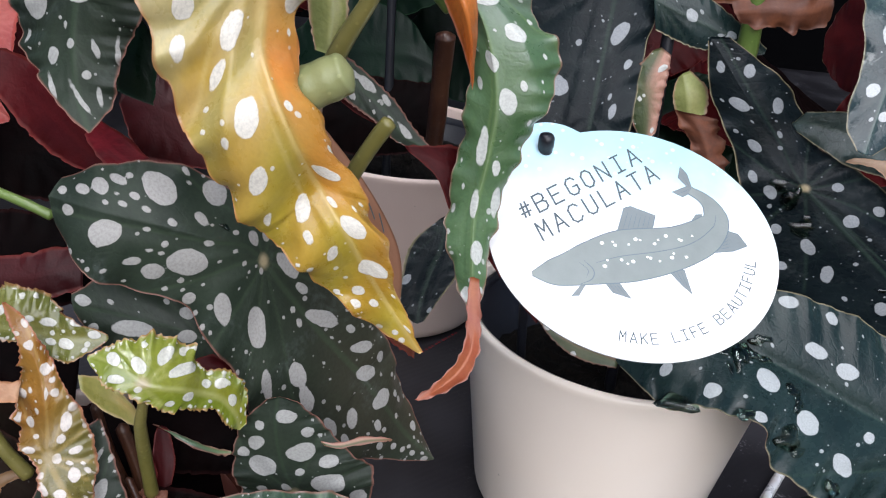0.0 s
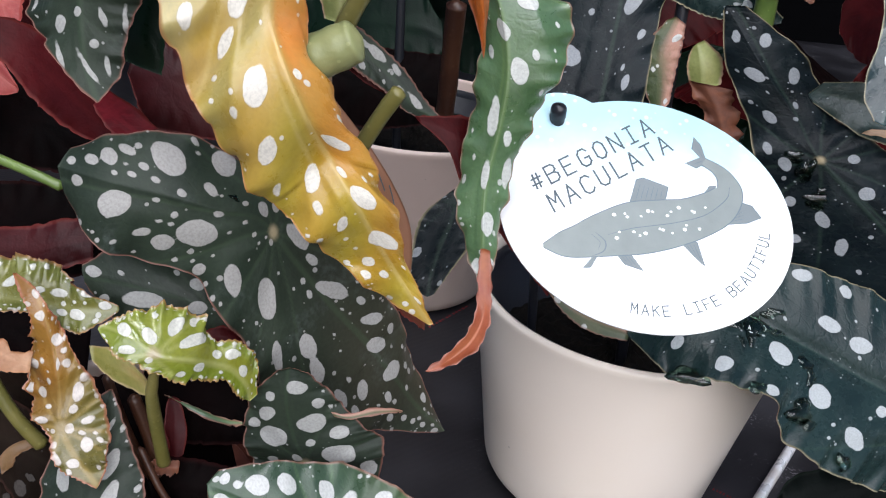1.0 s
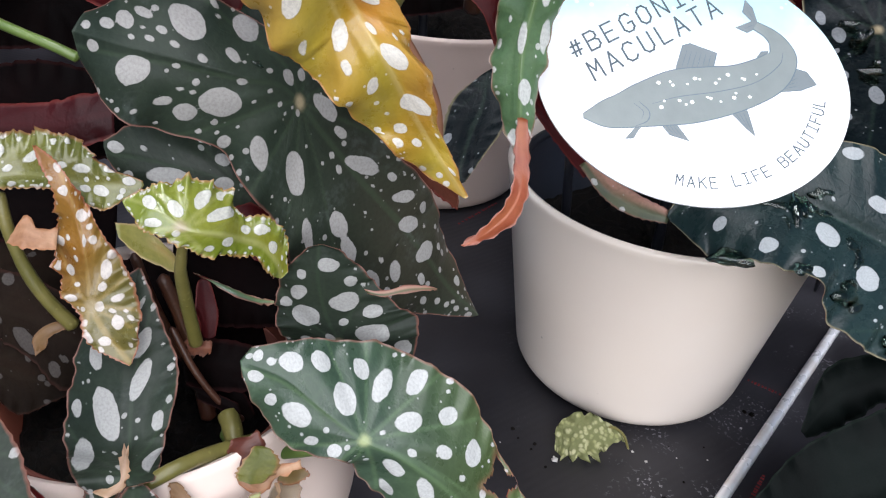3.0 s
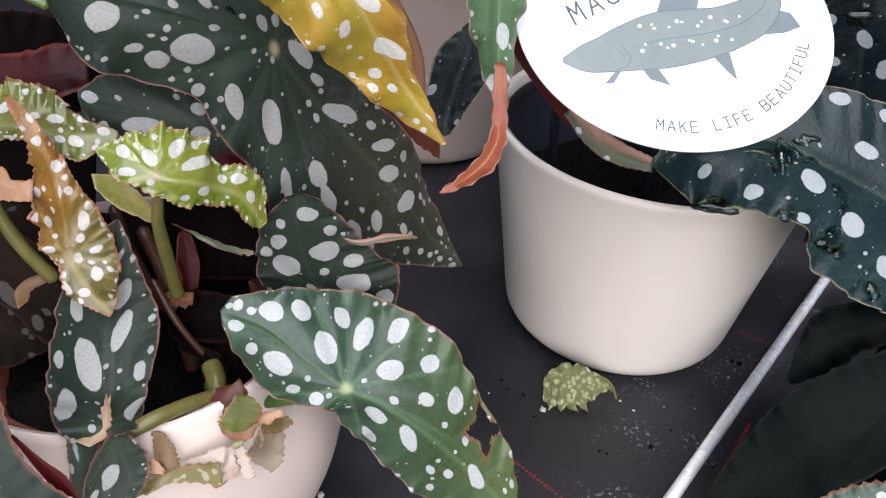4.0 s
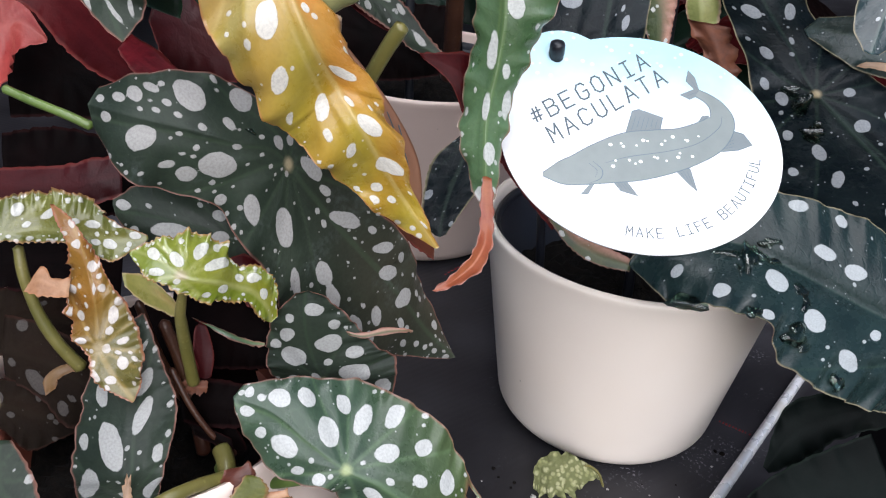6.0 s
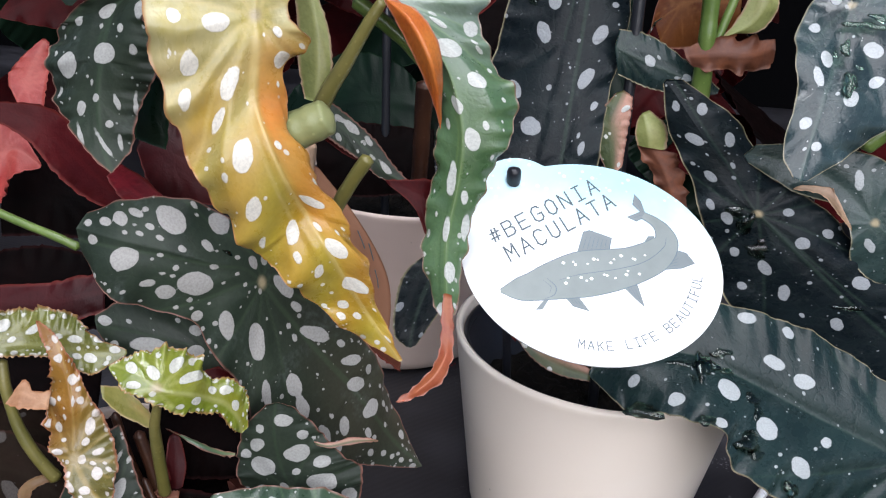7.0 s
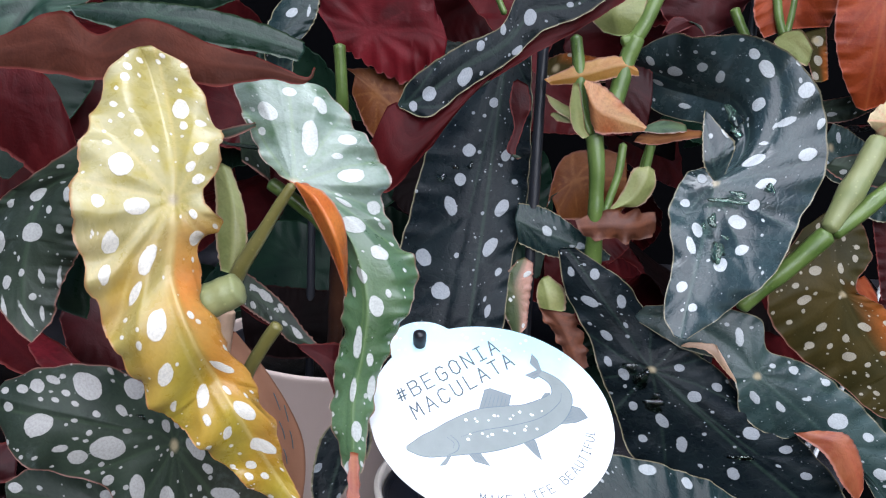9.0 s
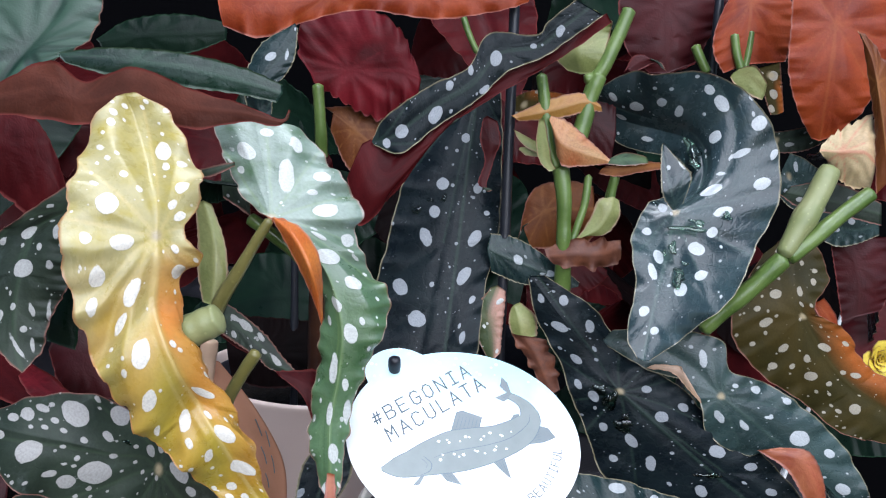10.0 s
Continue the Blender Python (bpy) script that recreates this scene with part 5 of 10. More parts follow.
leaf(front, "dried_bract", "dry", seed=79, node=0.35,
     left=[(-0.0594, 0.1575, 0.0918), (-0.0558, 0.1576, 0.092), (-0.053, 0.1581, 0.0927)],
     rib=[(-0.0586, 0.1582, 0.094), (-0.0557, 0.1582, 0.0943), (-0.0527, 0.1584, 0.0943)],
     right=[(-0.0606, 0.1596, 0.0945), (-0.0568, 0.1599, 0.095), (-0.0529, 0.1598, 0.095)], ruffle=0.002, teeth=0.001)
leaf(front, "leaf", "dark_g", seed=80, node=0.1,
     left=[(-0.0533, 0.1581, 0.116), (-0.0466, 0.1568, 0.1128), (-0.0409, 0.1579, 0.1096), (-0.0372, 0.1596, 0.1085)],
     rib=[(-0.0546, 0.1582, 0.1165), (-0.0473, 0.1572, 0.1138), (-0.0414, 0.1584, 0.1104), (-0.0371, 0.1597, 0.1089)],
     right=[(-0.0553, 0.1586, 0.1166), (-0.0481, 0.158, 0.1144), (-0.0419, 0.1589, 0.1108), (-0.0373, 0.1601, 0.1092)], ruffle=0.001, teeth=0.0008)
leaf(front, "leaf", "plain", seed=85, node=0.35,
     left=[(-0.0793, 0.2298, 0.1905), (-0.0769, 0.2256, 0.1825), (-0.0718, 0.2224, 0.1746), (-0.0654, 0.2209, 0.1701)],
     rib=[(-0.0767, 0.2286, 0.1895), (-0.0725, 0.2232, 0.1805), (-0.0682, 0.2201, 0.1725), (-0.0629, 0.2197, 0.1692)],
     right=[(-0.0746, 0.2295, 0.1902), (-0.0675, 0.2243, 0.1807), (-0.0637, 0.2203, 0.1713), (-0.0606, 0.2199, 0.1685)], ruffle=0.0004)
leaf(front, "leaf", "red_dark", seed=89, node=0.35,
     left=[(-0.0652, 0.17, 0.1016), (-0.0633, 0.1657, 0.0959), (-0.0616, 0.1621, 0.0895)],
     rib=[(-0.0637, 0.1702, 0.1025), (-0.0603, 0.1657, 0.097), (-0.0593, 0.1618, 0.09)],
     right=[(-0.0616, 0.1701, 0.1018), (-0.0575, 0.1658, 0.0963), (-0.0573, 0.1626, 0.0904)], ruffle=0.0008)
leaf(front, "leaf", "red_dark", seed=90, node=0.35,
     left=[(-0.0595, 0.1735, 0.1031), (-0.0597, 0.1691, 0.0972), (-0.058, 0.1655, 0.0908)],
     rib=[(-0.0584, 0.1738, 0.1039), (-0.0563, 0.1687, 0.0978), (-0.0556, 0.1648, 0.0907)],
     right=[(-0.057, 0.1738, 0.1035), (-0.0539, 0.1697, 0.0982), (-0.0539, 0.166, 0.0917)], ruffle=0.001)
# near-black leaf laid in a gap in place of its shade
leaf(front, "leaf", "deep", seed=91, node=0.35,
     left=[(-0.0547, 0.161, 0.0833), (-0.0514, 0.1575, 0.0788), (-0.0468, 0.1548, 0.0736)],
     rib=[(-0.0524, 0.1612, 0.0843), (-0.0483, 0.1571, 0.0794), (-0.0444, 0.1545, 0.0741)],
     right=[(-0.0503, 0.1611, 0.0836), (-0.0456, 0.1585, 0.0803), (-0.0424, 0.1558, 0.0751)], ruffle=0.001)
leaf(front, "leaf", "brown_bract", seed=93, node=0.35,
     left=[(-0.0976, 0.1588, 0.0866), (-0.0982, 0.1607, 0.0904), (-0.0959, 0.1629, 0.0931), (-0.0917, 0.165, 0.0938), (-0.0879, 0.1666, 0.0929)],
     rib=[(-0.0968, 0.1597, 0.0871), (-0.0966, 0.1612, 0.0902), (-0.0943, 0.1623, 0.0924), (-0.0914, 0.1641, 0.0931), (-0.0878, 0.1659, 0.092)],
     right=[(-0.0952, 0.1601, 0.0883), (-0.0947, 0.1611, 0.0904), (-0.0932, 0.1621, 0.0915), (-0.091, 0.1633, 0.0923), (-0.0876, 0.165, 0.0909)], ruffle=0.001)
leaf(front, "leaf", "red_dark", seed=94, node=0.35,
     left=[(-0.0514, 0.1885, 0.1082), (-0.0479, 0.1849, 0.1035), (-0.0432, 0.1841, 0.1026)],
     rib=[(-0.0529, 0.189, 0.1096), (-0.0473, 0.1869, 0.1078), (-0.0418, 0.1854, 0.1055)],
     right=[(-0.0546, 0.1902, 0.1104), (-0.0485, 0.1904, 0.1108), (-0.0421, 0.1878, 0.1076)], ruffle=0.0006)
# another near-black leaf instead of shade inside the pot
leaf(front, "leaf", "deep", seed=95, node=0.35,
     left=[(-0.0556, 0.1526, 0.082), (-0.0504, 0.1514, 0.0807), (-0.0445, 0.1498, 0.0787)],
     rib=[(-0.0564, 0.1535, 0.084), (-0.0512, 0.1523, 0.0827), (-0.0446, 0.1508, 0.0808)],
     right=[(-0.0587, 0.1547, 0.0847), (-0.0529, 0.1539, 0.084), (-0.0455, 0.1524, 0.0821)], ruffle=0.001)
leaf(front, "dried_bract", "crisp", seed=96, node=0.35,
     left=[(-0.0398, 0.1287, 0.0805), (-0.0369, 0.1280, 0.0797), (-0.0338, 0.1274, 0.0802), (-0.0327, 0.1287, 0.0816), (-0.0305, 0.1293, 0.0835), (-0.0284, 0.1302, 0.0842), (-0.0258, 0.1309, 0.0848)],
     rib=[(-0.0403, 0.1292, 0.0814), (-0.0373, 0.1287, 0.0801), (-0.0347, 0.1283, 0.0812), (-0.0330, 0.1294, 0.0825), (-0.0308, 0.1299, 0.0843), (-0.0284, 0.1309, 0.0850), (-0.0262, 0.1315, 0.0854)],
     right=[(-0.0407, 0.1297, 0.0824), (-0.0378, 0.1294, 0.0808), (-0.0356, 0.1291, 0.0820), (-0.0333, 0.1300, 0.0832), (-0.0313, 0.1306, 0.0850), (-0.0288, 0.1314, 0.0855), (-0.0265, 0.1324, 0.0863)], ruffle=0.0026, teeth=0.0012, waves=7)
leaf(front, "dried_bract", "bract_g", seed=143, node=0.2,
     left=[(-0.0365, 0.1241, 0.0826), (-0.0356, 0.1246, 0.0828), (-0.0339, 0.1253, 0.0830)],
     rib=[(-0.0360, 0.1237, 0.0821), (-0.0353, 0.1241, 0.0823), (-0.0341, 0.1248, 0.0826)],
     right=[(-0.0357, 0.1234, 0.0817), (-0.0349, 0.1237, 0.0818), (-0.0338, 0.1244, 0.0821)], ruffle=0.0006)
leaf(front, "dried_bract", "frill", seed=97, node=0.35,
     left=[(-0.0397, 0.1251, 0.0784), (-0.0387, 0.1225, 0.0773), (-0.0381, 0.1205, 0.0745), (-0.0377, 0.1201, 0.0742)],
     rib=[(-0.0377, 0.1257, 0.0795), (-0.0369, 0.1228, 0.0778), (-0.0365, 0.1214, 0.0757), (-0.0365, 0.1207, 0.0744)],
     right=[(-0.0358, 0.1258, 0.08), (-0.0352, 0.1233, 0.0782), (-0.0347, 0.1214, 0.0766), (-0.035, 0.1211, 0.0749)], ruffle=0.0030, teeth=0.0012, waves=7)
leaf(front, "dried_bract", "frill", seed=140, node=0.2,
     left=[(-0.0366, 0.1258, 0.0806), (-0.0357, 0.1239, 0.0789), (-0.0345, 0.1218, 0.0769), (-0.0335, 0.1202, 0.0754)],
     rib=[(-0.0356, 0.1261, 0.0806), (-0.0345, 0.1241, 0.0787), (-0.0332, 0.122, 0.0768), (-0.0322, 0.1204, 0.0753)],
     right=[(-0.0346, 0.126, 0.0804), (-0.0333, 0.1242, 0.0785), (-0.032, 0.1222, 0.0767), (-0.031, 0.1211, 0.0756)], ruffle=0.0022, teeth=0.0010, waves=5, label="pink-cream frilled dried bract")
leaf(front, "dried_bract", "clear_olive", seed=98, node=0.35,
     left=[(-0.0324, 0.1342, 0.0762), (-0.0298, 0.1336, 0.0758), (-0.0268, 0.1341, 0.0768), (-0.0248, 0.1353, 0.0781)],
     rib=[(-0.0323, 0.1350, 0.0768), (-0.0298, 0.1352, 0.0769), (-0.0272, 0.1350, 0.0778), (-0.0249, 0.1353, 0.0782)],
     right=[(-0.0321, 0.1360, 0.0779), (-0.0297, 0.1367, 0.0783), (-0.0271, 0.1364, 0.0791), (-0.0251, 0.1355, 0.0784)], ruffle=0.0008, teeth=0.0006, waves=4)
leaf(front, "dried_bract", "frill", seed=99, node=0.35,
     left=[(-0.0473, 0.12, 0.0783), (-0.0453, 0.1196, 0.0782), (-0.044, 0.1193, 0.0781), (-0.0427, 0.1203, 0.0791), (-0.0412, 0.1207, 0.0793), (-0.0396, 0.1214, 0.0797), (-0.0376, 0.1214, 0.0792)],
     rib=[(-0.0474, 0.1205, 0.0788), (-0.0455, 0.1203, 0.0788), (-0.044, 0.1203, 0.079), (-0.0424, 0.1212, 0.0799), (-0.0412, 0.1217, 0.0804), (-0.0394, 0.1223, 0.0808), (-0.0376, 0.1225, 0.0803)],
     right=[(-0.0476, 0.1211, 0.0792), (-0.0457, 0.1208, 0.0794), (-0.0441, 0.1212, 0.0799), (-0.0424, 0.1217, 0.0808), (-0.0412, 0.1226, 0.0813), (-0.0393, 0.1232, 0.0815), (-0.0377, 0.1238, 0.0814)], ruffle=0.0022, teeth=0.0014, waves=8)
# near-black leaves added to fill shaded gaps and hide lit parts behind
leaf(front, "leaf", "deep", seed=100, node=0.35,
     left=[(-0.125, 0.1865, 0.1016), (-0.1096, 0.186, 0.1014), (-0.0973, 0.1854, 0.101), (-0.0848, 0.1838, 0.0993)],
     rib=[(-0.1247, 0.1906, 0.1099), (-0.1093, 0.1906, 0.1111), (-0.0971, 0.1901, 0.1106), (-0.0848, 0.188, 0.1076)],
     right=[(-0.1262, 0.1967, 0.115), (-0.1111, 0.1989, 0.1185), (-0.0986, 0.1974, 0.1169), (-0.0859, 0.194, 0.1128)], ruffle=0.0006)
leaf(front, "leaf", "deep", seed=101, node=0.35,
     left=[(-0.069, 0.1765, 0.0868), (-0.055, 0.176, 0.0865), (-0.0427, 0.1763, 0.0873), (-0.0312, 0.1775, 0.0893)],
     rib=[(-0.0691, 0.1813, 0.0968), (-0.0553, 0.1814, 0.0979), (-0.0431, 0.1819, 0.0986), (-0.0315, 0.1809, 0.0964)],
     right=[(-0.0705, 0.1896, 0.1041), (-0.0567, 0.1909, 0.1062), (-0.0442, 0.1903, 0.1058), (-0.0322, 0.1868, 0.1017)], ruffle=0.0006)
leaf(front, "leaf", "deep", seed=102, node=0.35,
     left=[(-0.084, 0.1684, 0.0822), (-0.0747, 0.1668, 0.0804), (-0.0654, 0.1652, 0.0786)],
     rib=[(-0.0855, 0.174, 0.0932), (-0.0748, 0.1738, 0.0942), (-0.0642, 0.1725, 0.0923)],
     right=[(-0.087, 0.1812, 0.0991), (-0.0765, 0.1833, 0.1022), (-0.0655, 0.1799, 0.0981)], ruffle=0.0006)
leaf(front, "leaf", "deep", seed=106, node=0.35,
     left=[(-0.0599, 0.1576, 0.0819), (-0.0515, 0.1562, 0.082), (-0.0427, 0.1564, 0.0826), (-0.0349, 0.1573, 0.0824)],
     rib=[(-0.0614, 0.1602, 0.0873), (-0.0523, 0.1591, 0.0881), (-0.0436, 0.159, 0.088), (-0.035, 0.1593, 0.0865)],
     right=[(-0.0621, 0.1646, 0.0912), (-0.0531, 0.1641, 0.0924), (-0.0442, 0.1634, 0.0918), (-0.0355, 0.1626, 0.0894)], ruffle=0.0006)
# covers the pot's far rim, which would lie in shade
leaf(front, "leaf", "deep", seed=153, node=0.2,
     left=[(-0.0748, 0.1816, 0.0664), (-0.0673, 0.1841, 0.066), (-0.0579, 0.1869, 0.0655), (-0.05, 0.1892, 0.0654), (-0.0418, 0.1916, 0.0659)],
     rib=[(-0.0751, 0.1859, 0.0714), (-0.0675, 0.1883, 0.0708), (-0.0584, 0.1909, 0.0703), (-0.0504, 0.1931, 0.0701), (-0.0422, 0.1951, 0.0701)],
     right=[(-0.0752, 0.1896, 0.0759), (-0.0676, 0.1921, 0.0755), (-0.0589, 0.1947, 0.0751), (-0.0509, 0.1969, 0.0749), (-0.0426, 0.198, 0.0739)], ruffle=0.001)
tube(front, "petiole", STEM_GREEN, [(-0.1065, 0.1838, 0.1649), (-0.0983, 0.1822, 0.1625), (-0.09, 0.1807, 0.1603), (-0.0833, 0.1802, 0.1577)], 0.0012)
tube(front, "petiole", STEM_OLIVE, [(-0.053, 0.1479, 0.1324), (-0.0545, 0.1496, 0.1264), (-0.0555, 0.1511, 0.1216), (-0.0563, 0.1549, 0.1101), (-0.0563, 0.1583, 0.0947)], (0.0010, 0.0014, 0.0018))
tube(front, "petiole", STEM_OLIVE, [(-0.0999, 0.1646, 0.1306), (-0.0986, 0.1622, 0.1231), (-0.0961, 0.1607, 0.1132), (-0.0919, 0.1598, 0.1043), (-0.0866, 0.1602, 0.0957)], (0.0013, 0.0016, 0.0019))
tube(front, "petiole", STEM_OLIVE, [(-0.0576, 0.1207, 0.0876), (-0.0506, 0.1262, 0.0888), (-0.0453, 0.1343, 0.0847), (-0.0378, 0.1423, 0.0806)], (0.0017, 0.0018, 0.002))
tube(front, "petiole", STEM_GREEN, [(-0.0128, 0.1376, 0.0885), (-0.0192, 0.1386, 0.0846), (-0.029, 0.1392, 0.081), (-0.0406, 0.1414, 0.0777), (-0.0486, 0.1501, 0.074)], (0.0012, 0.0016, 0.002))
tube(front, "petiole", STEM_RED, [(-0.0619, 0.1578, 0.1004), (-0.0565, 0.1543, 0.091), (-0.0506, 0.1527, 0.0824), (-0.0446, 0.1527, 0.0759)], 0.0009)
tube(front, "petiole", STEM_RED, [(-0.0719, 0.1662, 0.1152), (-0.0685, 0.1645, 0.1032), (-0.0642, 0.1633, 0.0919), (-0.0591, 0.1627, 0.0816)], 0.0013)
tube(front, "stem", STEM_RED, [(-0.0546, 0.1567, 0.071), (-0.0577, 0.1609, 0.0831), (-0.0615, 0.1641, 0.0972), (-0.0658, 0.1661, 0.1096)], (0.0022, 0.0018, 0.0016))
tube(front, "stem", STEM_OLIVE, [(-0.0482, 0.1517, 0.0794), (-0.0462, 0.1478, 0.0785), (-0.0447, 0.1443, 0.0772), (-0.0431, 0.1418, 0.0765)], (0.0026, 0.0023, 0.002))

# the tall begonia in the middle
leaf_a = leaf(mid, "leaf", "yellow", seed=0, node=0.3,
     left=[(-0.0465, 0.1749, 0.2603), (-0.0503, 0.1716, 0.2551), (-0.0518, 0.1644, 0.2438), (-0.0518, 0.1549, 0.2347), (-0.0516, 0.1498, 0.2238), (-0.0498, 0.1488, 0.2145), (-0.0479, 0.1492, 0.2075), (-0.0443, 0.1496, 0.1963), (-0.0411, 0.1491, 0.1909), (-0.0358, 0.1498, 0.1814), (-0.0301, 0.1524, 0.1724), (-0.023, 0.153, 0.1668), (-0.0174, 0.1567, 0.1589), (-0.0111, 0.1569, 0.1536), (-0.0031, 0.1618, 0.1455), (0.005, 0.1639, 0.1394)],
     rib=[(-0.0441, 0.1754, 0.2615), (-0.0415, 0.1755, 0.2558), (-0.0362, 0.1682, 0.2455), (-0.0316, 0.1602, 0.2357), (-0.0301, 0.157, 0.2253), (-0.0297, 0.1552, 0.2209), (-0.0298, 0.1546, 0.2146), (-0.0294, 0.1532, 0.2077), (-0.026, 0.1487, 0.2012), (-0.022, 0.1486, 0.1921), (-0.0186, 0.155, 0.1826), (-0.0128, 0.1524, 0.1748), (-0.0078, 0.1571, 0.1636), (-0.0035, 0.1613, 0.1545), (0.001, 0.1622, 0.1473), (0.0057, 0.1638, 0.1392)],
     right=[(-0.0411, 0.1758, 0.2621), (-0.0313, 0.1737, 0.257), (-0.0239, 0.1673, 0.2457), (-0.0191, 0.1588, 0.2388), (-0.0234, 0.1554, 0.227), (-0.0173, 0.155, 0.2225), (-0.0238, 0.1582, 0.2146), (-0.024, 0.1593, 0.2051), (-0.0197, 0.1569, 0.197), (-0.016, 0.1621, 0.1856), (-0.0102, 0.1595, 0.1798), (-0.005, 0.1619, 0.1693), (-0.0026, 0.1625, 0.1605), (0.0006, 0.1636, 0.1514), (0.0035, 0.1631, 0.1455), (0.0064, 0.164, 0.1396)],
     spots=[(-0.0116, 0.0354, 2.7, 3, 0.5), (-0.017, 0.0438, 1.5, 1.3, 0.3), (-0.0085, 0.0449, 3.1, 1.8, 0.1), (-0.0146, 0.0504, 2, 2.3, -0.2), (-0.0059, 0.0561, 3.3, 1.9, -1.1), (-0.0159, 0.0561, 1.6, 1.3, 1.8), (-0.0096, 0.0614, 2.9, 1.1, -0.7), (0.0051, 0.0186, 3.4, 2.1, -1.2), (0.0077, 0.0324, 2.2, 1.7, -0.7), (0.0063, 0.0399, 1.6, 1.1, 0), (0.0056, 0.0535, 1.6, 1.9, 0.3), (-0.0061, 0.0721, 3.7, 2.1, 2.1), (-0.0094, 0.0824, 2.7, 1.8, -0.6), (-0.005, 0.0956, 3, 1.7, 2.1), (-0.0119, 0.0918, 2, 0.8, 2.1), (-0.0046, 0.1081, 2.1, 1.2, 2.2), (0.0028, 0.1035, 2.9, 3, 0.7), (0.0024, 0.1167, 3.9, 3.2, 0), (-0.004, 0.1226, 1.9, 1.4, 2), (0.0039, 0.0887, 3.1, 2.1, 0.9)], ruffle=0.0015, teeth=0.0014, waves=8, label="yellow leaf with an orange ridge and pale spots")
leaf_b = leaf(mid, "leaf", "green", seed=1, node=0.25,
     left=[(-0.0267, 0.2098, 0.2531), (-0.0225, 0.2038, 0.2456), (-0.0151, 0.1952, 0.2342), (-0.0063, 0.1893, 0.2284), (-0.0008, 0.1899, 0.2277), (0.0071, 0.1938, 0.2176), (0.011, 0.1923, 0.2062), (0.0113, 0.1914, 0.1958), (0.0106, 0.1893, 0.1812), (0.0093, 0.1859, 0.1655), (0.0124, 0.1808, 0.1523), (0.0166, 0.1753, 0.1448), (0.0169, 0.1731, 0.1373)],
     rib=[(-0.0132, 0.2061, 0.2561), (-0.0095, 0.1988, 0.2452), (-0.0067, 0.1929, 0.2351), (-0.0046, 0.1892, 0.2277), (0.0028, 0.1884, 0.2232), (0.011, 0.1883, 0.214), (0.0156, 0.1873, 0.2036), (0.0178, 0.186, 0.1928), (0.0173, 0.1844, 0.1801), (0.0158, 0.182, 0.1676), (0.0167, 0.178, 0.154), (0.0177, 0.1753, 0.1448), (0.0174, 0.173, 0.137)],
     right=[(0.0005, 0.2091, 0.2544), (0.0109, 0.2038, 0.2443), (0.0183, 0.2002, 0.2359), (0.0215, 0.1986, 0.2306), (0.0203, 0.1972, 0.2216), (0.0253, 0.1955, 0.2128), (0.0316, 0.1927, 0.2046), (0.0296, 0.1895, 0.193), (0.0243, 0.188, 0.1794), (0.0213, 0.185, 0.165), (0.0201, 0.18, 0.1514), (0.019, 0.1752, 0.1449), (0.0181, 0.1731, 0.1374)],
     spots=[(-0.0053, 0.0124, 3.1, 3, 0.8), (0.006, 0.0201, 5.9, 2.4, 1.7), (0.0169, 0.0201, 2.7, 2.1, 0), (0.0165, 0.0329, 4.3, 2.3, -0.2), (0.0162, 0.0434, 3.8, 1.5, -0.7), (0.0042, 0.0509, 2.9, 4.1, 1.1), (0.0068, 0.0606, 2.5, 2.4, 0), (-0.0006, 0.0674, 2.2, 2, 1.5), (0.0027, 0.0763, 3, 2, 1.3), (0.0108, 0.0084, 1.9, 3, 0), (0.0027, 0.0042, 2.1, 1.6, 0), (-0.0082, 0.0189, 1.4, 1.1, 0), (-0.0021, 0.0878, 4.6, 1.4, 1.5), (0.0026, 0.0917, 2, 1, 1.3), (-0.0007, 0.1007, 3.3, 1, 1.5), (0.0053, 0.0994, 3.3, 1.4, 1.5), (0.0014, 0.1121, 3, 2, 1.8)], ruffle=0.0014, teeth=0.0008, waves=10, label="long green leaf with white spots, its silvery sheen partly painted")
leaf(leaf_b, "leaf_fold", "orange_plain", seed=2, node=0.35,
     left=[(-0.005, 0.1887, 0.2282), (0.0004, 0.1851, 0.2206), (0.0057, 0.1818, 0.2121), (0.0095, 0.1814, 0.2042), (0.0117, 0.1835, 0.1975)],
     rib=[(-0.0046, 0.1887, 0.2284), (0.0019, 0.182, 0.2245), (0.0072, 0.177, 0.2173), (0.01, 0.1786, 0.209), (0.0118, 0.1843, 0.2001)],
     right=[(-0.004, 0.1887, 0.2285), (0.0036, 0.1866, 0.2264), (0.0093, 0.1839, 0.2198), (0.0112, 0.1835, 0.2115), (0.0116, 0.1849, 0.2022)], ruffle=0.0, teeth=0.0003, waves=4, label="orange underside of the folded lobe")
leaf(leaf_b, "leaf_tip", "salmon_plain", seed=3, node=0.35,
     left=[(0.0159, 0.1747, 0.1548), (0.016, 0.1708, 0.1494), (0.016, 0.1676, 0.1454), (0.0156, 0.1644, 0.1415), (0.0134, 0.1615, 0.1378), (0.0102, 0.1591, 0.1352), (0.0076, 0.1575, 0.133), (0.0054, 0.1563, 0.1316)],
     rib=[(0.0169, 0.1747, 0.1549), (0.0175, 0.1707, 0.1493), (0.0179, 0.1673, 0.145), (0.0174, 0.1628, 0.1418), (0.0149, 0.1594, 0.1382), (0.0113, 0.1574, 0.1351), (0.0083, 0.1572, 0.1324), (0.0058, 0.1563, 0.1315)],
     right=[(0.0183, 0.1745, 0.1545), (0.0189, 0.1708, 0.1497), (0.0195, 0.1668, 0.1441), (0.0192, 0.1636, 0.1402), (0.0171, 0.1604, 0.1361), (0.013, 0.1582, 0.1337), (0.0093, 0.157, 0.1321), (0.0062, 0.1562, 0.1314)], ruffle=0.0013, teeth=0.0007, waves=5, label="curled salmon leaf tip")
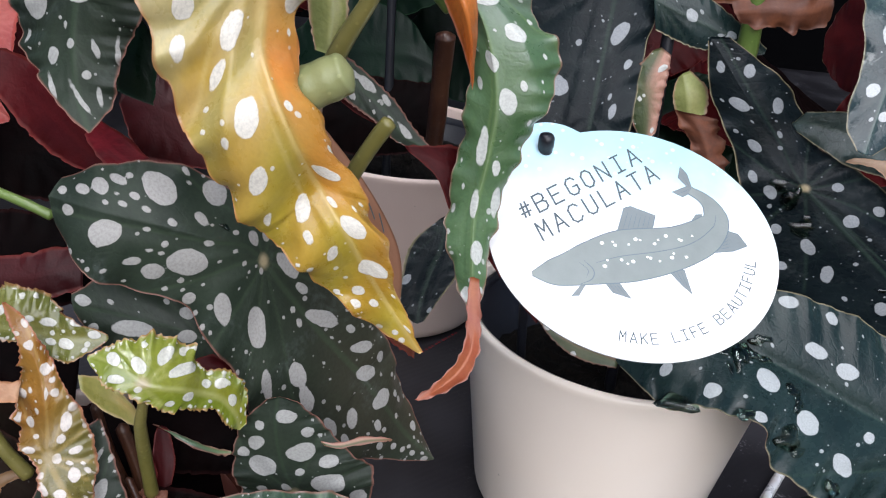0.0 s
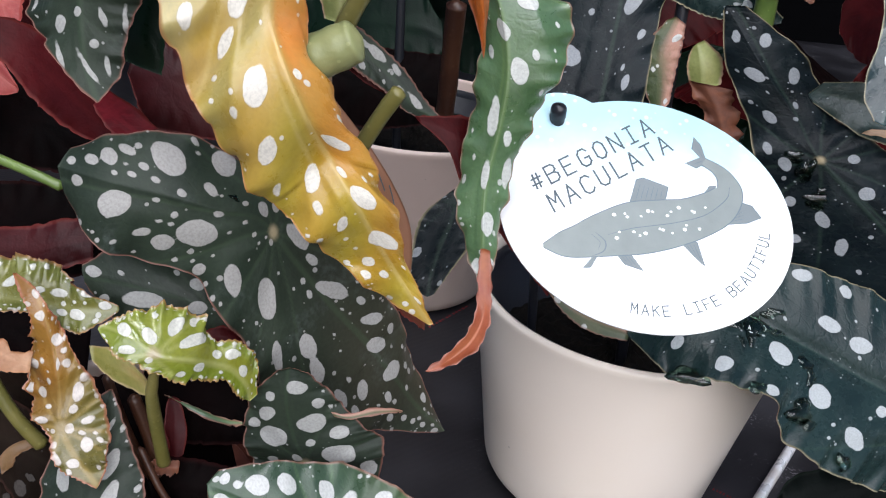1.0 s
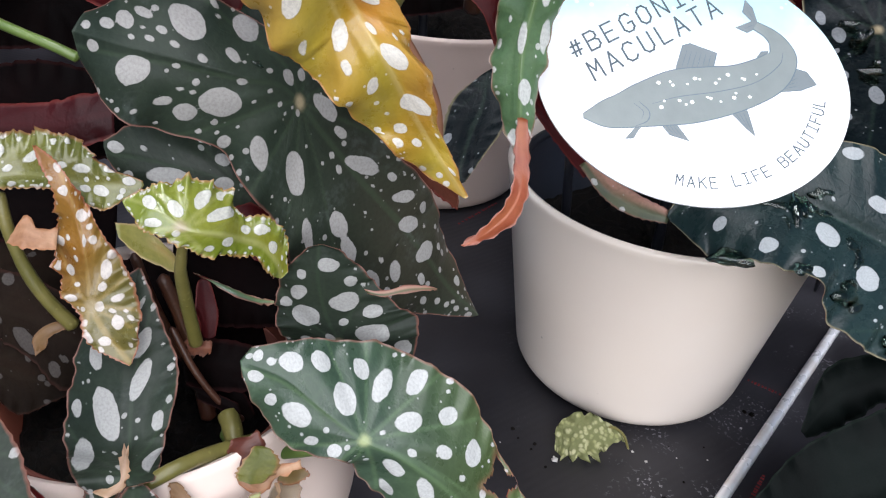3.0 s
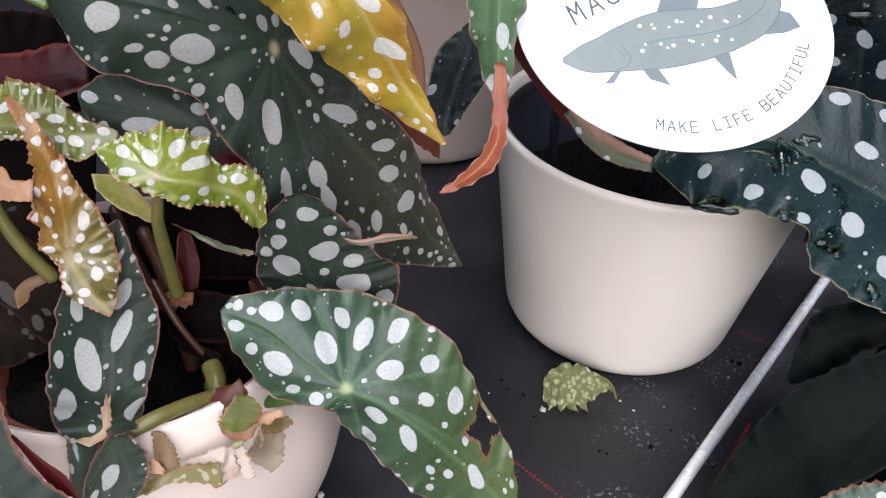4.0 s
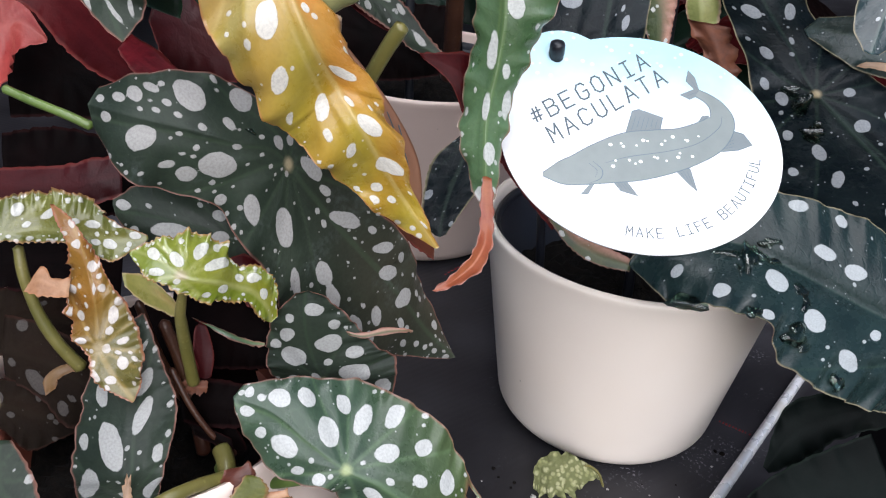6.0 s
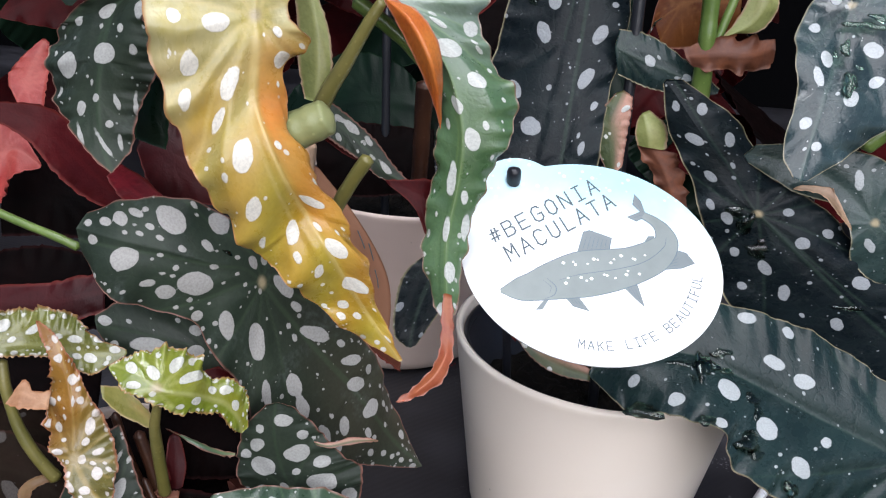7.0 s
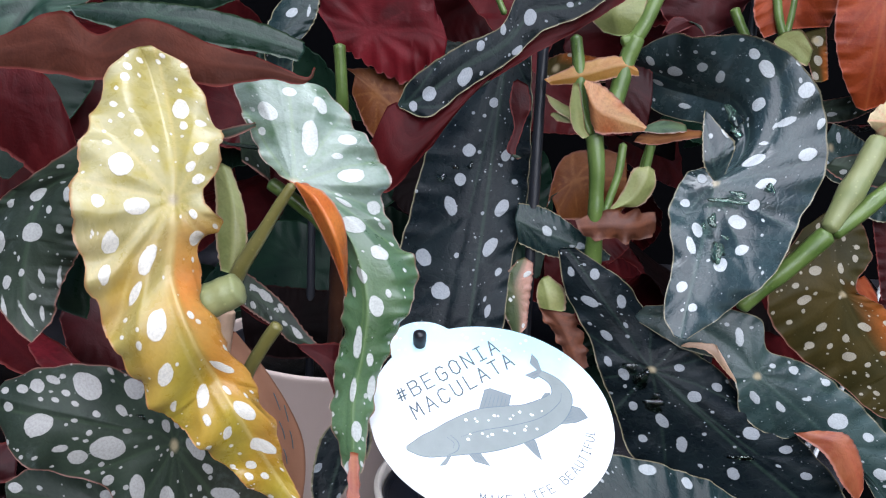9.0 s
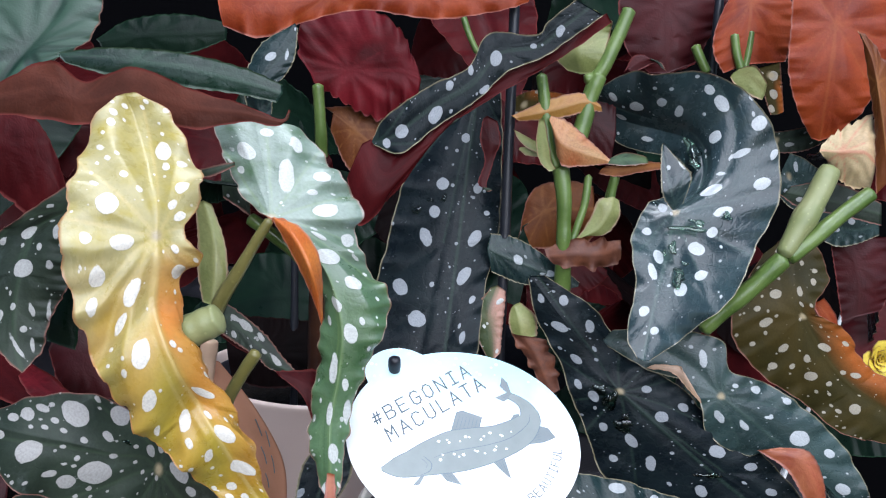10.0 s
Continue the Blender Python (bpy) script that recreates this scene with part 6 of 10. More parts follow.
leaf(mid, "leaf", "dark_worn", seed=4, node=0.36,
     left=[(-0.0764, 0.1658, 0.163), (-0.07, 0.1613, 0.1548), (-0.0617, 0.1629, 0.1499), (-0.0503, 0.1661, 0.1461), (-0.0439, 0.1652, 0.1363), (-0.0373, 0.168, 0.1247), (-0.0336, 0.1702, 0.1097), (-0.0241, 0.175, 0.098), (-0.0109, 0.1813, 0.0915), (0, 0.1875, 0.0871), (0.0126, 0.1954, 0.0814)],
     rib=[(-0.0773, 0.1658, 0.1695), (-0.066, 0.1636, 0.1683), (-0.0544, 0.1642, 0.166), (-0.0438, 0.1674, 0.1622), (-0.0354, 0.172, 0.1586), (-0.0279, 0.1747, 0.1471), (-0.019, 0.1776, 0.1337), (-0.0094, 0.1815, 0.1202), (-0.0013, 0.1864, 0.1065), (0.0049, 0.1913, 0.0946), (0.0146, 0.1956, 0.0821)],
     right=[(-0.0761, 0.1705, 0.1721), (-0.0672, 0.1718, 0.1754), (-0.0569, 0.1744, 0.1767), (-0.0454, 0.1775, 0.1727), (-0.034, 0.1779, 0.1657), (-0.0233, 0.1785, 0.1548), (-0.0118, 0.1827, 0.1397), (-0.0036, 0.1881, 0.1292), (0.0004, 0.1915, 0.1164), (0.0058, 0.1946, 0.1012), (0.0132, 0.1966, 0.0839)],
     spots=[(-0.0046, 0.0145, 3.6, 3.1, 1.3), (-0.0068, 0.0333, 4.3, 3.3, 1.4), (0.0086, 0.0244, 4.1, 3.5, 2.5), (0.0109, 0.0361, 3.2, 2.4, 3.0), (0.0055, 0.0115, 2.0, 2.0, 1.8), (-0.0112, 0.0274, 2.2, 2.2, 1.1), (-0.0157, 0.0455, 3.9, 2.3, 2.5), (-0.0125, 0.0570, 4.8, 3.3, 2.2), (0.0044, 0.0570, 3.9, 1.9, 1.4), (0.0028, 0.0731, 4.6, 2.1, 1.1), (-0.0117, 0.0772, 3.7, 2.4, 1.9), (-0.0145, 0.0843, 4.0, 2.1, 2.0), (-0.0196, 0.0703, 4.7, 1.8, 2.0), (0.0054, 0.0886, 3.7, 1.6, 0.9), (0.0017, 0.0957, 3.6, 2.2, 0.9), (0.0008, 0.1069, 2.5, 3.8, 2.2), (-0.0094, 0.1013, 3.3, 1.8, 2.1), (-0.0154, 0.0971, 3.6, 1.7, 1.8), (-0.0158, 0.0369, 1.8, 1.4, 2.9), (0.0040, 0.0333, 1.8, 1.1, 2.2)], ruffle=0.0008, teeth=0.0003, waves=7, label="broad dark green leaf with large silver spots", density=1.9)
leaf(leaf_a, "leaf_fold", "brown_plain", seed=5, node=0.35,
     left=[(-0.024, 0.1885, 0.1457), (-0.0193, 0.1883, 0.1389), (-0.0111, 0.1894, 0.1324), (-0.0018, 0.1911, 0.125), (0.0053, 0.1926, 0.1188)],
     rib=[(-0.0243, 0.1893, 0.1474), (-0.0188, 0.1891, 0.1407), (-0.01, 0.1901, 0.134), (-0.0008, 0.1923, 0.1274), (0.0054, 0.1936, 0.121)],
     right=[(-0.0251, 0.1906, 0.1485), (-0.0193, 0.1908, 0.1423), (-0.0103, 0.1917, 0.1354), (-0.0014, 0.1943, 0.1291), (0.005, 0.1955, 0.1227)], ruffle=0.0016, teeth=0.0012)
leaf(mid, "leaf", "dark", seed=6, node=0.1,
     left=[(-0.0549, 0.1732, 0.2385), (-0.074, 0.1747, 0.2239), (-0.0836, 0.1797, 0.2153), (-0.0849, 0.1763, 0.2083), (-0.0834, 0.1749, 0.1996), (-0.0777, 0.1689, 0.1941), (-0.0716, 0.1647, 0.1891), (-0.0668, 0.1637, 0.1854)],
     rib=[(-0.051, 0.1709, 0.2317), (-0.0657, 0.1756, 0.2245), (-0.0689, 0.173, 0.2174), (-0.0699, 0.171, 0.211), (-0.0707, 0.1696, 0.2039), (-0.0703, 0.1679, 0.1974), (-0.0692, 0.1664, 0.1912), (-0.0665, 0.1637, 0.1855)],
     right=[(-0.0478, 0.1689, 0.2254), (-0.0577, 0.1709, 0.2244), (-0.0579, 0.1695, 0.2169), (-0.0561, 0.1701, 0.2109), (-0.0599, 0.1714, 0.203), (-0.0621, 0.1697, 0.197), (-0.0629, 0.1681, 0.1907), (-0.0662, 0.1638, 0.1857)],
     spots=[(-0.0014, 0.0204, 1.8, 2.2, 0), (-0.0085, 0.0229, 1.1, 1.4, 0), (-0.0093, 0.0333, 2.7, 2.6, 0), (0.0006, 0.0308, 2.9, 2.6, -0.3), (0.0081, 0.0289, 1.1, 1.4, 0), (-0.0125, 0.0385, 0.6, 1.3, 0), (-0.0049, 0.0429, 1.3, 1.6, 0.2), (-0.0006, 0.0413, 0.9, 1, 0.2), (0.0043, 0.0417, 0.7, 2.2, -0.3), (0.0087, 0.0425, 0.5, 2.8, 0), (-0.0052, 0.0484, 0.6, 2.8, -0.3), (0.0003, 0.0526, 0.5, 3.5, -0.4), (0.0042, 0.0518, 0.6, 1.9, 0), (0.0071, 0.0177, 1.4, 4.1, -0.5), (-0.0137, 0.0247, 0.7, 0.7, 0), (-0.0137, 0.0308, 0.5, 0.6, 0)], ruffle=0.001, teeth=0.0004)
leaf_l = leaf(mid, "leaf", "dark", seed=7, node=0.05,
     left=[(-0.021, 0.1979, 0.1901), (-0.0147, 0.1968, 0.1863), (-0.0082, 0.1958, 0.1827), (-0.0057, 0.1955, 0.1801), (-0.001, 0.1954, 0.1781)],
     rib=[(-0.0201, 0.1992, 0.1947), (-0.0145, 0.1984, 0.1914), (-0.0079, 0.1968, 0.1863), (-0.0026, 0.1952, 0.181), (0.0018, 0.1952, 0.1789)],
     right=[(-0.0197, 0.2022, 0.1983), (-0.0135, 0.201, 0.1945), (-0.0062, 0.199, 0.189), (-0.0008, 0.1969, 0.1832), (0.0035, 0.1958, 0.1793)],
     spots=[(0.0019, 0.0079, 2.5, 1.3, 1.6), (0.0022, 0.0140, 1.7, 0.9, 1.7), (0.0009, 0.0219, 2.4, 0.9, 1.7), (-0.0003, 0.0170, 1.2, 0.6, 1.2), (0.0016, 0.0036, 1.2, 0.9, 1.6), (0.0009, 0.0125, 0.6, 0.4, 0.8)], ruffle=0.0006, teeth=0.0005)
leaf(leaf_l, "leaf_fold", "red_plain", seed=8, node=0.35,
     left=[(-0.0013, 0.1936, 0.1779), (0.0059, 0.1923, 0.1727), (0.0102, 0.1903, 0.1648), (0.0142, 0.1912, 0.1605)],
     rib=[(-0.0019, 0.1938, 0.1785), (0.0048, 0.1935, 0.1766), (0.0114, 0.1928, 0.1731), (0.0162, 0.193, 0.1676)],
     right=[(-0.0024, 0.1943, 0.1791), (0.0038, 0.1957, 0.1792), (0.0108, 0.1976, 0.179), (0.0169, 0.1988, 0.1752)], ruffle=0.0004)
leaf(leaf_l, "leaf_fold", "red_plain", seed=9, node=0.35,
     left=[(-0.0211, 0.1998, 0.1884), (-0.0157, 0.1985, 0.1851), (-0.0093, 0.198, 0.1825)],
     rib=[(-0.022, 0.2, 0.1889), (-0.0161, 0.1989, 0.1864), (-0.0091, 0.1983, 0.1834)],
     right=[(-0.0226, 0.2005, 0.1894), (-0.0164, 0.1996, 0.1872), (-0.0092, 0.1989, 0.1841)], ruffle=0.0)
leaf(mid, "leaf", "dark", seed=49, node=0.1,
     left=[(-0.0295, 0.1954, 0.2374), (-0.0241, 0.1951, 0.2389), (-0.0174, 0.1961, 0.2423)],
     rib=[(-0.0302, 0.1954, 0.2388), (-0.0245, 0.1951, 0.2402), (-0.0174, 0.1961, 0.243)],
     right=[(-0.0308, 0.1958, 0.2395), (-0.025, 0.1956, 0.2415), (-0.0176, 0.1963, 0.2436)], ruffle=0.0003)
leaf(mid, "leaf", "dark", seed=50, node=0.1,
     left=[(-0.0273, 0.2343, 0.228), (-0.0198, 0.2329, 0.2237), (-0.0173, 0.2324, 0.2219)],
     rib=[(-0.0281, 0.2341, 0.2339), (-0.0208, 0.2328, 0.2325), (-0.0178, 0.232, 0.2269)],
     right=[(-0.029, 0.2363, 0.2396), (-0.0222, 0.2358, 0.2401), (-0.0189, 0.2346, 0.2345)], ruffle=0.0003, density=0.3)
leaf(mid, "leaf", "bract_g", seed=82, node=0.35,
     left=[(-0.029, 0.1962, 0.2302), (-0.0275, 0.1944, 0.2202), (-0.0267, 0.1917, 0.2102), (-0.0245, 0.189, 0.2014)],
     rib=[(-0.0262, 0.195, 0.2314), (-0.0224, 0.1922, 0.2208), (-0.0212, 0.1891, 0.2102), (-0.0214, 0.1874, 0.2011)],
     right=[(-0.0238, 0.1957, 0.2302), (-0.0192, 0.1935, 0.2191), (-0.0176, 0.1907, 0.2092), (-0.0189, 0.1887, 0.2026)], ruffle=0.0004)
leaf(mid, "leaf", "plain", seed=83, node=0.35,
     left=[(-0.0001, 0.222, 0.2379), (-0.0136, 0.2219, 0.2351), (-0.0357, 0.2231, 0.2349)],
     rib=[(0.0008, 0.2211, 0.2364), (-0.0065, 0.2195, 0.2334), (-0.0286, 0.2212, 0.234)],
     right=[(0.0018, 0.221, 0.2348), (0.0003, 0.2201, 0.2314), (-0.0237, 0.222, 0.2335)], ruffle=0.0004)
leaf(mid, "leaf", "plain", seed=84, node=0.35,
     left=[(-0.066, 0.1949, 0.2036), (-0.07, 0.1925, 0.1942), (-0.0706, 0.1913, 0.1864)],
     rib=[(-0.0642, 0.194, 0.2023), (-0.0656, 0.1908, 0.1925), (-0.0663, 0.1898, 0.1855)],
     right=[(-0.0626, 0.1937, 0.2001), (-0.0612, 0.1911, 0.1912), (-0.0618, 0.1901, 0.1841)], ruffle=0.0004)
leaf(mid, "leaf", "blue_shaded", seed=86, node=0.1,
     left=[(0.0116, 0.2888, 0.1187), (0.0021, 0.2827, 0.1103), (-0.0004, 0.2742, 0.099), (0.0003, 0.2679, 0.0906), (0.0051, 0.2668, 0.086)],
     rib=[(0.0145, 0.2901, 0.1205), (0.0134, 0.282, 0.1097), (0.01, 0.2757, 0.1013), (0.0076, 0.2695, 0.093), (0.0072, 0.2665, 0.0856)],
     right=[(0.0169, 0.2909, 0.1217), (0.0221, 0.2847, 0.1135), (0.022, 0.2783, 0.105), (0.0147, 0.2707, 0.0948), (0.0096, 0.2672, 0.0866)], ruffle=0.0006, density=0.35)
# near-black sheets added for the shade behind, one over the rear pot's inside
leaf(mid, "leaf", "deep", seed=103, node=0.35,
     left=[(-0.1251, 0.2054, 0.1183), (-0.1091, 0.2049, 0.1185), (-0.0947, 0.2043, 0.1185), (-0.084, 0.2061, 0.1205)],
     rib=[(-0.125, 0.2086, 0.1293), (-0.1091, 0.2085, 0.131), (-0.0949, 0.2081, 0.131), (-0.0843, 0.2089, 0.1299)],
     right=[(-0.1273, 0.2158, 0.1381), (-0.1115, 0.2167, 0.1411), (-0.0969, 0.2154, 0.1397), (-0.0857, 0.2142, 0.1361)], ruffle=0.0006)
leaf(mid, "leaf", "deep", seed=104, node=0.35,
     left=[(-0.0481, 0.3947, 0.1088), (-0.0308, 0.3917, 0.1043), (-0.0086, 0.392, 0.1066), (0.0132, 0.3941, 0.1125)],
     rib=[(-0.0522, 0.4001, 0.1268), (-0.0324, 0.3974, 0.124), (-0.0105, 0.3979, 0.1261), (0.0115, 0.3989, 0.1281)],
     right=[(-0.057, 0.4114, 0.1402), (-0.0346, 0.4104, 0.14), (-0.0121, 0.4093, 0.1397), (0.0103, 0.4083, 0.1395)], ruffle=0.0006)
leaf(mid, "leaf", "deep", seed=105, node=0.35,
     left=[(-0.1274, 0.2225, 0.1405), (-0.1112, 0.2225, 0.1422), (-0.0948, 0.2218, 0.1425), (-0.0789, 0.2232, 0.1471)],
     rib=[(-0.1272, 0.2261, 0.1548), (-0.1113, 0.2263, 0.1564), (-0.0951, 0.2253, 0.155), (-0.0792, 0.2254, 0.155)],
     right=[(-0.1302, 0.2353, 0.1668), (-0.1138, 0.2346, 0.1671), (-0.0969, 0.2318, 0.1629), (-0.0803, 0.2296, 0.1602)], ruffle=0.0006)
tube(mid, "petiole", STEM_OLIVE, [(-0.0049, 0.1846, 0.2284), (-0.0085, 0.1848, 0.222), (-0.0132, 0.1858, 0.213), (-0.0181, 0.1868, 0.204), (-0.0221, 0.1877, 0.1948)], (0.0014, 0.0019, 0.0024))
tube(mid, "petiole", STEM_GREEN, [(-0.014, 0.2043, 0.2258), (-0.0075, 0.203, 0.2219), (0.0008, 0.2014, 0.2163), (0.0061, 0.2001, 0.2114)], 0.0021)
tube(mid, "stem", STEM_PALE, [(-0.025, 0.1621, 0.1984), (-0.021, 0.1621, 0.2005), (-0.0173, 0.1621, 0.2025), (-0.0138, 0.1621, 0.2044)], (0.0046, 0.0046, 0.0045))
tube(mid, "petiole", STEM_OLIVE, [(-0.0057, 0.1735, 0.1916), (-0.0097, 0.1748, 0.1846), (-0.0138, 0.1768, 0.176), (-0.0155, 0.1789, 0.1691)], 0.0019)
tube(mid, "petiole", STEM_RED, [(0.006, 0.2466, 0.1971), (0.006, 0.2494, 0.1834), (0.0061, 0.2522, 0.1692), (0.006, 0.2594, 0.1508)], 0.003)

# the begonia in the large pot
leaf_m = leaf(main, "leaf", "blue", seed=27, node=0.9,
     left=[(0.0712, 0.2204, 0.1043), (0.0825, 0.2062, 0.1008), (0.0941, 0.2046, 0.1025), (0.1096, 0.2019, 0.1004), (0.1163, 0.1952, 0.09), (0.1317, 0.1938, 0.0806), (0.1611, 0.2039, 0.0655), (0.1874, 0.2064, 0.0666)],
     rib=[(0.0697, 0.2213, 0.1058), (0.0876, 0.226, 0.1138), (0.1066, 0.2257, 0.1139), (0.1215, 0.2232, 0.1085), (0.137, 0.2214, 0.1023), (0.1547, 0.2189, 0.0951), (0.1805, 0.216, 0.0856), (0.1986, 0.2144, 0.0797)],
     right=[(0.07, 0.2222, 0.1073), (0.083, 0.234, 0.1189), (0.1024, 0.2375, 0.1289), (0.1176, 0.2363, 0.1294), (0.1346, 0.2362, 0.1259), (0.1539, 0.2344, 0.1198), (0.1823, 0.2275, 0.1039), (0.1998, 0.2182, 0.086)],
     spots=[(-0.0117, 0.0190, 2.4, 2.3, 1.9), (-0.0207, 0.0392, 3.1, 2.9, 1.4), (-0.0085, 0.0542, 4.6, 3.8, 2.3), (-0.0156, 0.0739, 5.1, 3.7, 2.2), (-0.0222, 0.0920, 4.7, 3.0, 2.0), (-0.0233, 0.0561, 2.4, 1.7, 2.2), (0.0229, 0.0619, 3.8, 1.8, 1.1), (0.0249, 0.0780, 2.4, 1.9, 1.0), (0.0111, 0.0708, 4.3, 2.4, 1.3), (0.0098, 0.0822, 4.7, 2.4, 1.2), (-0.0085, 0.0949, 2.0, 2.3, 0.9)], ruffle=0.0012, teeth=0.0005, waves=8, density=0.8, label="wet blue-green leaf over the pot")
leaf(leaf_m, "leaf_fold", "red_plain", seed=28, node=0.35,
     left=[(0.0235, 0.2438, 0.1327), (0.0265, 0.2411, 0.1285), (0.0344, 0.2359, 0.1205), (0.0441, 0.2293, 0.1121)],
     rib=[(0.0248, 0.2436, 0.1333), (0.0282, 0.2411, 0.1296), (0.0368, 0.236, 0.1218), (0.0459, 0.2299, 0.1143)],
     right=[(0.0268, 0.2445, 0.134), (0.0304, 0.2424, 0.1307), (0.0389, 0.2376, 0.1234), (0.0483, 0.2314, 0.1157)], ruffle=0.0004)
leaf(main, "leaf", "mottled", seed=29, node=0.5,
     left=[(0.0423, 0.2309, 0.1156), (0.0504, 0.2259, 0.1078), (0.0595, 0.2228, 0.104), (0.0702, 0.2209, 0.1032)],
     rib=[(0.0435, 0.2311, 0.1166), (0.0518, 0.2266, 0.1103), (0.0601, 0.2237, 0.1068), (0.0704, 0.2214, 0.1048)],
     right=[(0.0453, 0.2318, 0.1171), (0.0541, 0.2288, 0.1125), (0.0614, 0.2262, 0.1095), (0.0708, 0.2231, 0.1068)], ruffle=0.0008, teeth=0.0006)
leaf(main, "leaf", "blue_shaded", seed=30, node=0.36,
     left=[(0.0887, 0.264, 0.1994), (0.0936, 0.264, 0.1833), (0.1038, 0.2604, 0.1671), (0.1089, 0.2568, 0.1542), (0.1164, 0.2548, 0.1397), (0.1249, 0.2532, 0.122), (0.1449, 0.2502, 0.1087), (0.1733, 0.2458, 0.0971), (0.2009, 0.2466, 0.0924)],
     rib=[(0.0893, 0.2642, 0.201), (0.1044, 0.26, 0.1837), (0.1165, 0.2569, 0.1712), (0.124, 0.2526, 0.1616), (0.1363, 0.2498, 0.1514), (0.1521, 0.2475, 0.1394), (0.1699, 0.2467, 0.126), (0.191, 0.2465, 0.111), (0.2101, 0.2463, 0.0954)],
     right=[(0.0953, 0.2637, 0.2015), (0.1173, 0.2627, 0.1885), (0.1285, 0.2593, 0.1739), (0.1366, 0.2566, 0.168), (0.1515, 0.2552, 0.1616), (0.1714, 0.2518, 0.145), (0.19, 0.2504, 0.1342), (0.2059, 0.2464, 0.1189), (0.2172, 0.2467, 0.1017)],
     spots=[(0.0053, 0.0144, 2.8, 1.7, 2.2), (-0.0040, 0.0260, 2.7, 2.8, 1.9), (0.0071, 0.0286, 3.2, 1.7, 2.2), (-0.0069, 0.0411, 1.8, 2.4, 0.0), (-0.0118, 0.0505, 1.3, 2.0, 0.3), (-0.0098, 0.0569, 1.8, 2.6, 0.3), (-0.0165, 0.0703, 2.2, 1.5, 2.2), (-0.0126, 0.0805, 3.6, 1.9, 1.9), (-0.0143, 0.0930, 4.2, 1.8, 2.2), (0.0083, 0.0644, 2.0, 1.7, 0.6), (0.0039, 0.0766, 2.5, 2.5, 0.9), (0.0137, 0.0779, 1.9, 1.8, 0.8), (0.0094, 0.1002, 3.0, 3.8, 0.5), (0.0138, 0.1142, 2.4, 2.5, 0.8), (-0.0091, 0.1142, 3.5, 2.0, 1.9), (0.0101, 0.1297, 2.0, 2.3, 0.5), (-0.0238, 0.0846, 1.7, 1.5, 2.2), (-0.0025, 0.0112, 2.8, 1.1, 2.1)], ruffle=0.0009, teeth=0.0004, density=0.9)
leaf(main, "leaf", "blue_shaded", seed=31, node=0.02,
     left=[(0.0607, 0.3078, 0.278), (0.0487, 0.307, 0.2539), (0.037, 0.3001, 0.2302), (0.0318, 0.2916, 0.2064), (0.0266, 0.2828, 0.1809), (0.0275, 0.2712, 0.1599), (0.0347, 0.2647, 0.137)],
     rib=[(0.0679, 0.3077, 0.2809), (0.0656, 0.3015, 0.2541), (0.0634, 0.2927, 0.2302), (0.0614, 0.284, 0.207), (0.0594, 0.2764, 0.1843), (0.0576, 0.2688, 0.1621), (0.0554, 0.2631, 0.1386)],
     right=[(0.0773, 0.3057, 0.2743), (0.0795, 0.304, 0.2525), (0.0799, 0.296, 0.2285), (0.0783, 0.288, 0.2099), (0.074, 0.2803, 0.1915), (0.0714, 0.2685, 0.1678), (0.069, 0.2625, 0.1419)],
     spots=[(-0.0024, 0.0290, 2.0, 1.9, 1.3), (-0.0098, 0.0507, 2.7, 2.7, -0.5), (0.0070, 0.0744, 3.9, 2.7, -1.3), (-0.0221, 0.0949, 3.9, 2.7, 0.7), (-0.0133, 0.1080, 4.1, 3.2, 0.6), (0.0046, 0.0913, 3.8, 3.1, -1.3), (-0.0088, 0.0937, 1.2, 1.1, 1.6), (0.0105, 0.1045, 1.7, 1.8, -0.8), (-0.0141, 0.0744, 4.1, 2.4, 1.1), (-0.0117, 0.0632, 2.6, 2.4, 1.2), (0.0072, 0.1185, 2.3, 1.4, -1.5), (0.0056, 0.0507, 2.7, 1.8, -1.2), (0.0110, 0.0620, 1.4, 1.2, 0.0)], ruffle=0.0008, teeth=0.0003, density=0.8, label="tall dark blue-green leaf")
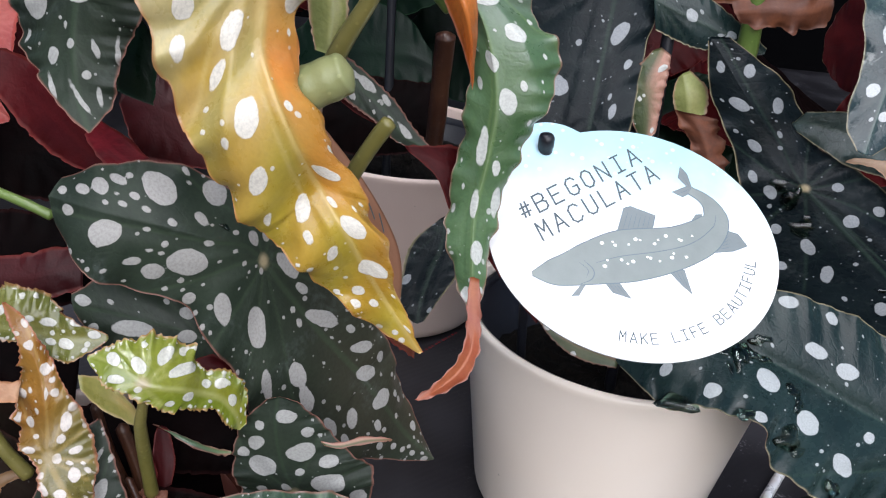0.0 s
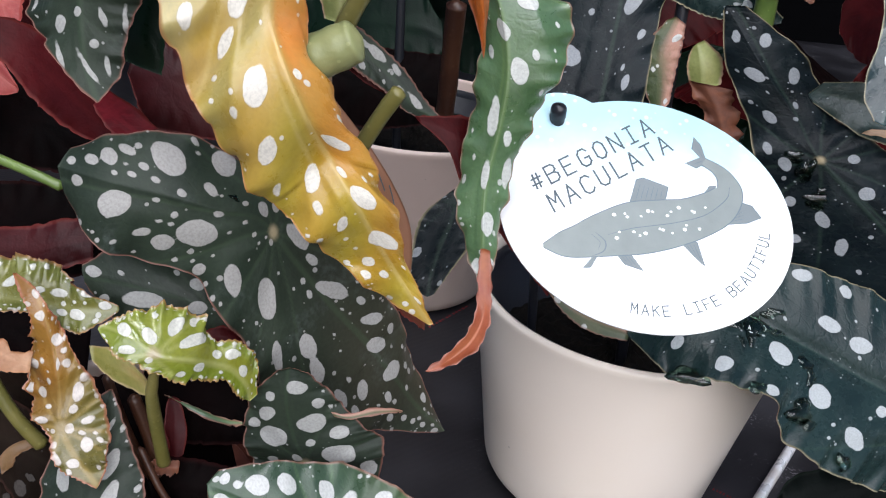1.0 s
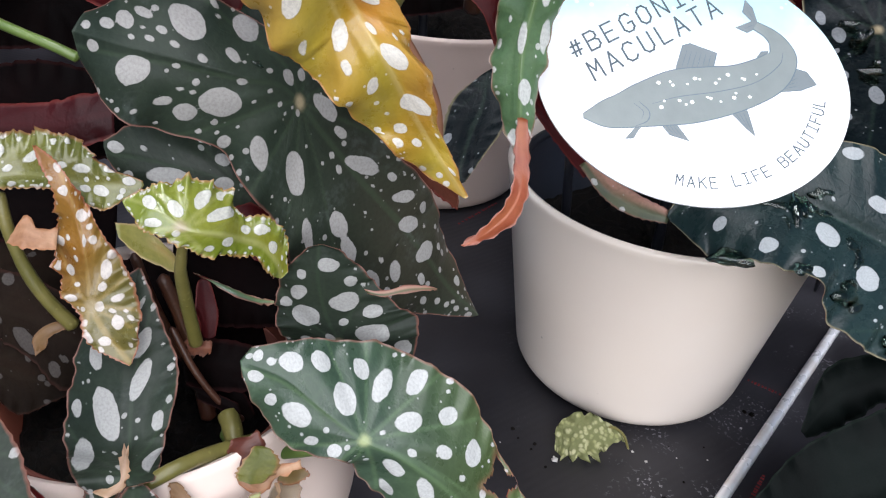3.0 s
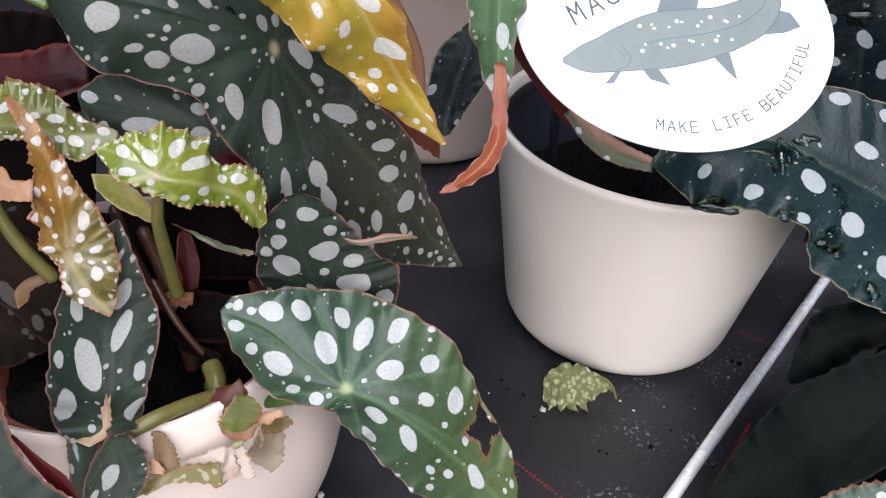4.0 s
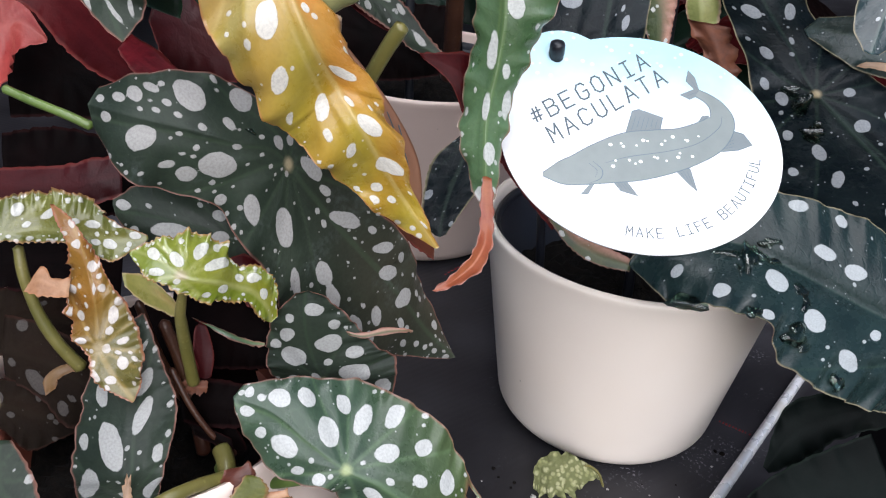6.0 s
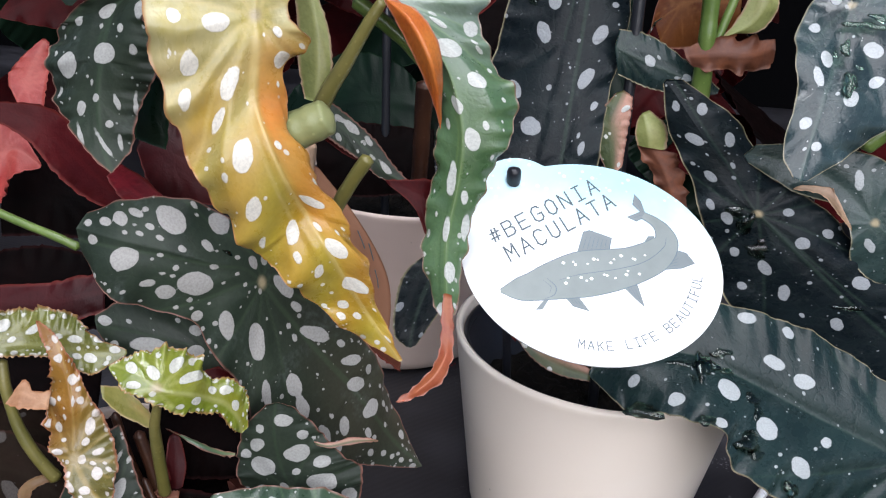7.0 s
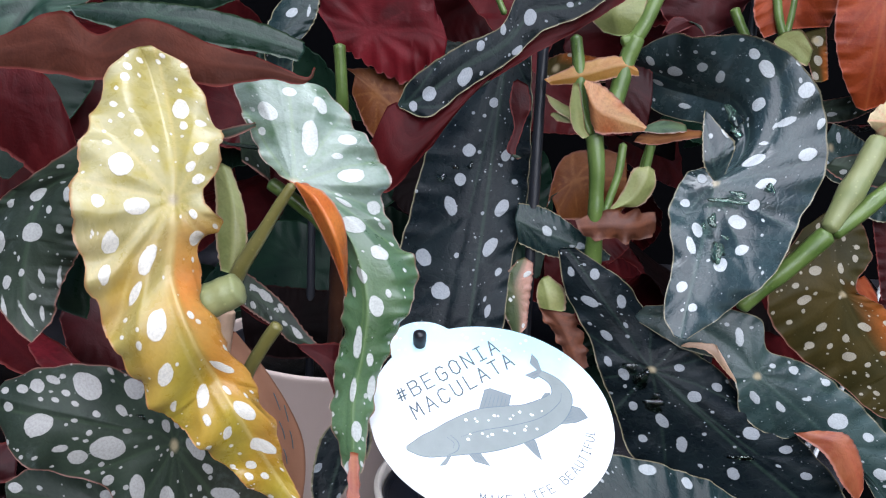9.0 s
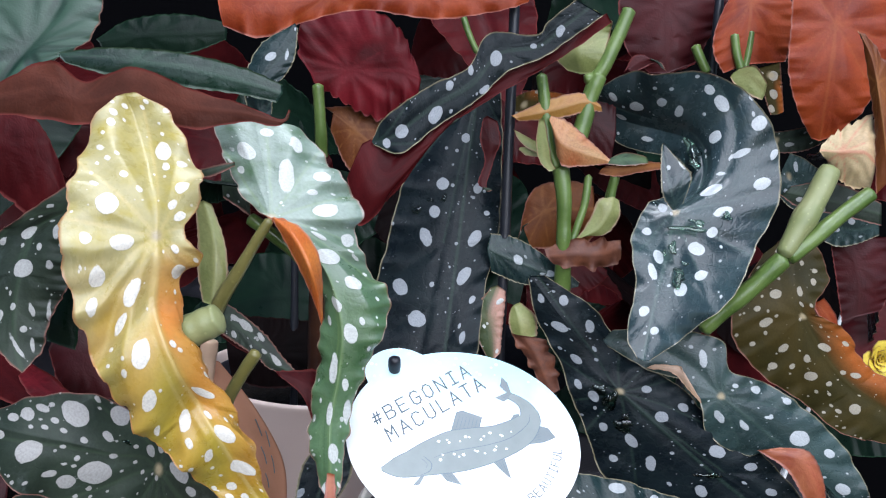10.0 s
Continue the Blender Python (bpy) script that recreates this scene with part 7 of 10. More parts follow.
leaf_p = leaf(main, "leaf", "silver_bright", seed=32, node=0.58,
     left=[(0.1217, 0.2996, 0.2649), (0.1308, 0.2978, 0.2548), (0.142, 0.29, 0.2523), (0.1489, 0.2775, 0.2516), (0.1497, 0.2652, 0.2451), (0.1423, 0.254, 0.2369), (0.1331, 0.2571, 0.2348), (0.1224, 0.2436, 0.2213), (0.1225, 0.2329, 0.2062), (0.1176, 0.2219, 0.1901), (0.1201, 0.2162, 0.183)],
     rib=[(0.1195, 0.2962, 0.2688), (0.1321, 0.2944, 0.2647), (0.1448, 0.2879, 0.2621), (0.1522, 0.2757, 0.2592), (0.1549, 0.2656, 0.2514), (0.1516, 0.259, 0.2403), (0.1402, 0.249, 0.2316), (0.1364, 0.2419, 0.2179), (0.13, 0.2297, 0.2054), (0.1254, 0.2211, 0.1929), (0.1225, 0.2156, 0.1822)],
     right=[(0.1141, 0.2859, 0.2774), (0.1249, 0.2797, 0.2841), (0.1383, 0.2698, 0.2849), (0.1547, 0.2632, 0.2854), (0.1708, 0.259, 0.2761), (0.1812, 0.2561, 0.2589), (0.1812, 0.2512, 0.2357), (0.172, 0.2463, 0.2196), (0.162, 0.2354, 0.2041), (0.1403, 0.2241, 0.1899), (0.1252, 0.2163, 0.1821)],
     spots=[(0.012, 0.0067, 1.8, 2.4, 1.2), (0.0106, 0.0171, 3.2, 2.4, 1.2), (0.016, 0.0271, 1.9, 2.1, 1.4), (0.0119, 0.0346, 1.9, 3, 1.4), (0.023, 0.043, 1.5, 2, 0.8), (0.0203, 0.0484, 2.4, 2.9, 0.7), (0.0296, 0.0545, 1, 0.8, 0.5), (0.0278, 0.0606, 3.6, 1.7, 0.3), (0.0093, 0.0535, 2.9, 2.1, 0.6), (0.0185, 0.0648, 5.3, 1.1, 0.2), (0.0328, 0.0705, 1.7, 1.3, 0), (0.0102, 0.0681, 2.8, 0.6, 0.4), (0.0089, 0.0758, 4.7, 3.3, 0.3), (0.0305, 0.0785, 3.7, 2, 0.2), (-0.0049, 0.0234, 2.5, 1.1, 1.5), (0.0016, 0.01, 2.3, 1.4, 1.7), (0.0191, 0.0876, 3.7, 2, -0.2), (0.0167, 0.0957, 2.3, 2.1, 0), (0.0113, 0.1028, 4, 2.4, 0.6), (-0.0056, 0.0876, 2, 2.1, -0.3), (-0.0091, 0.0985, 2, 1.4, -0.4), (-0.003, 0.1073, 2.1, 3.1, -0.4), (-0.0037, 0.1148, 1.5, 3.6, -0.5), (0.0157, 0.1148, 2.9, 2.2, -0.3), (0.0086, 0.1217, 2.7, 2.8, 0), (-0.0032, 0.1307, 1.9, 1.9, 0.3), (0.002, 0.1383, 1.7, 1.5, -0.3)], ruffle=0.0009, teeth=0.0004, density=0.9, label="curled silvery blue-green leaf with water drops")
leaf(leaf_p, "leaf", "silver_bright", seed=33, node=0.9,
     left=[(0.1298, 0.2432, 0.2574), (0.1296, 0.2406, 0.2482), (0.1306, 0.238, 0.2388), (0.1356, 0.2399, 0.2334)],
     rib=[(0.1303, 0.243, 0.2578), (0.1321, 0.2395, 0.2472), (0.1336, 0.2373, 0.2405), (0.1366, 0.2394, 0.2337)],
     right=[(0.1317, 0.2425, 0.2563), (0.1369, 0.2397, 0.2508), (0.1406, 0.238, 0.2466), (0.1387, 0.2382, 0.2363)],
     spots=[(0.0062, 0.0116, 3.1, 0.9, 1.1), (0.0004, 0.0096, 1.1, 0.8, 1.2)], ruffle=0.0003, density=0.8)
leaf_v = leaf(main, "leaf", "silver", seed=34, node=0.38,
     left=[(0.1222, 0.258, 0.1751), (0.1394, 0.2542, 0.167), (0.1521, 0.2515, 0.1643), (0.1593, 0.2476, 0.1563), (0.1639, 0.2492, 0.144), (0.1789, 0.2485, 0.1355), (0.1956, 0.2465, 0.1388), (0.2101, 0.2467, 0.1288), (0.227, 0.2446, 0.1069)],
     rib=[(0.1202, 0.2586, 0.1775), (0.1412, 0.2553, 0.1752), (0.1547, 0.2522, 0.1698), (0.166, 0.2477, 0.1608), (0.1752, 0.2458, 0.1542), (0.1879, 0.2453, 0.1454), (0.2037, 0.2449, 0.133), (0.2186, 0.2447, 0.1215), (0.234, 0.2437, 0.1052)],
     right=[(0.124, 0.259, 0.1818), (0.1452, 0.2564, 0.1841), (0.1669, 0.253, 0.1813), (0.1701, 0.2489, 0.1705), (0.1876, 0.2505, 0.1649), (0.2057, 0.2492, 0.1543), (0.2219, 0.2486, 0.1407), (0.2315, 0.2443, 0.1259), (0.2389, 0.2439, 0.109)],
     spots=[(0.0061, 0.0373, 4.0, 1.5, 2.3), (0.0114, 0.0613, 2.0, 1.5, 0.6), (0.0166, 0.0707, 1.5, 1.5, 0.4), (-0.0070, 0.0597, 3.2, 1.4, 1.9), (-0.0032, 0.0686, 2.6, 1.2, 1.8), (0.0058, 0.0717, 1.5, 0.8, 0.8), (0.0083, 0.0862, 3.7, 4.1, 0.8), (0.0127, 0.0985, 2.0, 2.5, 0.3), (0.0047, 0.1160, 2.6, 3.3, 0.3), (-0.0078, 0.0506, 2.4, 0.4, 1.9)], ruffle=0.0008, teeth=0.0004, density=0.8)
leaf(leaf_v, "leaf_fold", "salmon_plain", seed=35, node=0.35,
     left=[(0.1823, 0.2419, 0.1402), (0.1933, 0.2378, 0.1341), (0.2019, 0.2362, 0.1228), (0.21, 0.2373, 0.1151)],
     rib=[(0.1863, 0.2407, 0.1413), (0.1969, 0.2372, 0.1393), (0.2048, 0.2358, 0.1284), (0.2104, 0.2371, 0.1177)],
     right=[(0.1916, 0.2413, 0.142), (0.2018, 0.2383, 0.1418), (0.2085, 0.237, 0.1313), (0.2119, 0.238, 0.1204)], ruffle=0.0003, label="orange-red folded edge")
leaf(leaf_v, "leaf_fold", "dried", seed=36, node=0.35,
     left=[(0.1369, 0.2506, 0.169), (0.1466, 0.2486, 0.1682), (0.1533, 0.246, 0.162), (0.1589, 0.2457, 0.157)],
     rib=[(0.1378, 0.2504, 0.17), (0.1475, 0.2484, 0.1695), (0.1523, 0.2458, 0.166), (0.1582, 0.2455, 0.1587)],
     right=[(0.1397, 0.2507, 0.1707), (0.1487, 0.2489, 0.1711), (0.1502, 0.2476, 0.1699), (0.1564, 0.2466, 0.1612)], ruffle=0.0003)
leaf(main, "leaf", "blue", seed=51, node=0.05,
     left=[(0.0762, 0.2812, 0.1983), (0.0883, 0.2795, 0.1945), (0.0978, 0.2786, 0.194), (0.1074, 0.2776, 0.1935)],
     rib=[(0.0735, 0.2814, 0.2082), (0.0899, 0.2788, 0.2025), (0.1033, 0.2777, 0.1986), (0.1126, 0.2767, 0.195)],
     right=[(0.0747, 0.284, 0.2144), (0.0872, 0.2826, 0.2127), (0.1032, 0.2797, 0.2036), (0.1133, 0.2776, 0.1968)],
     spots=[(0.0011, 0.0143, 1.9, 2.5, 2.3), (0.0002, 0.0291, 1.9, 1.5, 1.2)], ruffle=0.0005)
leaf(main, "leaf", "mottled", seed=52, node=0.5,
     left=[(0.0758, 0.2782, 0.1921), (0.0709, 0.2772, 0.1835), (0.0709, 0.2755, 0.173), (0.0757, 0.2736, 0.164)],
     rib=[(0.0785, 0.2775, 0.1936), (0.0762, 0.2755, 0.183), (0.0768, 0.274, 0.1737), (0.0781, 0.2725, 0.162)],
     right=[(0.0822, 0.2775, 0.1914), (0.0822, 0.2764, 0.1844), (0.0817, 0.2747, 0.1738), (0.0815, 0.2734, 0.1656)], ruffle=0.0008, teeth=0.0006)
leaf(main, "leaf", "dry", seed=53, node=0.35,
     left=[(0.0846, 0.2686, 0.1756), (0.0897, 0.2669, 0.168), (0.0948, 0.2652, 0.1603), (0.0999, 0.2635, 0.1526)],
     rib=[(0.0899, 0.2652, 0.1757), (0.095, 0.2638, 0.168), (0.0983, 0.2629, 0.1612), (0.102, 0.2619, 0.1526)],
     right=[(0.0975, 0.2672, 0.1743), (0.1012, 0.2662, 0.17), (0.104, 0.2647, 0.1621), (0.1061, 0.2632, 0.1543)], ruffle=0.0032, teeth=0.0003, waves=2.6)
leaf(main, "leaf", "dry", seed=54, node=0.35,
     left=[(0.0998, 0.27, 0.2052), (0.1074, 0.2673, 0.2052), (0.1182, 0.2664, 0.2051), (0.1268, 0.2683, 0.209)],
     rib=[(0.0965, 0.2691, 0.2082), (0.1065, 0.2659, 0.2105), (0.1167, 0.2649, 0.2113), (0.1264, 0.2673, 0.2138)],
     right=[(0.0955, 0.2714, 0.2112), (0.1056, 0.2692, 0.2157), (0.117, 0.2683, 0.2166), (0.1263, 0.2696, 0.217)], ruffle=0.0042, teeth=0.0003, waves=2.3)
leaf(main, "leaf", "rust", seed=55, node=0.35,
     left=[(0.096, 0.3011, 0.2063), (0.1073, 0.3002, 0.2071), (0.1184, 0.2996, 0.2092), (0.1232, 0.2998, 0.2133)],
     rib=[(0.0915, 0.3024, 0.216), (0.1031, 0.3006, 0.2245), (0.1142, 0.2995, 0.2254), (0.1224, 0.2996, 0.2259)],
     right=[(0.0896, 0.302, 0.2083), (0.0945, 0.3053, 0.231), (0.1092, 0.3049, 0.2371), (0.1218, 0.3036, 0.2356)], ruffle=0.0004)
leaf(main, "leaf", "yellow_plain", seed=56, node=0.35,
     left=[(0.0812, 0.2759, 0.2617), (0.0963, 0.2749, 0.2639), (0.1088, 0.2754, 0.2675), (0.1147, 0.2749, 0.268)],
     rib=[(0.0796, 0.2753, 0.2627), (0.0946, 0.2737, 0.2672), (0.107, 0.2744, 0.2715), (0.114, 0.2746, 0.2697)],
     right=[(0.0781, 0.2765, 0.2637), (0.0935, 0.2764, 0.2716), (0.1061, 0.2768, 0.2748), (0.1136, 0.2755, 0.2708)], ruffle=0.0006)
leaf(main, "leaf", "bract", seed=57, node=0.35,
     left=[(0.0943, 0.2714, 0.2605), (0.0981, 0.2678, 0.2463), (0.1066, 0.267, 0.246), (0.1169, 0.2673, 0.2476)],
     rib=[(0.0925, 0.271, 0.2632), (0.0963, 0.2656, 0.2552), (0.1057, 0.2656, 0.2514), (0.1174, 0.267, 0.2486)],
     right=[(0.0933, 0.2722, 0.2648), (0.1, 0.2704, 0.2631), (0.1094, 0.2684, 0.256), (0.1179, 0.2675, 0.2493)], ruffle=0.0004)
leaf(main, "leaf", "rust", seed=135, node=0.2,
     left=[(0.1154, 0.2734, 0.243), (0.1228, 0.2711, 0.2426), (0.1308, 0.2686, 0.245), (0.1386, 0.2658, 0.2471)],
     rib=[(0.1162, 0.2732, 0.2449), (0.1236, 0.271, 0.2452), (0.131, 0.2686, 0.2472), (0.1389, 0.2658, 0.2487)],
     right=[(0.1178, 0.2728, 0.2464), (0.1244, 0.2708, 0.2475), (0.1313, 0.2686, 0.2495), (0.1388, 0.2659, 0.2497)], ruffle=0.0008)
leaf(main, "leaf", "dark_g", seed=134, node=0.2,
     left=[(0.1171, 0.271, 0.2473), (0.1238, 0.2689, 0.2471), (0.1288, 0.2673, 0.248), (0.133, 0.2658, 0.2489)],
     rib=[(0.1178, 0.2708, 0.2487), (0.1235, 0.2691, 0.2497), (0.1286, 0.2674, 0.2502), (0.1328, 0.2659, 0.2502)],
     right=[(0.1193, 0.2704, 0.2502), (0.1237, 0.2691, 0.2524), (0.1284, 0.2676, 0.2524), (0.1323, 0.2662, 0.2514)], density=0.4)
leaf(main, "leaf", "olive", seed=133, node=0.2,
     left=[(0.0831, 0.304, 0.2628), (0.0905, 0.3026, 0.2639), (0.0999, 0.3006, 0.2637), (0.1089, 0.2984, 0.2649)],
     rib=[(0.0822, 0.3041, 0.267), (0.0899, 0.3026, 0.2695), (0.0992, 0.3006, 0.2702), (0.1096, 0.2981, 0.2692)],
     right=[(0.0831, 0.3038, 0.2718), (0.0898, 0.3024, 0.2751), (0.0986, 0.3006, 0.2753), (0.1091, 0.2981, 0.2738)],
     spots=[(0.0048, 0.0115, 1.5, 0.9, 1.5), (-0.0033, 0.0118, 1.7, 1.2, 1.6), (-0.0033, 0.0018, 1.2, 1.4, 1.8)])
leaf(main, "stipule", "bract_g", seed=132, node=0.3,
     left=[(0.0878, 0.2684, 0.263), (0.0877, 0.2684, 0.2533), (0.0898, 0.2677, 0.2464), (0.0935, 0.2667, 0.243)],
     rib=[(0.0888, 0.2682, 0.2635), (0.0902, 0.2678, 0.2536), (0.0919, 0.2672, 0.2466), (0.0948, 0.2664, 0.2433)],
     right=[(0.0899, 0.268, 0.2632), (0.0925, 0.2673, 0.2538), (0.094, 0.2668, 0.2474), (0.0959, 0.2662, 0.2443)], ruffle=0.0003)
leaf(main, "stipule", "bract_g", seed=131, node=0.1,
     left=[(0.0828, 0.2795, 0.2501), (0.0865, 0.2787, 0.2481), (0.0913, 0.2776, 0.2477)],
     rib=[(0.0831, 0.2794, 0.251), (0.0867, 0.2787, 0.2504), (0.0916, 0.2777, 0.2495)],
     right=[(0.0839, 0.2793, 0.2515), (0.0874, 0.2786, 0.2518), (0.0914, 0.2777, 0.2513)], ruffle=0.0002)
leaf(main, "stipule", "bract_g", seed=130, node=0.1,
     left=[(0.0796, 0.2782, 0.2583), (0.0839, 0.2773, 0.2525), (0.0917, 0.2756, 0.2487)],
     rib=[(0.0799, 0.2781, 0.2581), (0.0855, 0.277, 0.254), (0.092, 0.2756, 0.2505)],
     right=[(0.0805, 0.278, 0.258), (0.0867, 0.2768, 0.2554), (0.092, 0.2756, 0.2527)], ruffle=0.0002)
leaf(main, "leaf", "bract_g", seed=58, node=0.35,
     left=[(0.1005, 0.2828, 0.2835), (0.0947, 0.2843, 0.2896), (0.0946, 0.284, 0.2983), (0.1024, 0.2832, 0.308)],
     rib=[(0.1062, 0.2811, 0.2825), (0.1032, 0.2785, 0.2904), (0.1052, 0.2813, 0.2994), (0.1095, 0.2843, 0.3087)],
     right=[(0.1124, 0.2799, 0.2834), (0.1146, 0.279, 0.291), (0.1167, 0.2825, 0.2995), (0.1165, 0.2801, 0.3042)], ruffle=0.0003)
leaf(main, "leaf", "bract_g", seed=59, node=0.35,
     left=[(0.1101, 0.2691, 0.2177), (0.1196, 0.2685, 0.2191), (0.1247, 0.2692, 0.2262), (0.1246, 0.2714, 0.2329)],
     rib=[(0.1076, 0.2681, 0.216), (0.1158, 0.2673, 0.2213), (0.1201, 0.2677, 0.2296), (0.1216, 0.2707, 0.2344)],
     right=[(0.1068, 0.2689, 0.2147), (0.112, 0.2698, 0.223), (0.1156, 0.271, 0.2324), (0.1197, 0.2719, 0.2337)], ruffle=0.0003)
leaf(main, "leaf", "bract_g", seed=60, node=0.35,
     left=[(0.084, 0.2704, 0.1859), (0.0832, 0.2695, 0.1801), (0.0854, 0.2684, 0.1745)],
     rib=[(0.0849, 0.2696, 0.1874), (0.0873, 0.2667, 0.1811), (0.089, 0.2658, 0.1742)],
     right=[(0.0873, 0.2705, 0.1885), (0.0941, 0.269, 0.1832), (0.0951, 0.2676, 0.1753)], ruffle=0.0005)
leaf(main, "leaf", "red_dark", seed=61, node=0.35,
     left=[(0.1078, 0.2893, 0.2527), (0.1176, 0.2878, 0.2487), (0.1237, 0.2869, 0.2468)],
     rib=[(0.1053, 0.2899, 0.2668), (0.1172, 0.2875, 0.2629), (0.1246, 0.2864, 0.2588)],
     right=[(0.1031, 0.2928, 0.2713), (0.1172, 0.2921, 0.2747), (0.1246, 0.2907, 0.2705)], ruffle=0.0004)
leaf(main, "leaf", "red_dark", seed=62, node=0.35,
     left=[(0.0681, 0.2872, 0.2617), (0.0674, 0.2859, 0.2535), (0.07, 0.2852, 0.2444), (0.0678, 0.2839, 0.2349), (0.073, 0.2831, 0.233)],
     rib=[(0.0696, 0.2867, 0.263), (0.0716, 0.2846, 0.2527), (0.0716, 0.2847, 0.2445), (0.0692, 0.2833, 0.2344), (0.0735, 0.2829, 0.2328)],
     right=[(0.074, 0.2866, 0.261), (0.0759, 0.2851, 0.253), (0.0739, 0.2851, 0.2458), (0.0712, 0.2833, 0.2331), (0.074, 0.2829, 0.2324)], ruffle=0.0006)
leaf(main, "leaf", "lime_d", seed=71, node=0.8,
     left=[(0.1062, 0.1439, 0.0458), (0.1198, 0.1374, 0.041), (0.1325, 0.1375, 0.0448), (0.1462, 0.1394, 0.0511)],
     rib=[(0.1045, 0.1427, 0.0448), (0.1171, 0.1402, 0.047), (0.1279, 0.141, 0.052), (0.142, 0.1422, 0.0567)],
     right=[(0.1033, 0.142, 0.0431), (0.1158, 0.1457, 0.0518), (0.1253, 0.1466, 0.0566), (0.1394, 0.1457, 0.0591)], ruffle=0.001, teeth=0.0012)
tube(main, "stem", STEM_GREEN, [(0.0893, 0.2794, 0.2814), (0.0917, 0.277, 0.2681), (0.0938, 0.2756, 0.2547), (0.0982, 0.2744, 0.2436)], (0.0022, 0.0027, 0.003))
tube(main, "stem", STEM_GREEN, [(0.0997, 0.2745, 0.2448), (0.1018, 0.2723, 0.2325), (0.1027, 0.2714, 0.2211), (0.1033, 0.2708, 0.2118), (0.1051, 0.2726, 0.1926)], (0.0034, 0.003, 0.0034))
tube(main, "petiole", STEM_GREEN, [(0.1239, 0.283, 0.3102), (0.1191, 0.2803, 0.2973), (0.1131, 0.2786, 0.2833), (0.1074, 0.2795, 0.2795)], 0.0028)
tube(main, "petiole", STEM_GREEN, [(0.1131, 0.2786, 0.2833), (0.1101, 0.2783, 0.274), (0.1078, 0.2767, 0.2625), (0.1046, 0.2751, 0.2509)], 0.0034)
tube(main, "petiole", STEM_GREEN, [(0.1222, 0.2737, 0.2462), (0.1221, 0.2733, 0.2390), (0.1211, 0.2730, 0.2311), (0.1188, 0.2728, 0.2225)], 0.0016)
tube(main, "petiole", STEM_GREEN, [(0.1118, 0.275, 0.2422), (0.1109, 0.2732, 0.2307), (0.1085, 0.2719, 0.2214), (0.1066, 0.2709, 0.2144)], 0.0016)
tube(main, "petiole", STEM_GREEN, [(0.1243, 0.2791, 0.2427), (0.1225, 0.2779, 0.2344), (0.1218, 0.2766, 0.2263)], 0.002)
tube(main, "petiole", STEM_GREEN, [(0.1863, 0.249, 0.2172), (0.1748, 0.2499, 0.2039), (0.1652, 0.2512, 0.1939), (0.1575, 0.2524, 0.1851)], 0.0036)
tube(main, "stem", STEM_PALE, [(0.2049, 0.2583, 0.2532), (0.1971, 0.2536, 0.2385), (0.1901, 0.2503, 0.2273), (0.1847, 0.2481, 0.2173)], (0.004, 0.005, 0.0032))
tube(main, "petiole", STEM_GREEN, [(0.2218, 0.2554, 0.2445), (0.209, 0.2529, 0.2349), (0.1953, 0.2502, 0.2232), (0.1868, 0.2489, 0.2166)], 0.0032)

# the begonias behind
leaf(back_plant, "leaf", "olive", seed=37, node=0.3,
     left=[(0.1949, 0.2851, 0.2125), (0.1853, 0.2811, 0.1952), (0.1815, 0.2767, 0.1786), (0.1978, 0.2784, 0.1606), (0.2186, 0.2777, 0.1488), (0.2362, 0.2731, 0.137), (0.2664, 0.2736, 0.1314)],
     rib=[(0.2042, 0.2856, 0.2205), (0.2067, 0.2806, 0.2041), (0.2093, 0.2766, 0.1934), (0.2181, 0.2754, 0.1783), (0.233, 0.2744, 0.1615), (0.2528, 0.2737, 0.1497), (0.2759, 0.2741, 0.1401)],
     right=[(0.2143, 0.2853, 0.2242), (0.223, 0.2794, 0.2053), (0.2167, 0.2755, 0.1908), (0.234, 0.2787, 0.1821), (0.2453, 0.2783, 0.1673), (0.2601, 0.2748, 0.1601), (0.2783, 0.2756, 0.1502)],
     spots=[(-0.0082, 0.0222, 2.6, 1.7, 0.3), (-0.0158, 0.0306, 3.2, 1.5, 0.0), (-0.0132, 0.0427, 2.4, 1.5, 0.0), (-0.0208, 0.0467, 2.0, 1.5, 0.3), (-0.0096, 0.0599, 2.7, 2.1, 0.7), (0.0023, 0.0519, 2.8, 2.0, 0.9), (-0.0068, 0.0519, 1.4, 1.8, 0.4), (-0.0077, 0.0852, 2.1, 3.4, 0.6), (0.0056, 0.0714, 2.6, 1.7, 1.1), (-0.0178, 0.0249, 1.4, 0.9, 0.2), (-0.0245, 0.0355, 1.5, 0.9, 0.0), (0.0103, 0.0151, 1.4, 0.8, 0.0)], ruffle=0.0008, teeth=0.0004, label="olive brown leaf with pale spots")
leaf(back_plant, "leaf", "orange_red", seed=138, node=0.2,
     left=[(0.2275, 0.2963, 0.1891), (0.2305, 0.2932, 0.1828), (0.2342, 0.2897, 0.1777)],
     rib=[(0.2294, 0.2956, 0.1909), (0.2328, 0.2923, 0.1852), (0.2356, 0.2893, 0.1797)],
     right=[(0.2313, 0.2948, 0.1928), (0.235, 0.2915, 0.1876), (0.2367, 0.2889, 0.1812)], ruffle=0.0003)
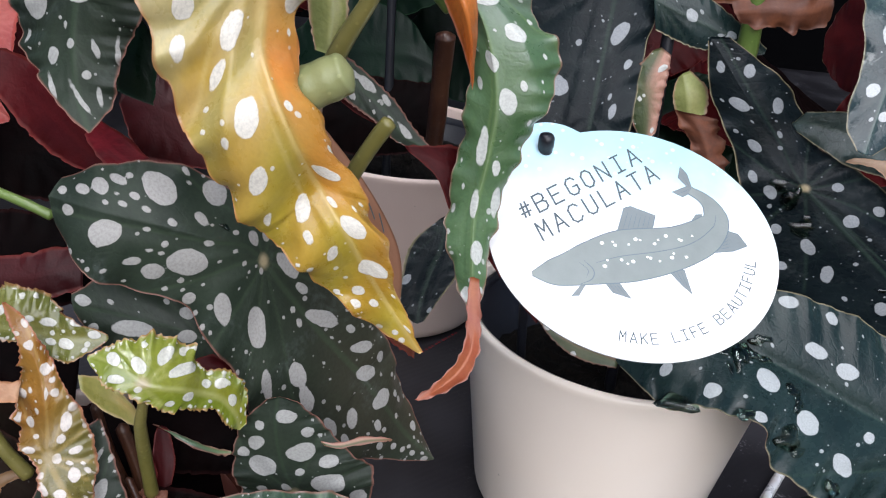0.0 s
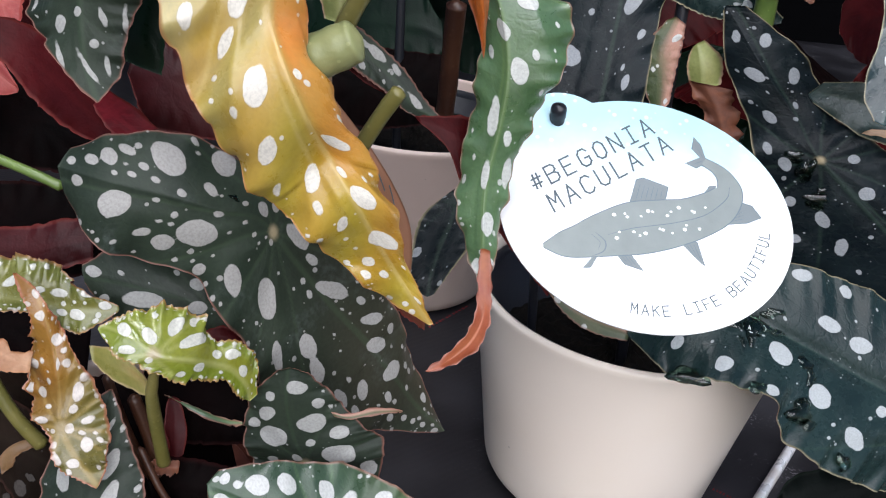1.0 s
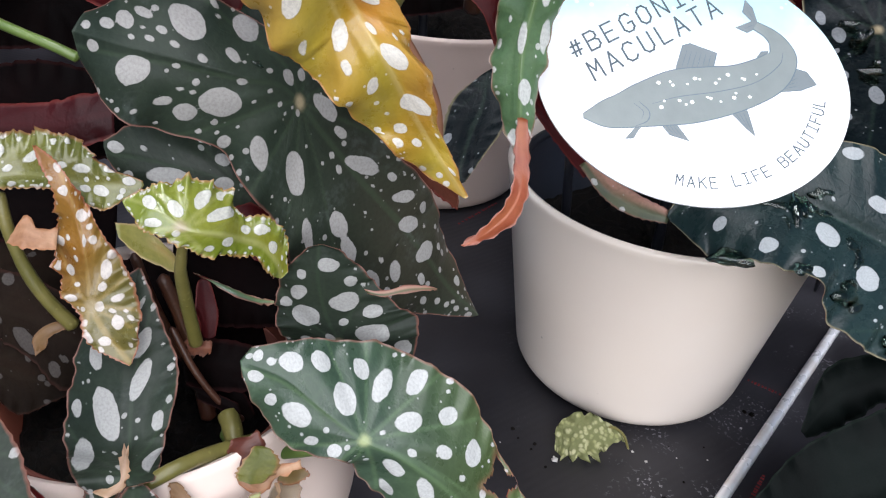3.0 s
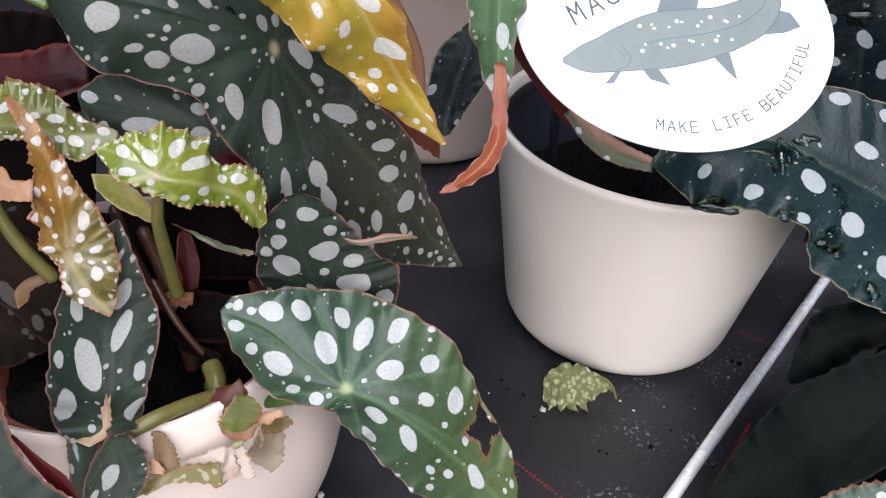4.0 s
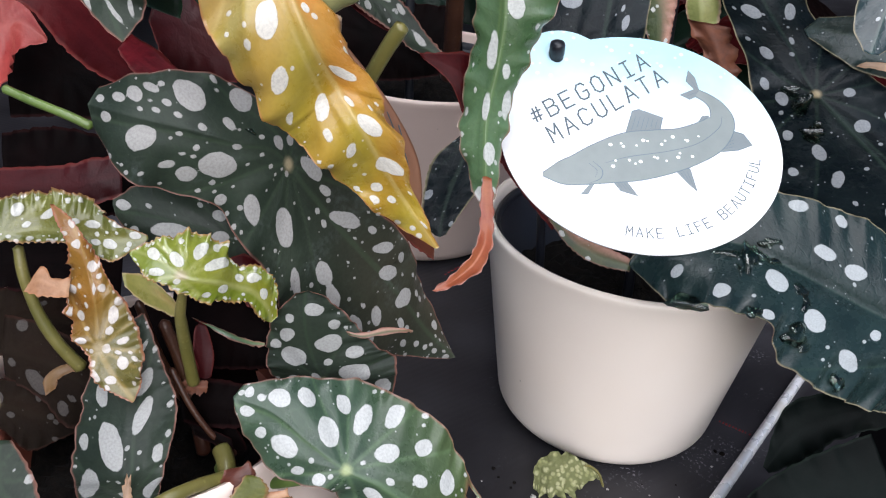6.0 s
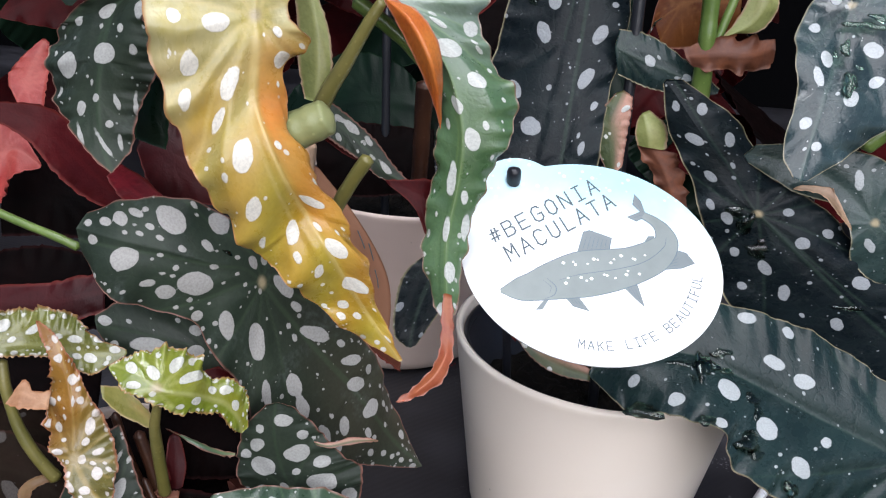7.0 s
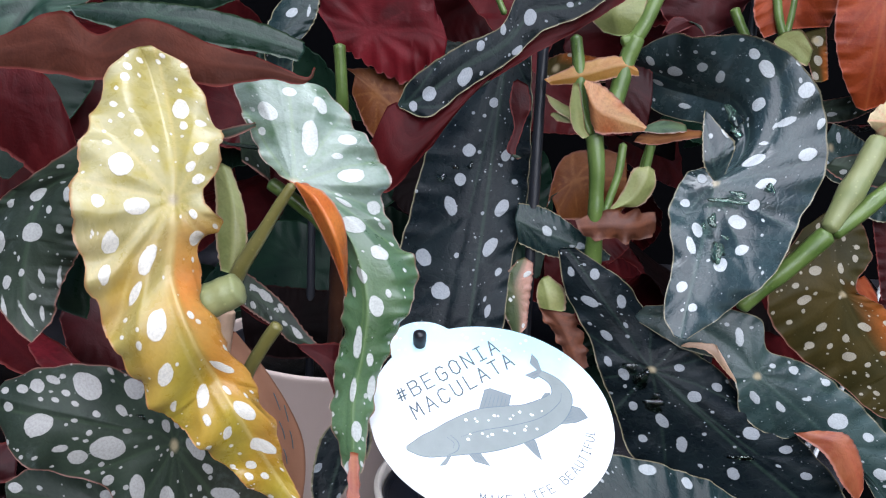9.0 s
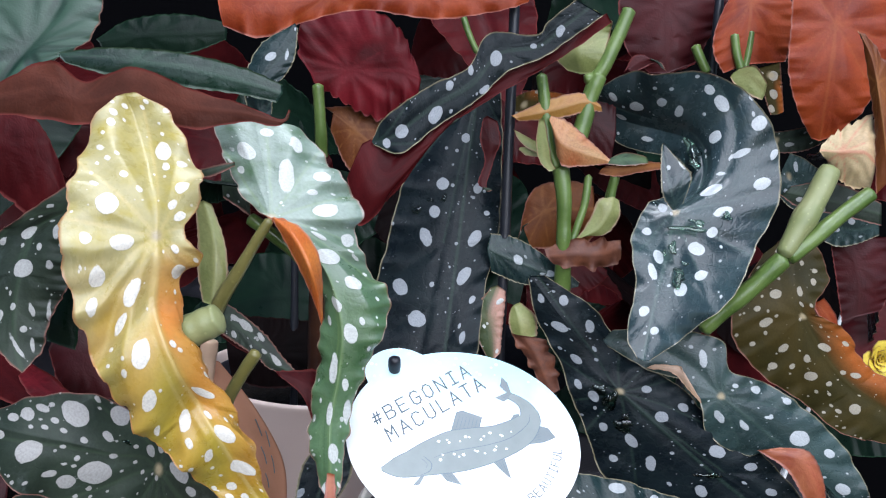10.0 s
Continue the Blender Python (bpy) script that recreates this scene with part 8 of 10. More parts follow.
leaf_q = leaf(back_plant, "leaf", "blue_shaded", seed=38, node=0.02,
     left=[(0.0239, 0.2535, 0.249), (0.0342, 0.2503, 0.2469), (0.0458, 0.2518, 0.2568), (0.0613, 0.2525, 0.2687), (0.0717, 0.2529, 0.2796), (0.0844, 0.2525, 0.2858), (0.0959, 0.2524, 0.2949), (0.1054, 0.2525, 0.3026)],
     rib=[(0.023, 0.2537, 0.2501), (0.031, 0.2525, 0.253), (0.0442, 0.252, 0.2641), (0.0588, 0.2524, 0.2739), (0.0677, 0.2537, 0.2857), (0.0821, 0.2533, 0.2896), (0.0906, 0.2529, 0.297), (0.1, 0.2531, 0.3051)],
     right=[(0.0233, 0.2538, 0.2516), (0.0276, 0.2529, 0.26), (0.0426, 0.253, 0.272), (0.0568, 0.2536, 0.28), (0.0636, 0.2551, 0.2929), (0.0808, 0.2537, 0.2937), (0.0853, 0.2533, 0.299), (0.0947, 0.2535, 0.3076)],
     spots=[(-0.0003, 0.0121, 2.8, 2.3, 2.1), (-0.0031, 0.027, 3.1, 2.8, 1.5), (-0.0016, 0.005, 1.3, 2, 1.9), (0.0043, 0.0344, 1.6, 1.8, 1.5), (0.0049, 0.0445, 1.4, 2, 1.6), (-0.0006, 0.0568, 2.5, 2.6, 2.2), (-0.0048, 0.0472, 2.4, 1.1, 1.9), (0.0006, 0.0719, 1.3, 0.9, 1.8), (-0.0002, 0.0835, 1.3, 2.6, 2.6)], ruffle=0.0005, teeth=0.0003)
leaf(leaf_q, "leaf_fold", "red_plain", seed=39, node=0.35,
     left=[(0.0145, 0.2542, 0.2359), (0.0202, 0.2508, 0.2186), (0.0342, 0.2517, 0.2345), (0.0463, 0.2539, 0.2534), (0.0657, 0.2543, 0.2689), (0.0835, 0.255, 0.2807), (0.0975, 0.257, 0.2908), (0.1096, 0.2554, 0.3009)],
     rib=[(0.0194, 0.2545, 0.2492), (0.0268, 0.2502, 0.2361), (0.0401, 0.2512, 0.2461), (0.0535, 0.2537, 0.2604), (0.0685, 0.2553, 0.2742), (0.0842, 0.2548, 0.2835), (0.0974, 0.2576, 0.2933), (0.1084, 0.2556, 0.3024)],
     right=[(0.0225, 0.2558, 0.251), (0.0333, 0.2543, 0.247), (0.046, 0.2543, 0.2574), (0.0616, 0.255, 0.2692), (0.0722, 0.2559, 0.2802), (0.0849, 0.2548, 0.2864), (0.0972, 0.258, 0.2961), (0.1073, 0.256, 0.304)], ruffle=0.0005)
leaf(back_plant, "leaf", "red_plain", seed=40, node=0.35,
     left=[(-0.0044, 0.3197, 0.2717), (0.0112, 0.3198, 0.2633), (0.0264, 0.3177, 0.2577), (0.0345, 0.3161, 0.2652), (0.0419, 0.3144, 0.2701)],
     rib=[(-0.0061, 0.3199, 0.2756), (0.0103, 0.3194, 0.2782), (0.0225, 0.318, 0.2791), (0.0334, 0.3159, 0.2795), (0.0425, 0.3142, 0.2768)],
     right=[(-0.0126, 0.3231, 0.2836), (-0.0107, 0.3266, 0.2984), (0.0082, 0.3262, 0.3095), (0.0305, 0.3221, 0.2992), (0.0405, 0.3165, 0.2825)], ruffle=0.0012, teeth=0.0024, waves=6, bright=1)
leaf(back_plant, "leaf", "orange_red", seed=41, node=0.35,
     left=[(-0.0395, 0.2914, 0.2905), (-0.0245, 0.2895, 0.2871), (-0.009, 0.2892, 0.2939), (0.0155, 0.2882, 0.3011), (0.0452, 0.2853, 0.2997), (0.0699, 0.2839, 0.3047), (0.0821, 0.2835, 0.309)],
     rib=[(-0.042, 0.2912, 0.3006), (-0.0261, 0.2891, 0.3017), (-0.0071, 0.2884, 0.3032), (0.0173, 0.2876, 0.3096), (0.0445, 0.2848, 0.3093), (0.0693, 0.2834, 0.3112), (0.0829, 0.2829, 0.3123)],
     right=[(-0.0441, 0.295, 0.3098), (-0.0285, 0.2945, 0.3154), (-0.008, 0.2925, 0.3147), (0.0145, 0.2912, 0.3186), (0.0416, 0.2891, 0.3206), (0.0689, 0.2866, 0.3204), (0.0827, 0.2851, 0.3192)], ruffle=0.0014, waves=9)
leaf(back_plant, "leaf", "rust", seed=42, node=0.35,
     left=[(0.0035, 0.3269, 0.2514), (0.0109, 0.3238, 0.2366), (0.019, 0.322, 0.2295), (0.0269, 0.3209, 0.2276)],
     rib=[(0.0044, 0.327, 0.2591), (0.0178, 0.3227, 0.25), (0.026, 0.3206, 0.243), (0.029, 0.3201, 0.2355)],
     right=[(0.0003, 0.3288, 0.2613), (0.017, 0.3275, 0.2626), (0.0277, 0.3257, 0.257), (0.0309, 0.3235, 0.2457)], ruffle=0.0006)
leaf(back_plant, "leaf", "blue", seed=43, node=0.95,
     left=[(-0.0102, 0.2685, 0.291), (-0.0214, 0.2682, 0.2829), (-0.0264, 0.2665, 0.2698), (-0.0249, 0.2647, 0.2594), (-0.0218, 0.2635, 0.2539)],
     rib=[(-0.0087, 0.2683, 0.2921), (-0.0138, 0.266, 0.2823), (-0.0204, 0.2643, 0.2702), (-0.021, 0.2633, 0.2607), (-0.0175, 0.2626, 0.2553)],
     right=[(-0.0076, 0.2682, 0.2903), (-0.0078, 0.2666, 0.2808), (-0.01, 0.2657, 0.2742), (-0.0149, 0.2649, 0.2665), (-0.0154, 0.2635, 0.2575)],
     spots=[(-0.0011, 0.0154, 2.0, 1.9, 1.0), (0.0039, 0.0134, 2.8, 0.6, 1.2), (-0.0016, 0.0274, 2.4, 1.1, 1.1)], ruffle=0.0005)
leaf(back_plant, "leaf", "brown_plain", seed=44, node=0.35,
     left=[(-0.0948, 0.1891, 0.2506), (-0.0821, 0.1884, 0.2531), (-0.0677, 0.187, 0.2524), (-0.058, 0.186, 0.2519), (-0.0438, 0.1853, 0.2553), (-0.0276, 0.1835, 0.2529), (-0.0136, 0.1837, 0.256), (-0.0037, 0.1838, 0.2556), (-0.0006, 0.1852, 0.2595)],
     rib=[(-0.0946, 0.1889, 0.2557), (-0.082, 0.1881, 0.2574), (-0.0675, 0.1866, 0.2608), (-0.058, 0.1858, 0.2584), (-0.0438, 0.185, 0.2618), (-0.0277, 0.1833, 0.2591), (-0.0136, 0.1836, 0.2585), (-0.0024, 0.1837, 0.2568), (-0.0005, 0.1851, 0.26)],
     right=[(-0.0954, 0.1908, 0.2604), (-0.0827, 0.1899, 0.2621), (-0.0695, 0.1899, 0.2693), (-0.0588, 0.1881, 0.2642), (-0.0446, 0.1876, 0.2691), (-0.0299, 0.1856, 0.2644), (-0.0139, 0.1846, 0.2609), (-0.0033, 0.1841, 0.2575), (-0.0009, 0.1854, 0.2604)], ruffle=0.0008, waves=6, label="wavy brown-red leaf underside")
leaf(back_plant, "leaf", "red_plain", seed=45, node=0.35,
     left=[(-0.1087, 0.214, 0.2334), (-0.096, 0.2121, 0.229), (-0.0887, 0.2109, 0.2252), (-0.0821, 0.2095, 0.2204), (-0.0774, 0.2093, 0.222)],
     rib=[(-0.1063, 0.2131, 0.2463), (-0.0939, 0.2116, 0.2437), (-0.0813, 0.2098, 0.2394), (-0.075, 0.2088, 0.2346), (-0.0721, 0.2087, 0.2277)],
     right=[(-0.105, 0.2181, 0.2604), (-0.0941, 0.2163, 0.2554), (-0.0832, 0.2147, 0.2516), (-0.0764, 0.2126, 0.2426), (-0.0714, 0.2101, 0.2303)], ruffle=0.0004)
leaf(back_plant, "leaf", "striped", seed=46, node=0.35,
     left=[(-0.1253, 0.2891, 0.2608), (-0.0971, 0.2891, 0.2762), (-0.0898, 0.2919, 0.2847), (-0.0881, 0.2958, 0.2974), (-0.0924, 0.3008, 0.3131)],
     rib=[(-0.1294, 0.2885, 0.255), (-0.1212, 0.2899, 0.2678), (-0.1096, 0.2936, 0.2843), (-0.1023, 0.2977, 0.3008), (-0.0948, 0.3014, 0.3152)],
     right=[(-0.134, 0.2894, 0.2579), (-0.1443, 0.2939, 0.2793), (-0.1419, 0.2987, 0.2975), (-0.1213, 0.3017, 0.3151), (-0.0972, 0.302, 0.3172)], ruffle=0.0006, label="pale striped green leaf")
leaf(back_plant, "leaf", "glossy_green", seed=47, node=0.35,
     left=[(-0.0888, 0.2569, 0.2705), (-0.0734, 0.2551, 0.2674), (-0.0488, 0.2525, 0.2652), (-0.0263, 0.2503, 0.2639), (-0.0119, 0.2486, 0.2619)],
     rib=[(-0.0908, 0.257, 0.2726), (-0.0713, 0.2548, 0.273), (-0.0469, 0.2521, 0.2718), (-0.0244, 0.2498, 0.2684), (-0.01, 0.2484, 0.2655)],
     right=[(-0.0921, 0.2578, 0.2737), (-0.0719, 0.2565, 0.2772), (-0.0475, 0.2543, 0.2772), (-0.0249, 0.2517, 0.2735), (-0.0103, 0.2496, 0.2685)], ruffle=0.0004)
leaf(back_plant, "leaf", "plain", seed=48, node=0.35,
     left=[(-0.1161, 0.3834, 0.2824), (-0.0989, 0.3816, 0.2808), (-0.0734, 0.3796, 0.2827), (-0.0539, 0.3793, 0.2912)],
     rib=[(-0.1175, 0.3834, 0.285), (-0.1003, 0.3813, 0.289), (-0.0749, 0.3793, 0.2923), (-0.0535, 0.379, 0.2954)],
     right=[(-0.1192, 0.3843, 0.2864), (-0.1028, 0.3847, 0.2975), (-0.0774, 0.3832, 0.3022), (-0.0545, 0.3807, 0.2997)], ruffle=0.0004)
leaf(back_plant, "leaf", "orange_red", seed=63, node=0.35,
     left=[(0.194, 0.3443, 0.3376), (0.1845, 0.3415, 0.3154), (0.1831, 0.3394, 0.3018), (0.1886, 0.3372, 0.2915)],
     rib=[(0.1987, 0.3432, 0.3405), (0.1984, 0.3384, 0.3267), (0.1979, 0.3355, 0.3107), (0.1979, 0.3341, 0.2961)],
     right=[(0.2048, 0.3435, 0.3384), (0.2189, 0.3406, 0.3287), (0.2213, 0.3378, 0.3127), (0.218, 0.3358, 0.2991)], ruffle=0.0005, bright=1)
leaf(back_plant, "leaf", "olive", seed=137, node=0.2,
     left=[(0.1943, 0.3121, 0.2932), (0.1973, 0.3114, 0.2837), (0.2016, 0.3098, 0.273)],
     rib=[(0.1982, 0.3101, 0.2947), (0.201, 0.3095, 0.2839), (0.2042, 0.3084, 0.2732)],
     right=[(0.2021, 0.308, 0.2961), (0.2046, 0.3077, 0.2842), (0.2065, 0.3072, 0.2746)],
     spots=[(0.0011, 0.0051, 1.8, 2.2, 0.1), (0.0002, 0.0132, 1.6, 2.4, 0), (-0.0019, 0.0199, 1.3, 1.7, 0)])
leaf(back_plant, "bract", "bract_g", seed=136, node=0.2,
     left=[(0.176, 0.2989, 0.2873), (0.1805, 0.2973, 0.282), (0.1892, 0.2934, 0.2784)],
     rib=[(0.177, 0.2984, 0.2892), (0.183, 0.2958, 0.2873), (0.1899, 0.2928, 0.2812)],
     right=[(0.1791, 0.2972, 0.2912), (0.185, 0.2944, 0.2925), (0.1901, 0.2925, 0.2854)], ruffle=0.0006)
leaf(back_plant, "leaf", "orange_red", seed=64, node=0.35,
     left=[(0.2047, 0.313, 0.3387), (0.205, 0.3089, 0.3138), (0.2049, 0.3057, 0.2939), (0.2107, 0.3044, 0.277), (0.2194, 0.3045, 0.2638)],
     rib=[(0.2208, 0.3073, 0.3415), (0.2221, 0.3028, 0.317), (0.2213, 0.2999, 0.295), (0.2215, 0.3002, 0.2778), (0.2225, 0.3026, 0.2628)],
     right=[(0.2509, 0.3094, 0.3421), (0.2547, 0.3059, 0.3225), (0.2485, 0.3027, 0.2997), (0.2433, 0.3023, 0.2819), (0.2332, 0.3039, 0.2673)], ruffle=0.0006)
leaf(back_plant, "leaf", "cream", seed=65, node=0.35,
     left=[(0.2114, 0.2733, 0.255), (0.2152, 0.272, 0.2495), (0.2202, 0.2709, 0.2452), (0.2296, 0.27, 0.2447)],
     rib=[(0.2068, 0.2726, 0.2586), (0.2145, 0.2691, 0.2589), (0.2223, 0.2661, 0.2596), (0.2286, 0.2672, 0.2554)],
     right=[(0.2086, 0.2746, 0.2617), (0.2175, 0.2751, 0.2693), (0.2289, 0.275, 0.2748), (0.233, 0.2729, 0.2647)], ruffle=0.0015, teeth=0.001)
leaf(back_plant, "leaf", "rust", seed=66, node=0.35,
     left=[(0.2202, 0.2754, 0.3039), (0.2226, 0.2732, 0.2915), (0.227, 0.2691, 0.269), (0.229, 0.2646, 0.2429)],
     rib=[(0.218, 0.275, 0.3071), (0.2229, 0.271, 0.296), (0.2267, 0.2658, 0.2759), (0.2325, 0.2622, 0.2491)],
     right=[(0.2176, 0.2764, 0.3083), (0.2241, 0.2751, 0.3042), (0.2332, 0.2716, 0.2877), (0.2376, 0.2657, 0.2538)], ruffle=0.0005)
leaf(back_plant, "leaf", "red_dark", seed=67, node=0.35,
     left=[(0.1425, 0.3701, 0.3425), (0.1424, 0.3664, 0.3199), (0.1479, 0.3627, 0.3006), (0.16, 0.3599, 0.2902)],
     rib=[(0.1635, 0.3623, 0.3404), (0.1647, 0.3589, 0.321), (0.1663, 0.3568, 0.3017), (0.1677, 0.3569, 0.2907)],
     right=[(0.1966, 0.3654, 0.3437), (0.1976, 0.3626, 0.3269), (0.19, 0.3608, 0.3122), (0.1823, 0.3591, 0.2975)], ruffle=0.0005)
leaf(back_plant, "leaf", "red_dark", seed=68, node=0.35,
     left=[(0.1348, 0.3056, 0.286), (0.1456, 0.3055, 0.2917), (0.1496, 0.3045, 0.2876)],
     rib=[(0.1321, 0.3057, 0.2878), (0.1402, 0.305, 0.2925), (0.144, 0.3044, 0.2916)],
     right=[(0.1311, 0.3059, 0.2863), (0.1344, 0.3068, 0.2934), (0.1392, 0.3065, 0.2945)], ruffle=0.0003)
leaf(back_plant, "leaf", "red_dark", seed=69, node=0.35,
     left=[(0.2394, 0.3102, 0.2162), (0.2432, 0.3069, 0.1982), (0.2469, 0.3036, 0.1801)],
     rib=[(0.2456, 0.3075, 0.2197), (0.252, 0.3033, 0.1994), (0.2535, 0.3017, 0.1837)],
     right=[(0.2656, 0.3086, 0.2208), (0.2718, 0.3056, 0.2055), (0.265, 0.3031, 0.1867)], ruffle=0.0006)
leaf(back_plant, "leaf", "dark", seed=70, node=0.1,
     left=[(0.1997, 0.2869, 0.2386), (0.2098, 0.2851, 0.2333), (0.2246, 0.2836, 0.232), (0.2443, 0.2813, 0.2287)],
     rib=[(0.2018, 0.2863, 0.2401), (0.2136, 0.2841, 0.2386), (0.226, 0.283, 0.2371), (0.2434, 0.2812, 0.2336)],
     right=[(0.2044, 0.2871, 0.2426), (0.2188, 0.2864, 0.2461), (0.2287, 0.2853, 0.2444), (0.2437, 0.2829, 0.2383)], ruffle=0.0006)
leaf(back_plant, "leaf", "silver", seed=124, node=0.2,
     left=[(0.2317, 0.312, 0.219), (0.2401, 0.3065, 0.2152), (0.2477, 0.3021, 0.2177), (0.2548, 0.298, 0.2227)],
     rib=[(0.2322, 0.3124, 0.2255), (0.2404, 0.3074, 0.2242), (0.2476, 0.3029, 0.224), (0.2544, 0.2987, 0.2277)],
     right=[(0.2338, 0.312, 0.2309), (0.2407, 0.3079, 0.2319), (0.2475, 0.3036, 0.2316), (0.2538, 0.2997, 0.2338)],
     spots=[(-0.0015, 0.0086, 2.2, 1.1, 1.3), (0.0036, 0.015, 1.4, 1.5, 1.4)])
leaf(back_plant, "leaf", "dark", seed=123, node=0.2,
     left=[(0.2064, 0.3279, 0.2576), (0.2153, 0.3233, 0.2559), (0.2256, 0.3178, 0.2582), (0.2348, 0.3126, 0.2655)],
     rib=[(0.207, 0.3276, 0.2616), (0.2156, 0.3232, 0.2619), (0.2258, 0.3177, 0.2647), (0.235, 0.3123, 0.2706)],
     right=[(0.2087, 0.3267, 0.2649), (0.2161, 0.3229, 0.2663), (0.2261, 0.3174, 0.2698), (0.2355, 0.3119, 0.2744)],
     spots=[(-0.0024, 0.0132, 2.1, 1, 1.7)])
leaf(back_plant, "leaf", "silver", seed=122, node=0.2,
     left=[(0.2118, 0.3132, 0.2369), (0.2176, 0.3097, 0.2313), (0.2238, 0.3062, 0.2309), (0.2293, 0.3033, 0.2354)],
     rib=[(0.2126, 0.3133, 0.2486), (0.2185, 0.3099, 0.2429), (0.2238, 0.3069, 0.241), (0.2284, 0.3044, 0.2441)],
     right=[(0.2148, 0.3123, 0.2564), (0.2202, 0.3094, 0.2545), (0.2246, 0.3068, 0.2512), (0.2278, 0.3049, 0.2491)],
     spots=[(-0.0074, 0.0049, 1.8, 1.8, 0.9), (0.0059, 0.006, 1.4, 2.1, 0.9), (-0.0064, 0.015, 1.6, 0.8, 1.5)])
leaf(back_plant, "leaf", "coral", seed=87, node=0.35,
     left=[(-0.1301, 0.2509, 0.1749), (-0.1364, 0.256, 0.184), (-0.1331, 0.2587, 0.1909), (-0.126, 0.262, 0.198)],
     rib=[(-0.127, 0.2516, 0.1748), (-0.1302, 0.2564, 0.1829), (-0.1281, 0.2594, 0.1906), (-0.125, 0.2623, 0.1979)],
     right=[(-0.124, 0.2521, 0.1746), (-0.124, 0.2563, 0.1815), (-0.124, 0.2606, 0.1888), (-0.124, 0.2625, 0.1968)], ruffle=0.0008)
leaf(back_plant, "leaf", "coral", seed=88, node=0.35,
     left=[(-0.1286, 0.22, 0.1797), (-0.1224, 0.2227, 0.1783), (-0.1174, 0.2234, 0.1756), (-0.1107, 0.2199, 0.1675)],
     rib=[(-0.1288, 0.2172, 0.1674), (-0.1225, 0.2205, 0.1693), (-0.1177, 0.2213, 0.1706), (-0.1106, 0.2199, 0.1668)],
     right=[(-0.1279, 0.2113, 0.1512), (-0.1204, 0.2133, 0.1568), (-0.1175, 0.2151, 0.1641), (-0.1109, 0.2196, 0.166)], ruffle=0.0006)
tube(back_plant, "petiole", STEM_GREEN, [(-0.0026, 0.3165, 0.2714), (-0.001, 0.3163, 0.2588), (0, 0.3167, 0.2489), (0.0008, 0.32, 0.2387)], 0.0026)
tube(back_plant, "petiole", STEM_GREEN, [(0.1996, 0.3366, 0.3122), (0.1988, 0.3351, 0.3028), (0.1975, 0.3337, 0.2934)], 0.0016)
tube(back_plant, "petiole", STEM_GREEN, [(0.1912, 0.336, 0.3101), (0.1928, 0.3343, 0.301), (0.1955, 0.3328, 0.2932)], 0.002)
tube(back_plant, "petiole", STEM_GREEN, [(0.178, 0.3506, 0.3049), (0.1812, 0.3492, 0.2983), (0.185, 0.3478, 0.2916)], 0.0024)
tube(back_plant, "petiole", STEM_GREEN, [(0.0646, 0.3719, 0.3113), (0.0679, 0.3703, 0.3031), (0.0728, 0.3683, 0.2936)], 0.0016)

# the begonia beside the table
# both leaves are dark by colour, standing for the shade beside the table
leaf(low_plant, "leaf", "shade", seed=107, node=0.9,
     left=[(0.1317, 0.2076, 0.0314), (0.1437, 0.2098, 0.0363), (0.1563, 0.2141, 0.0441), (0.1749, 0.2168, 0.05)],
     rib=[(0.1305, 0.2081, 0.0326), (0.1391, 0.2141, 0.0452), (0.1529, 0.2175, 0.0513), (0.1717, 0.2191, 0.0554)],
     right=[(0.1296, 0.2089, 0.0331), (0.1365, 0.2208, 0.0508), (0.1513, 0.224, 0.0571), (0.17, 0.2255, 0.0613)], ruffle=0.0012, waves=5, density=0.3)
leaf(low_plant, "leaf", "shade", seed=108, node=0.9,
     left=[(0.1084, 0.1726, -0.0024), (0.1249, 0.1748, 0.0026), (0.1411, 0.178, 0.0091), (0.1579, 0.1835, 0.0186), (0.1757, 0.1879, 0.0266)],
     rib=[(0.1046, 0.1758, 0.0038), (0.1171, 0.1809, 0.0149), (0.1305, 0.1868, 0.0264), (0.1482, 0.1911, 0.0344), (0.1668, 0.1954, 0.0423)],
     right=[(0.1024, 0.1794, 0.0064), (0.1127, 0.1894, 0.0216), (0.1246, 0.1977, 0.0346), (0.1424, 0.2037, 0.0449), (0.1621, 0.2081, 0.0529)], ruffle=0.0006, waves=6, teeth=0.0006)

# the fallen leaf
leaf(fallen, "leaf", "debris", seed=73, node=0.35,
     left=[(0.0524, 0.2209, -0.0025), (0.0553, 0.2194, -0.0003), (0.0605, 0.2187, 0.0007), (0.0672, 0.221, 0.0006), (0.0715, 0.2221, 0.0055), (0.0765, 0.2249, 0.0061), (0.0792, 0.2235, 0.0026)],
     rib=[(0.0517, 0.2222, -0.0008), (0.0538, 0.223, 0.0045), (0.0585, 0.2223, 0.0087), (0.065, 0.2238, 0.0092), (0.0705, 0.2247, 0.0089), (0.076, 0.2258, 0.0073), (0.0791, 0.2237, 0.0029)],
     right=[(0.0516, 0.2227, -0.0001), (0.0513, 0.2262, 0.0086), (0.0563, 0.2292, 0.0127), (0.0638, 0.2296, 0.0136), (0.0692, 0.2272, 0.0122), (0.0752, 0.2268, 0.0086), (0.0789, 0.224, 0.0033)], ruffle=0.004, teeth=0.0009, waves=7)
tube(fallen, "petiole", STEM_OLIVE, [(0.0703, 0.2255, 0.0117), (0.0736, 0.2258, 0.0105), (0.0766, 0.225, 0.0079), (0.0787, 0.2229, 0.0035)], 0.0005)

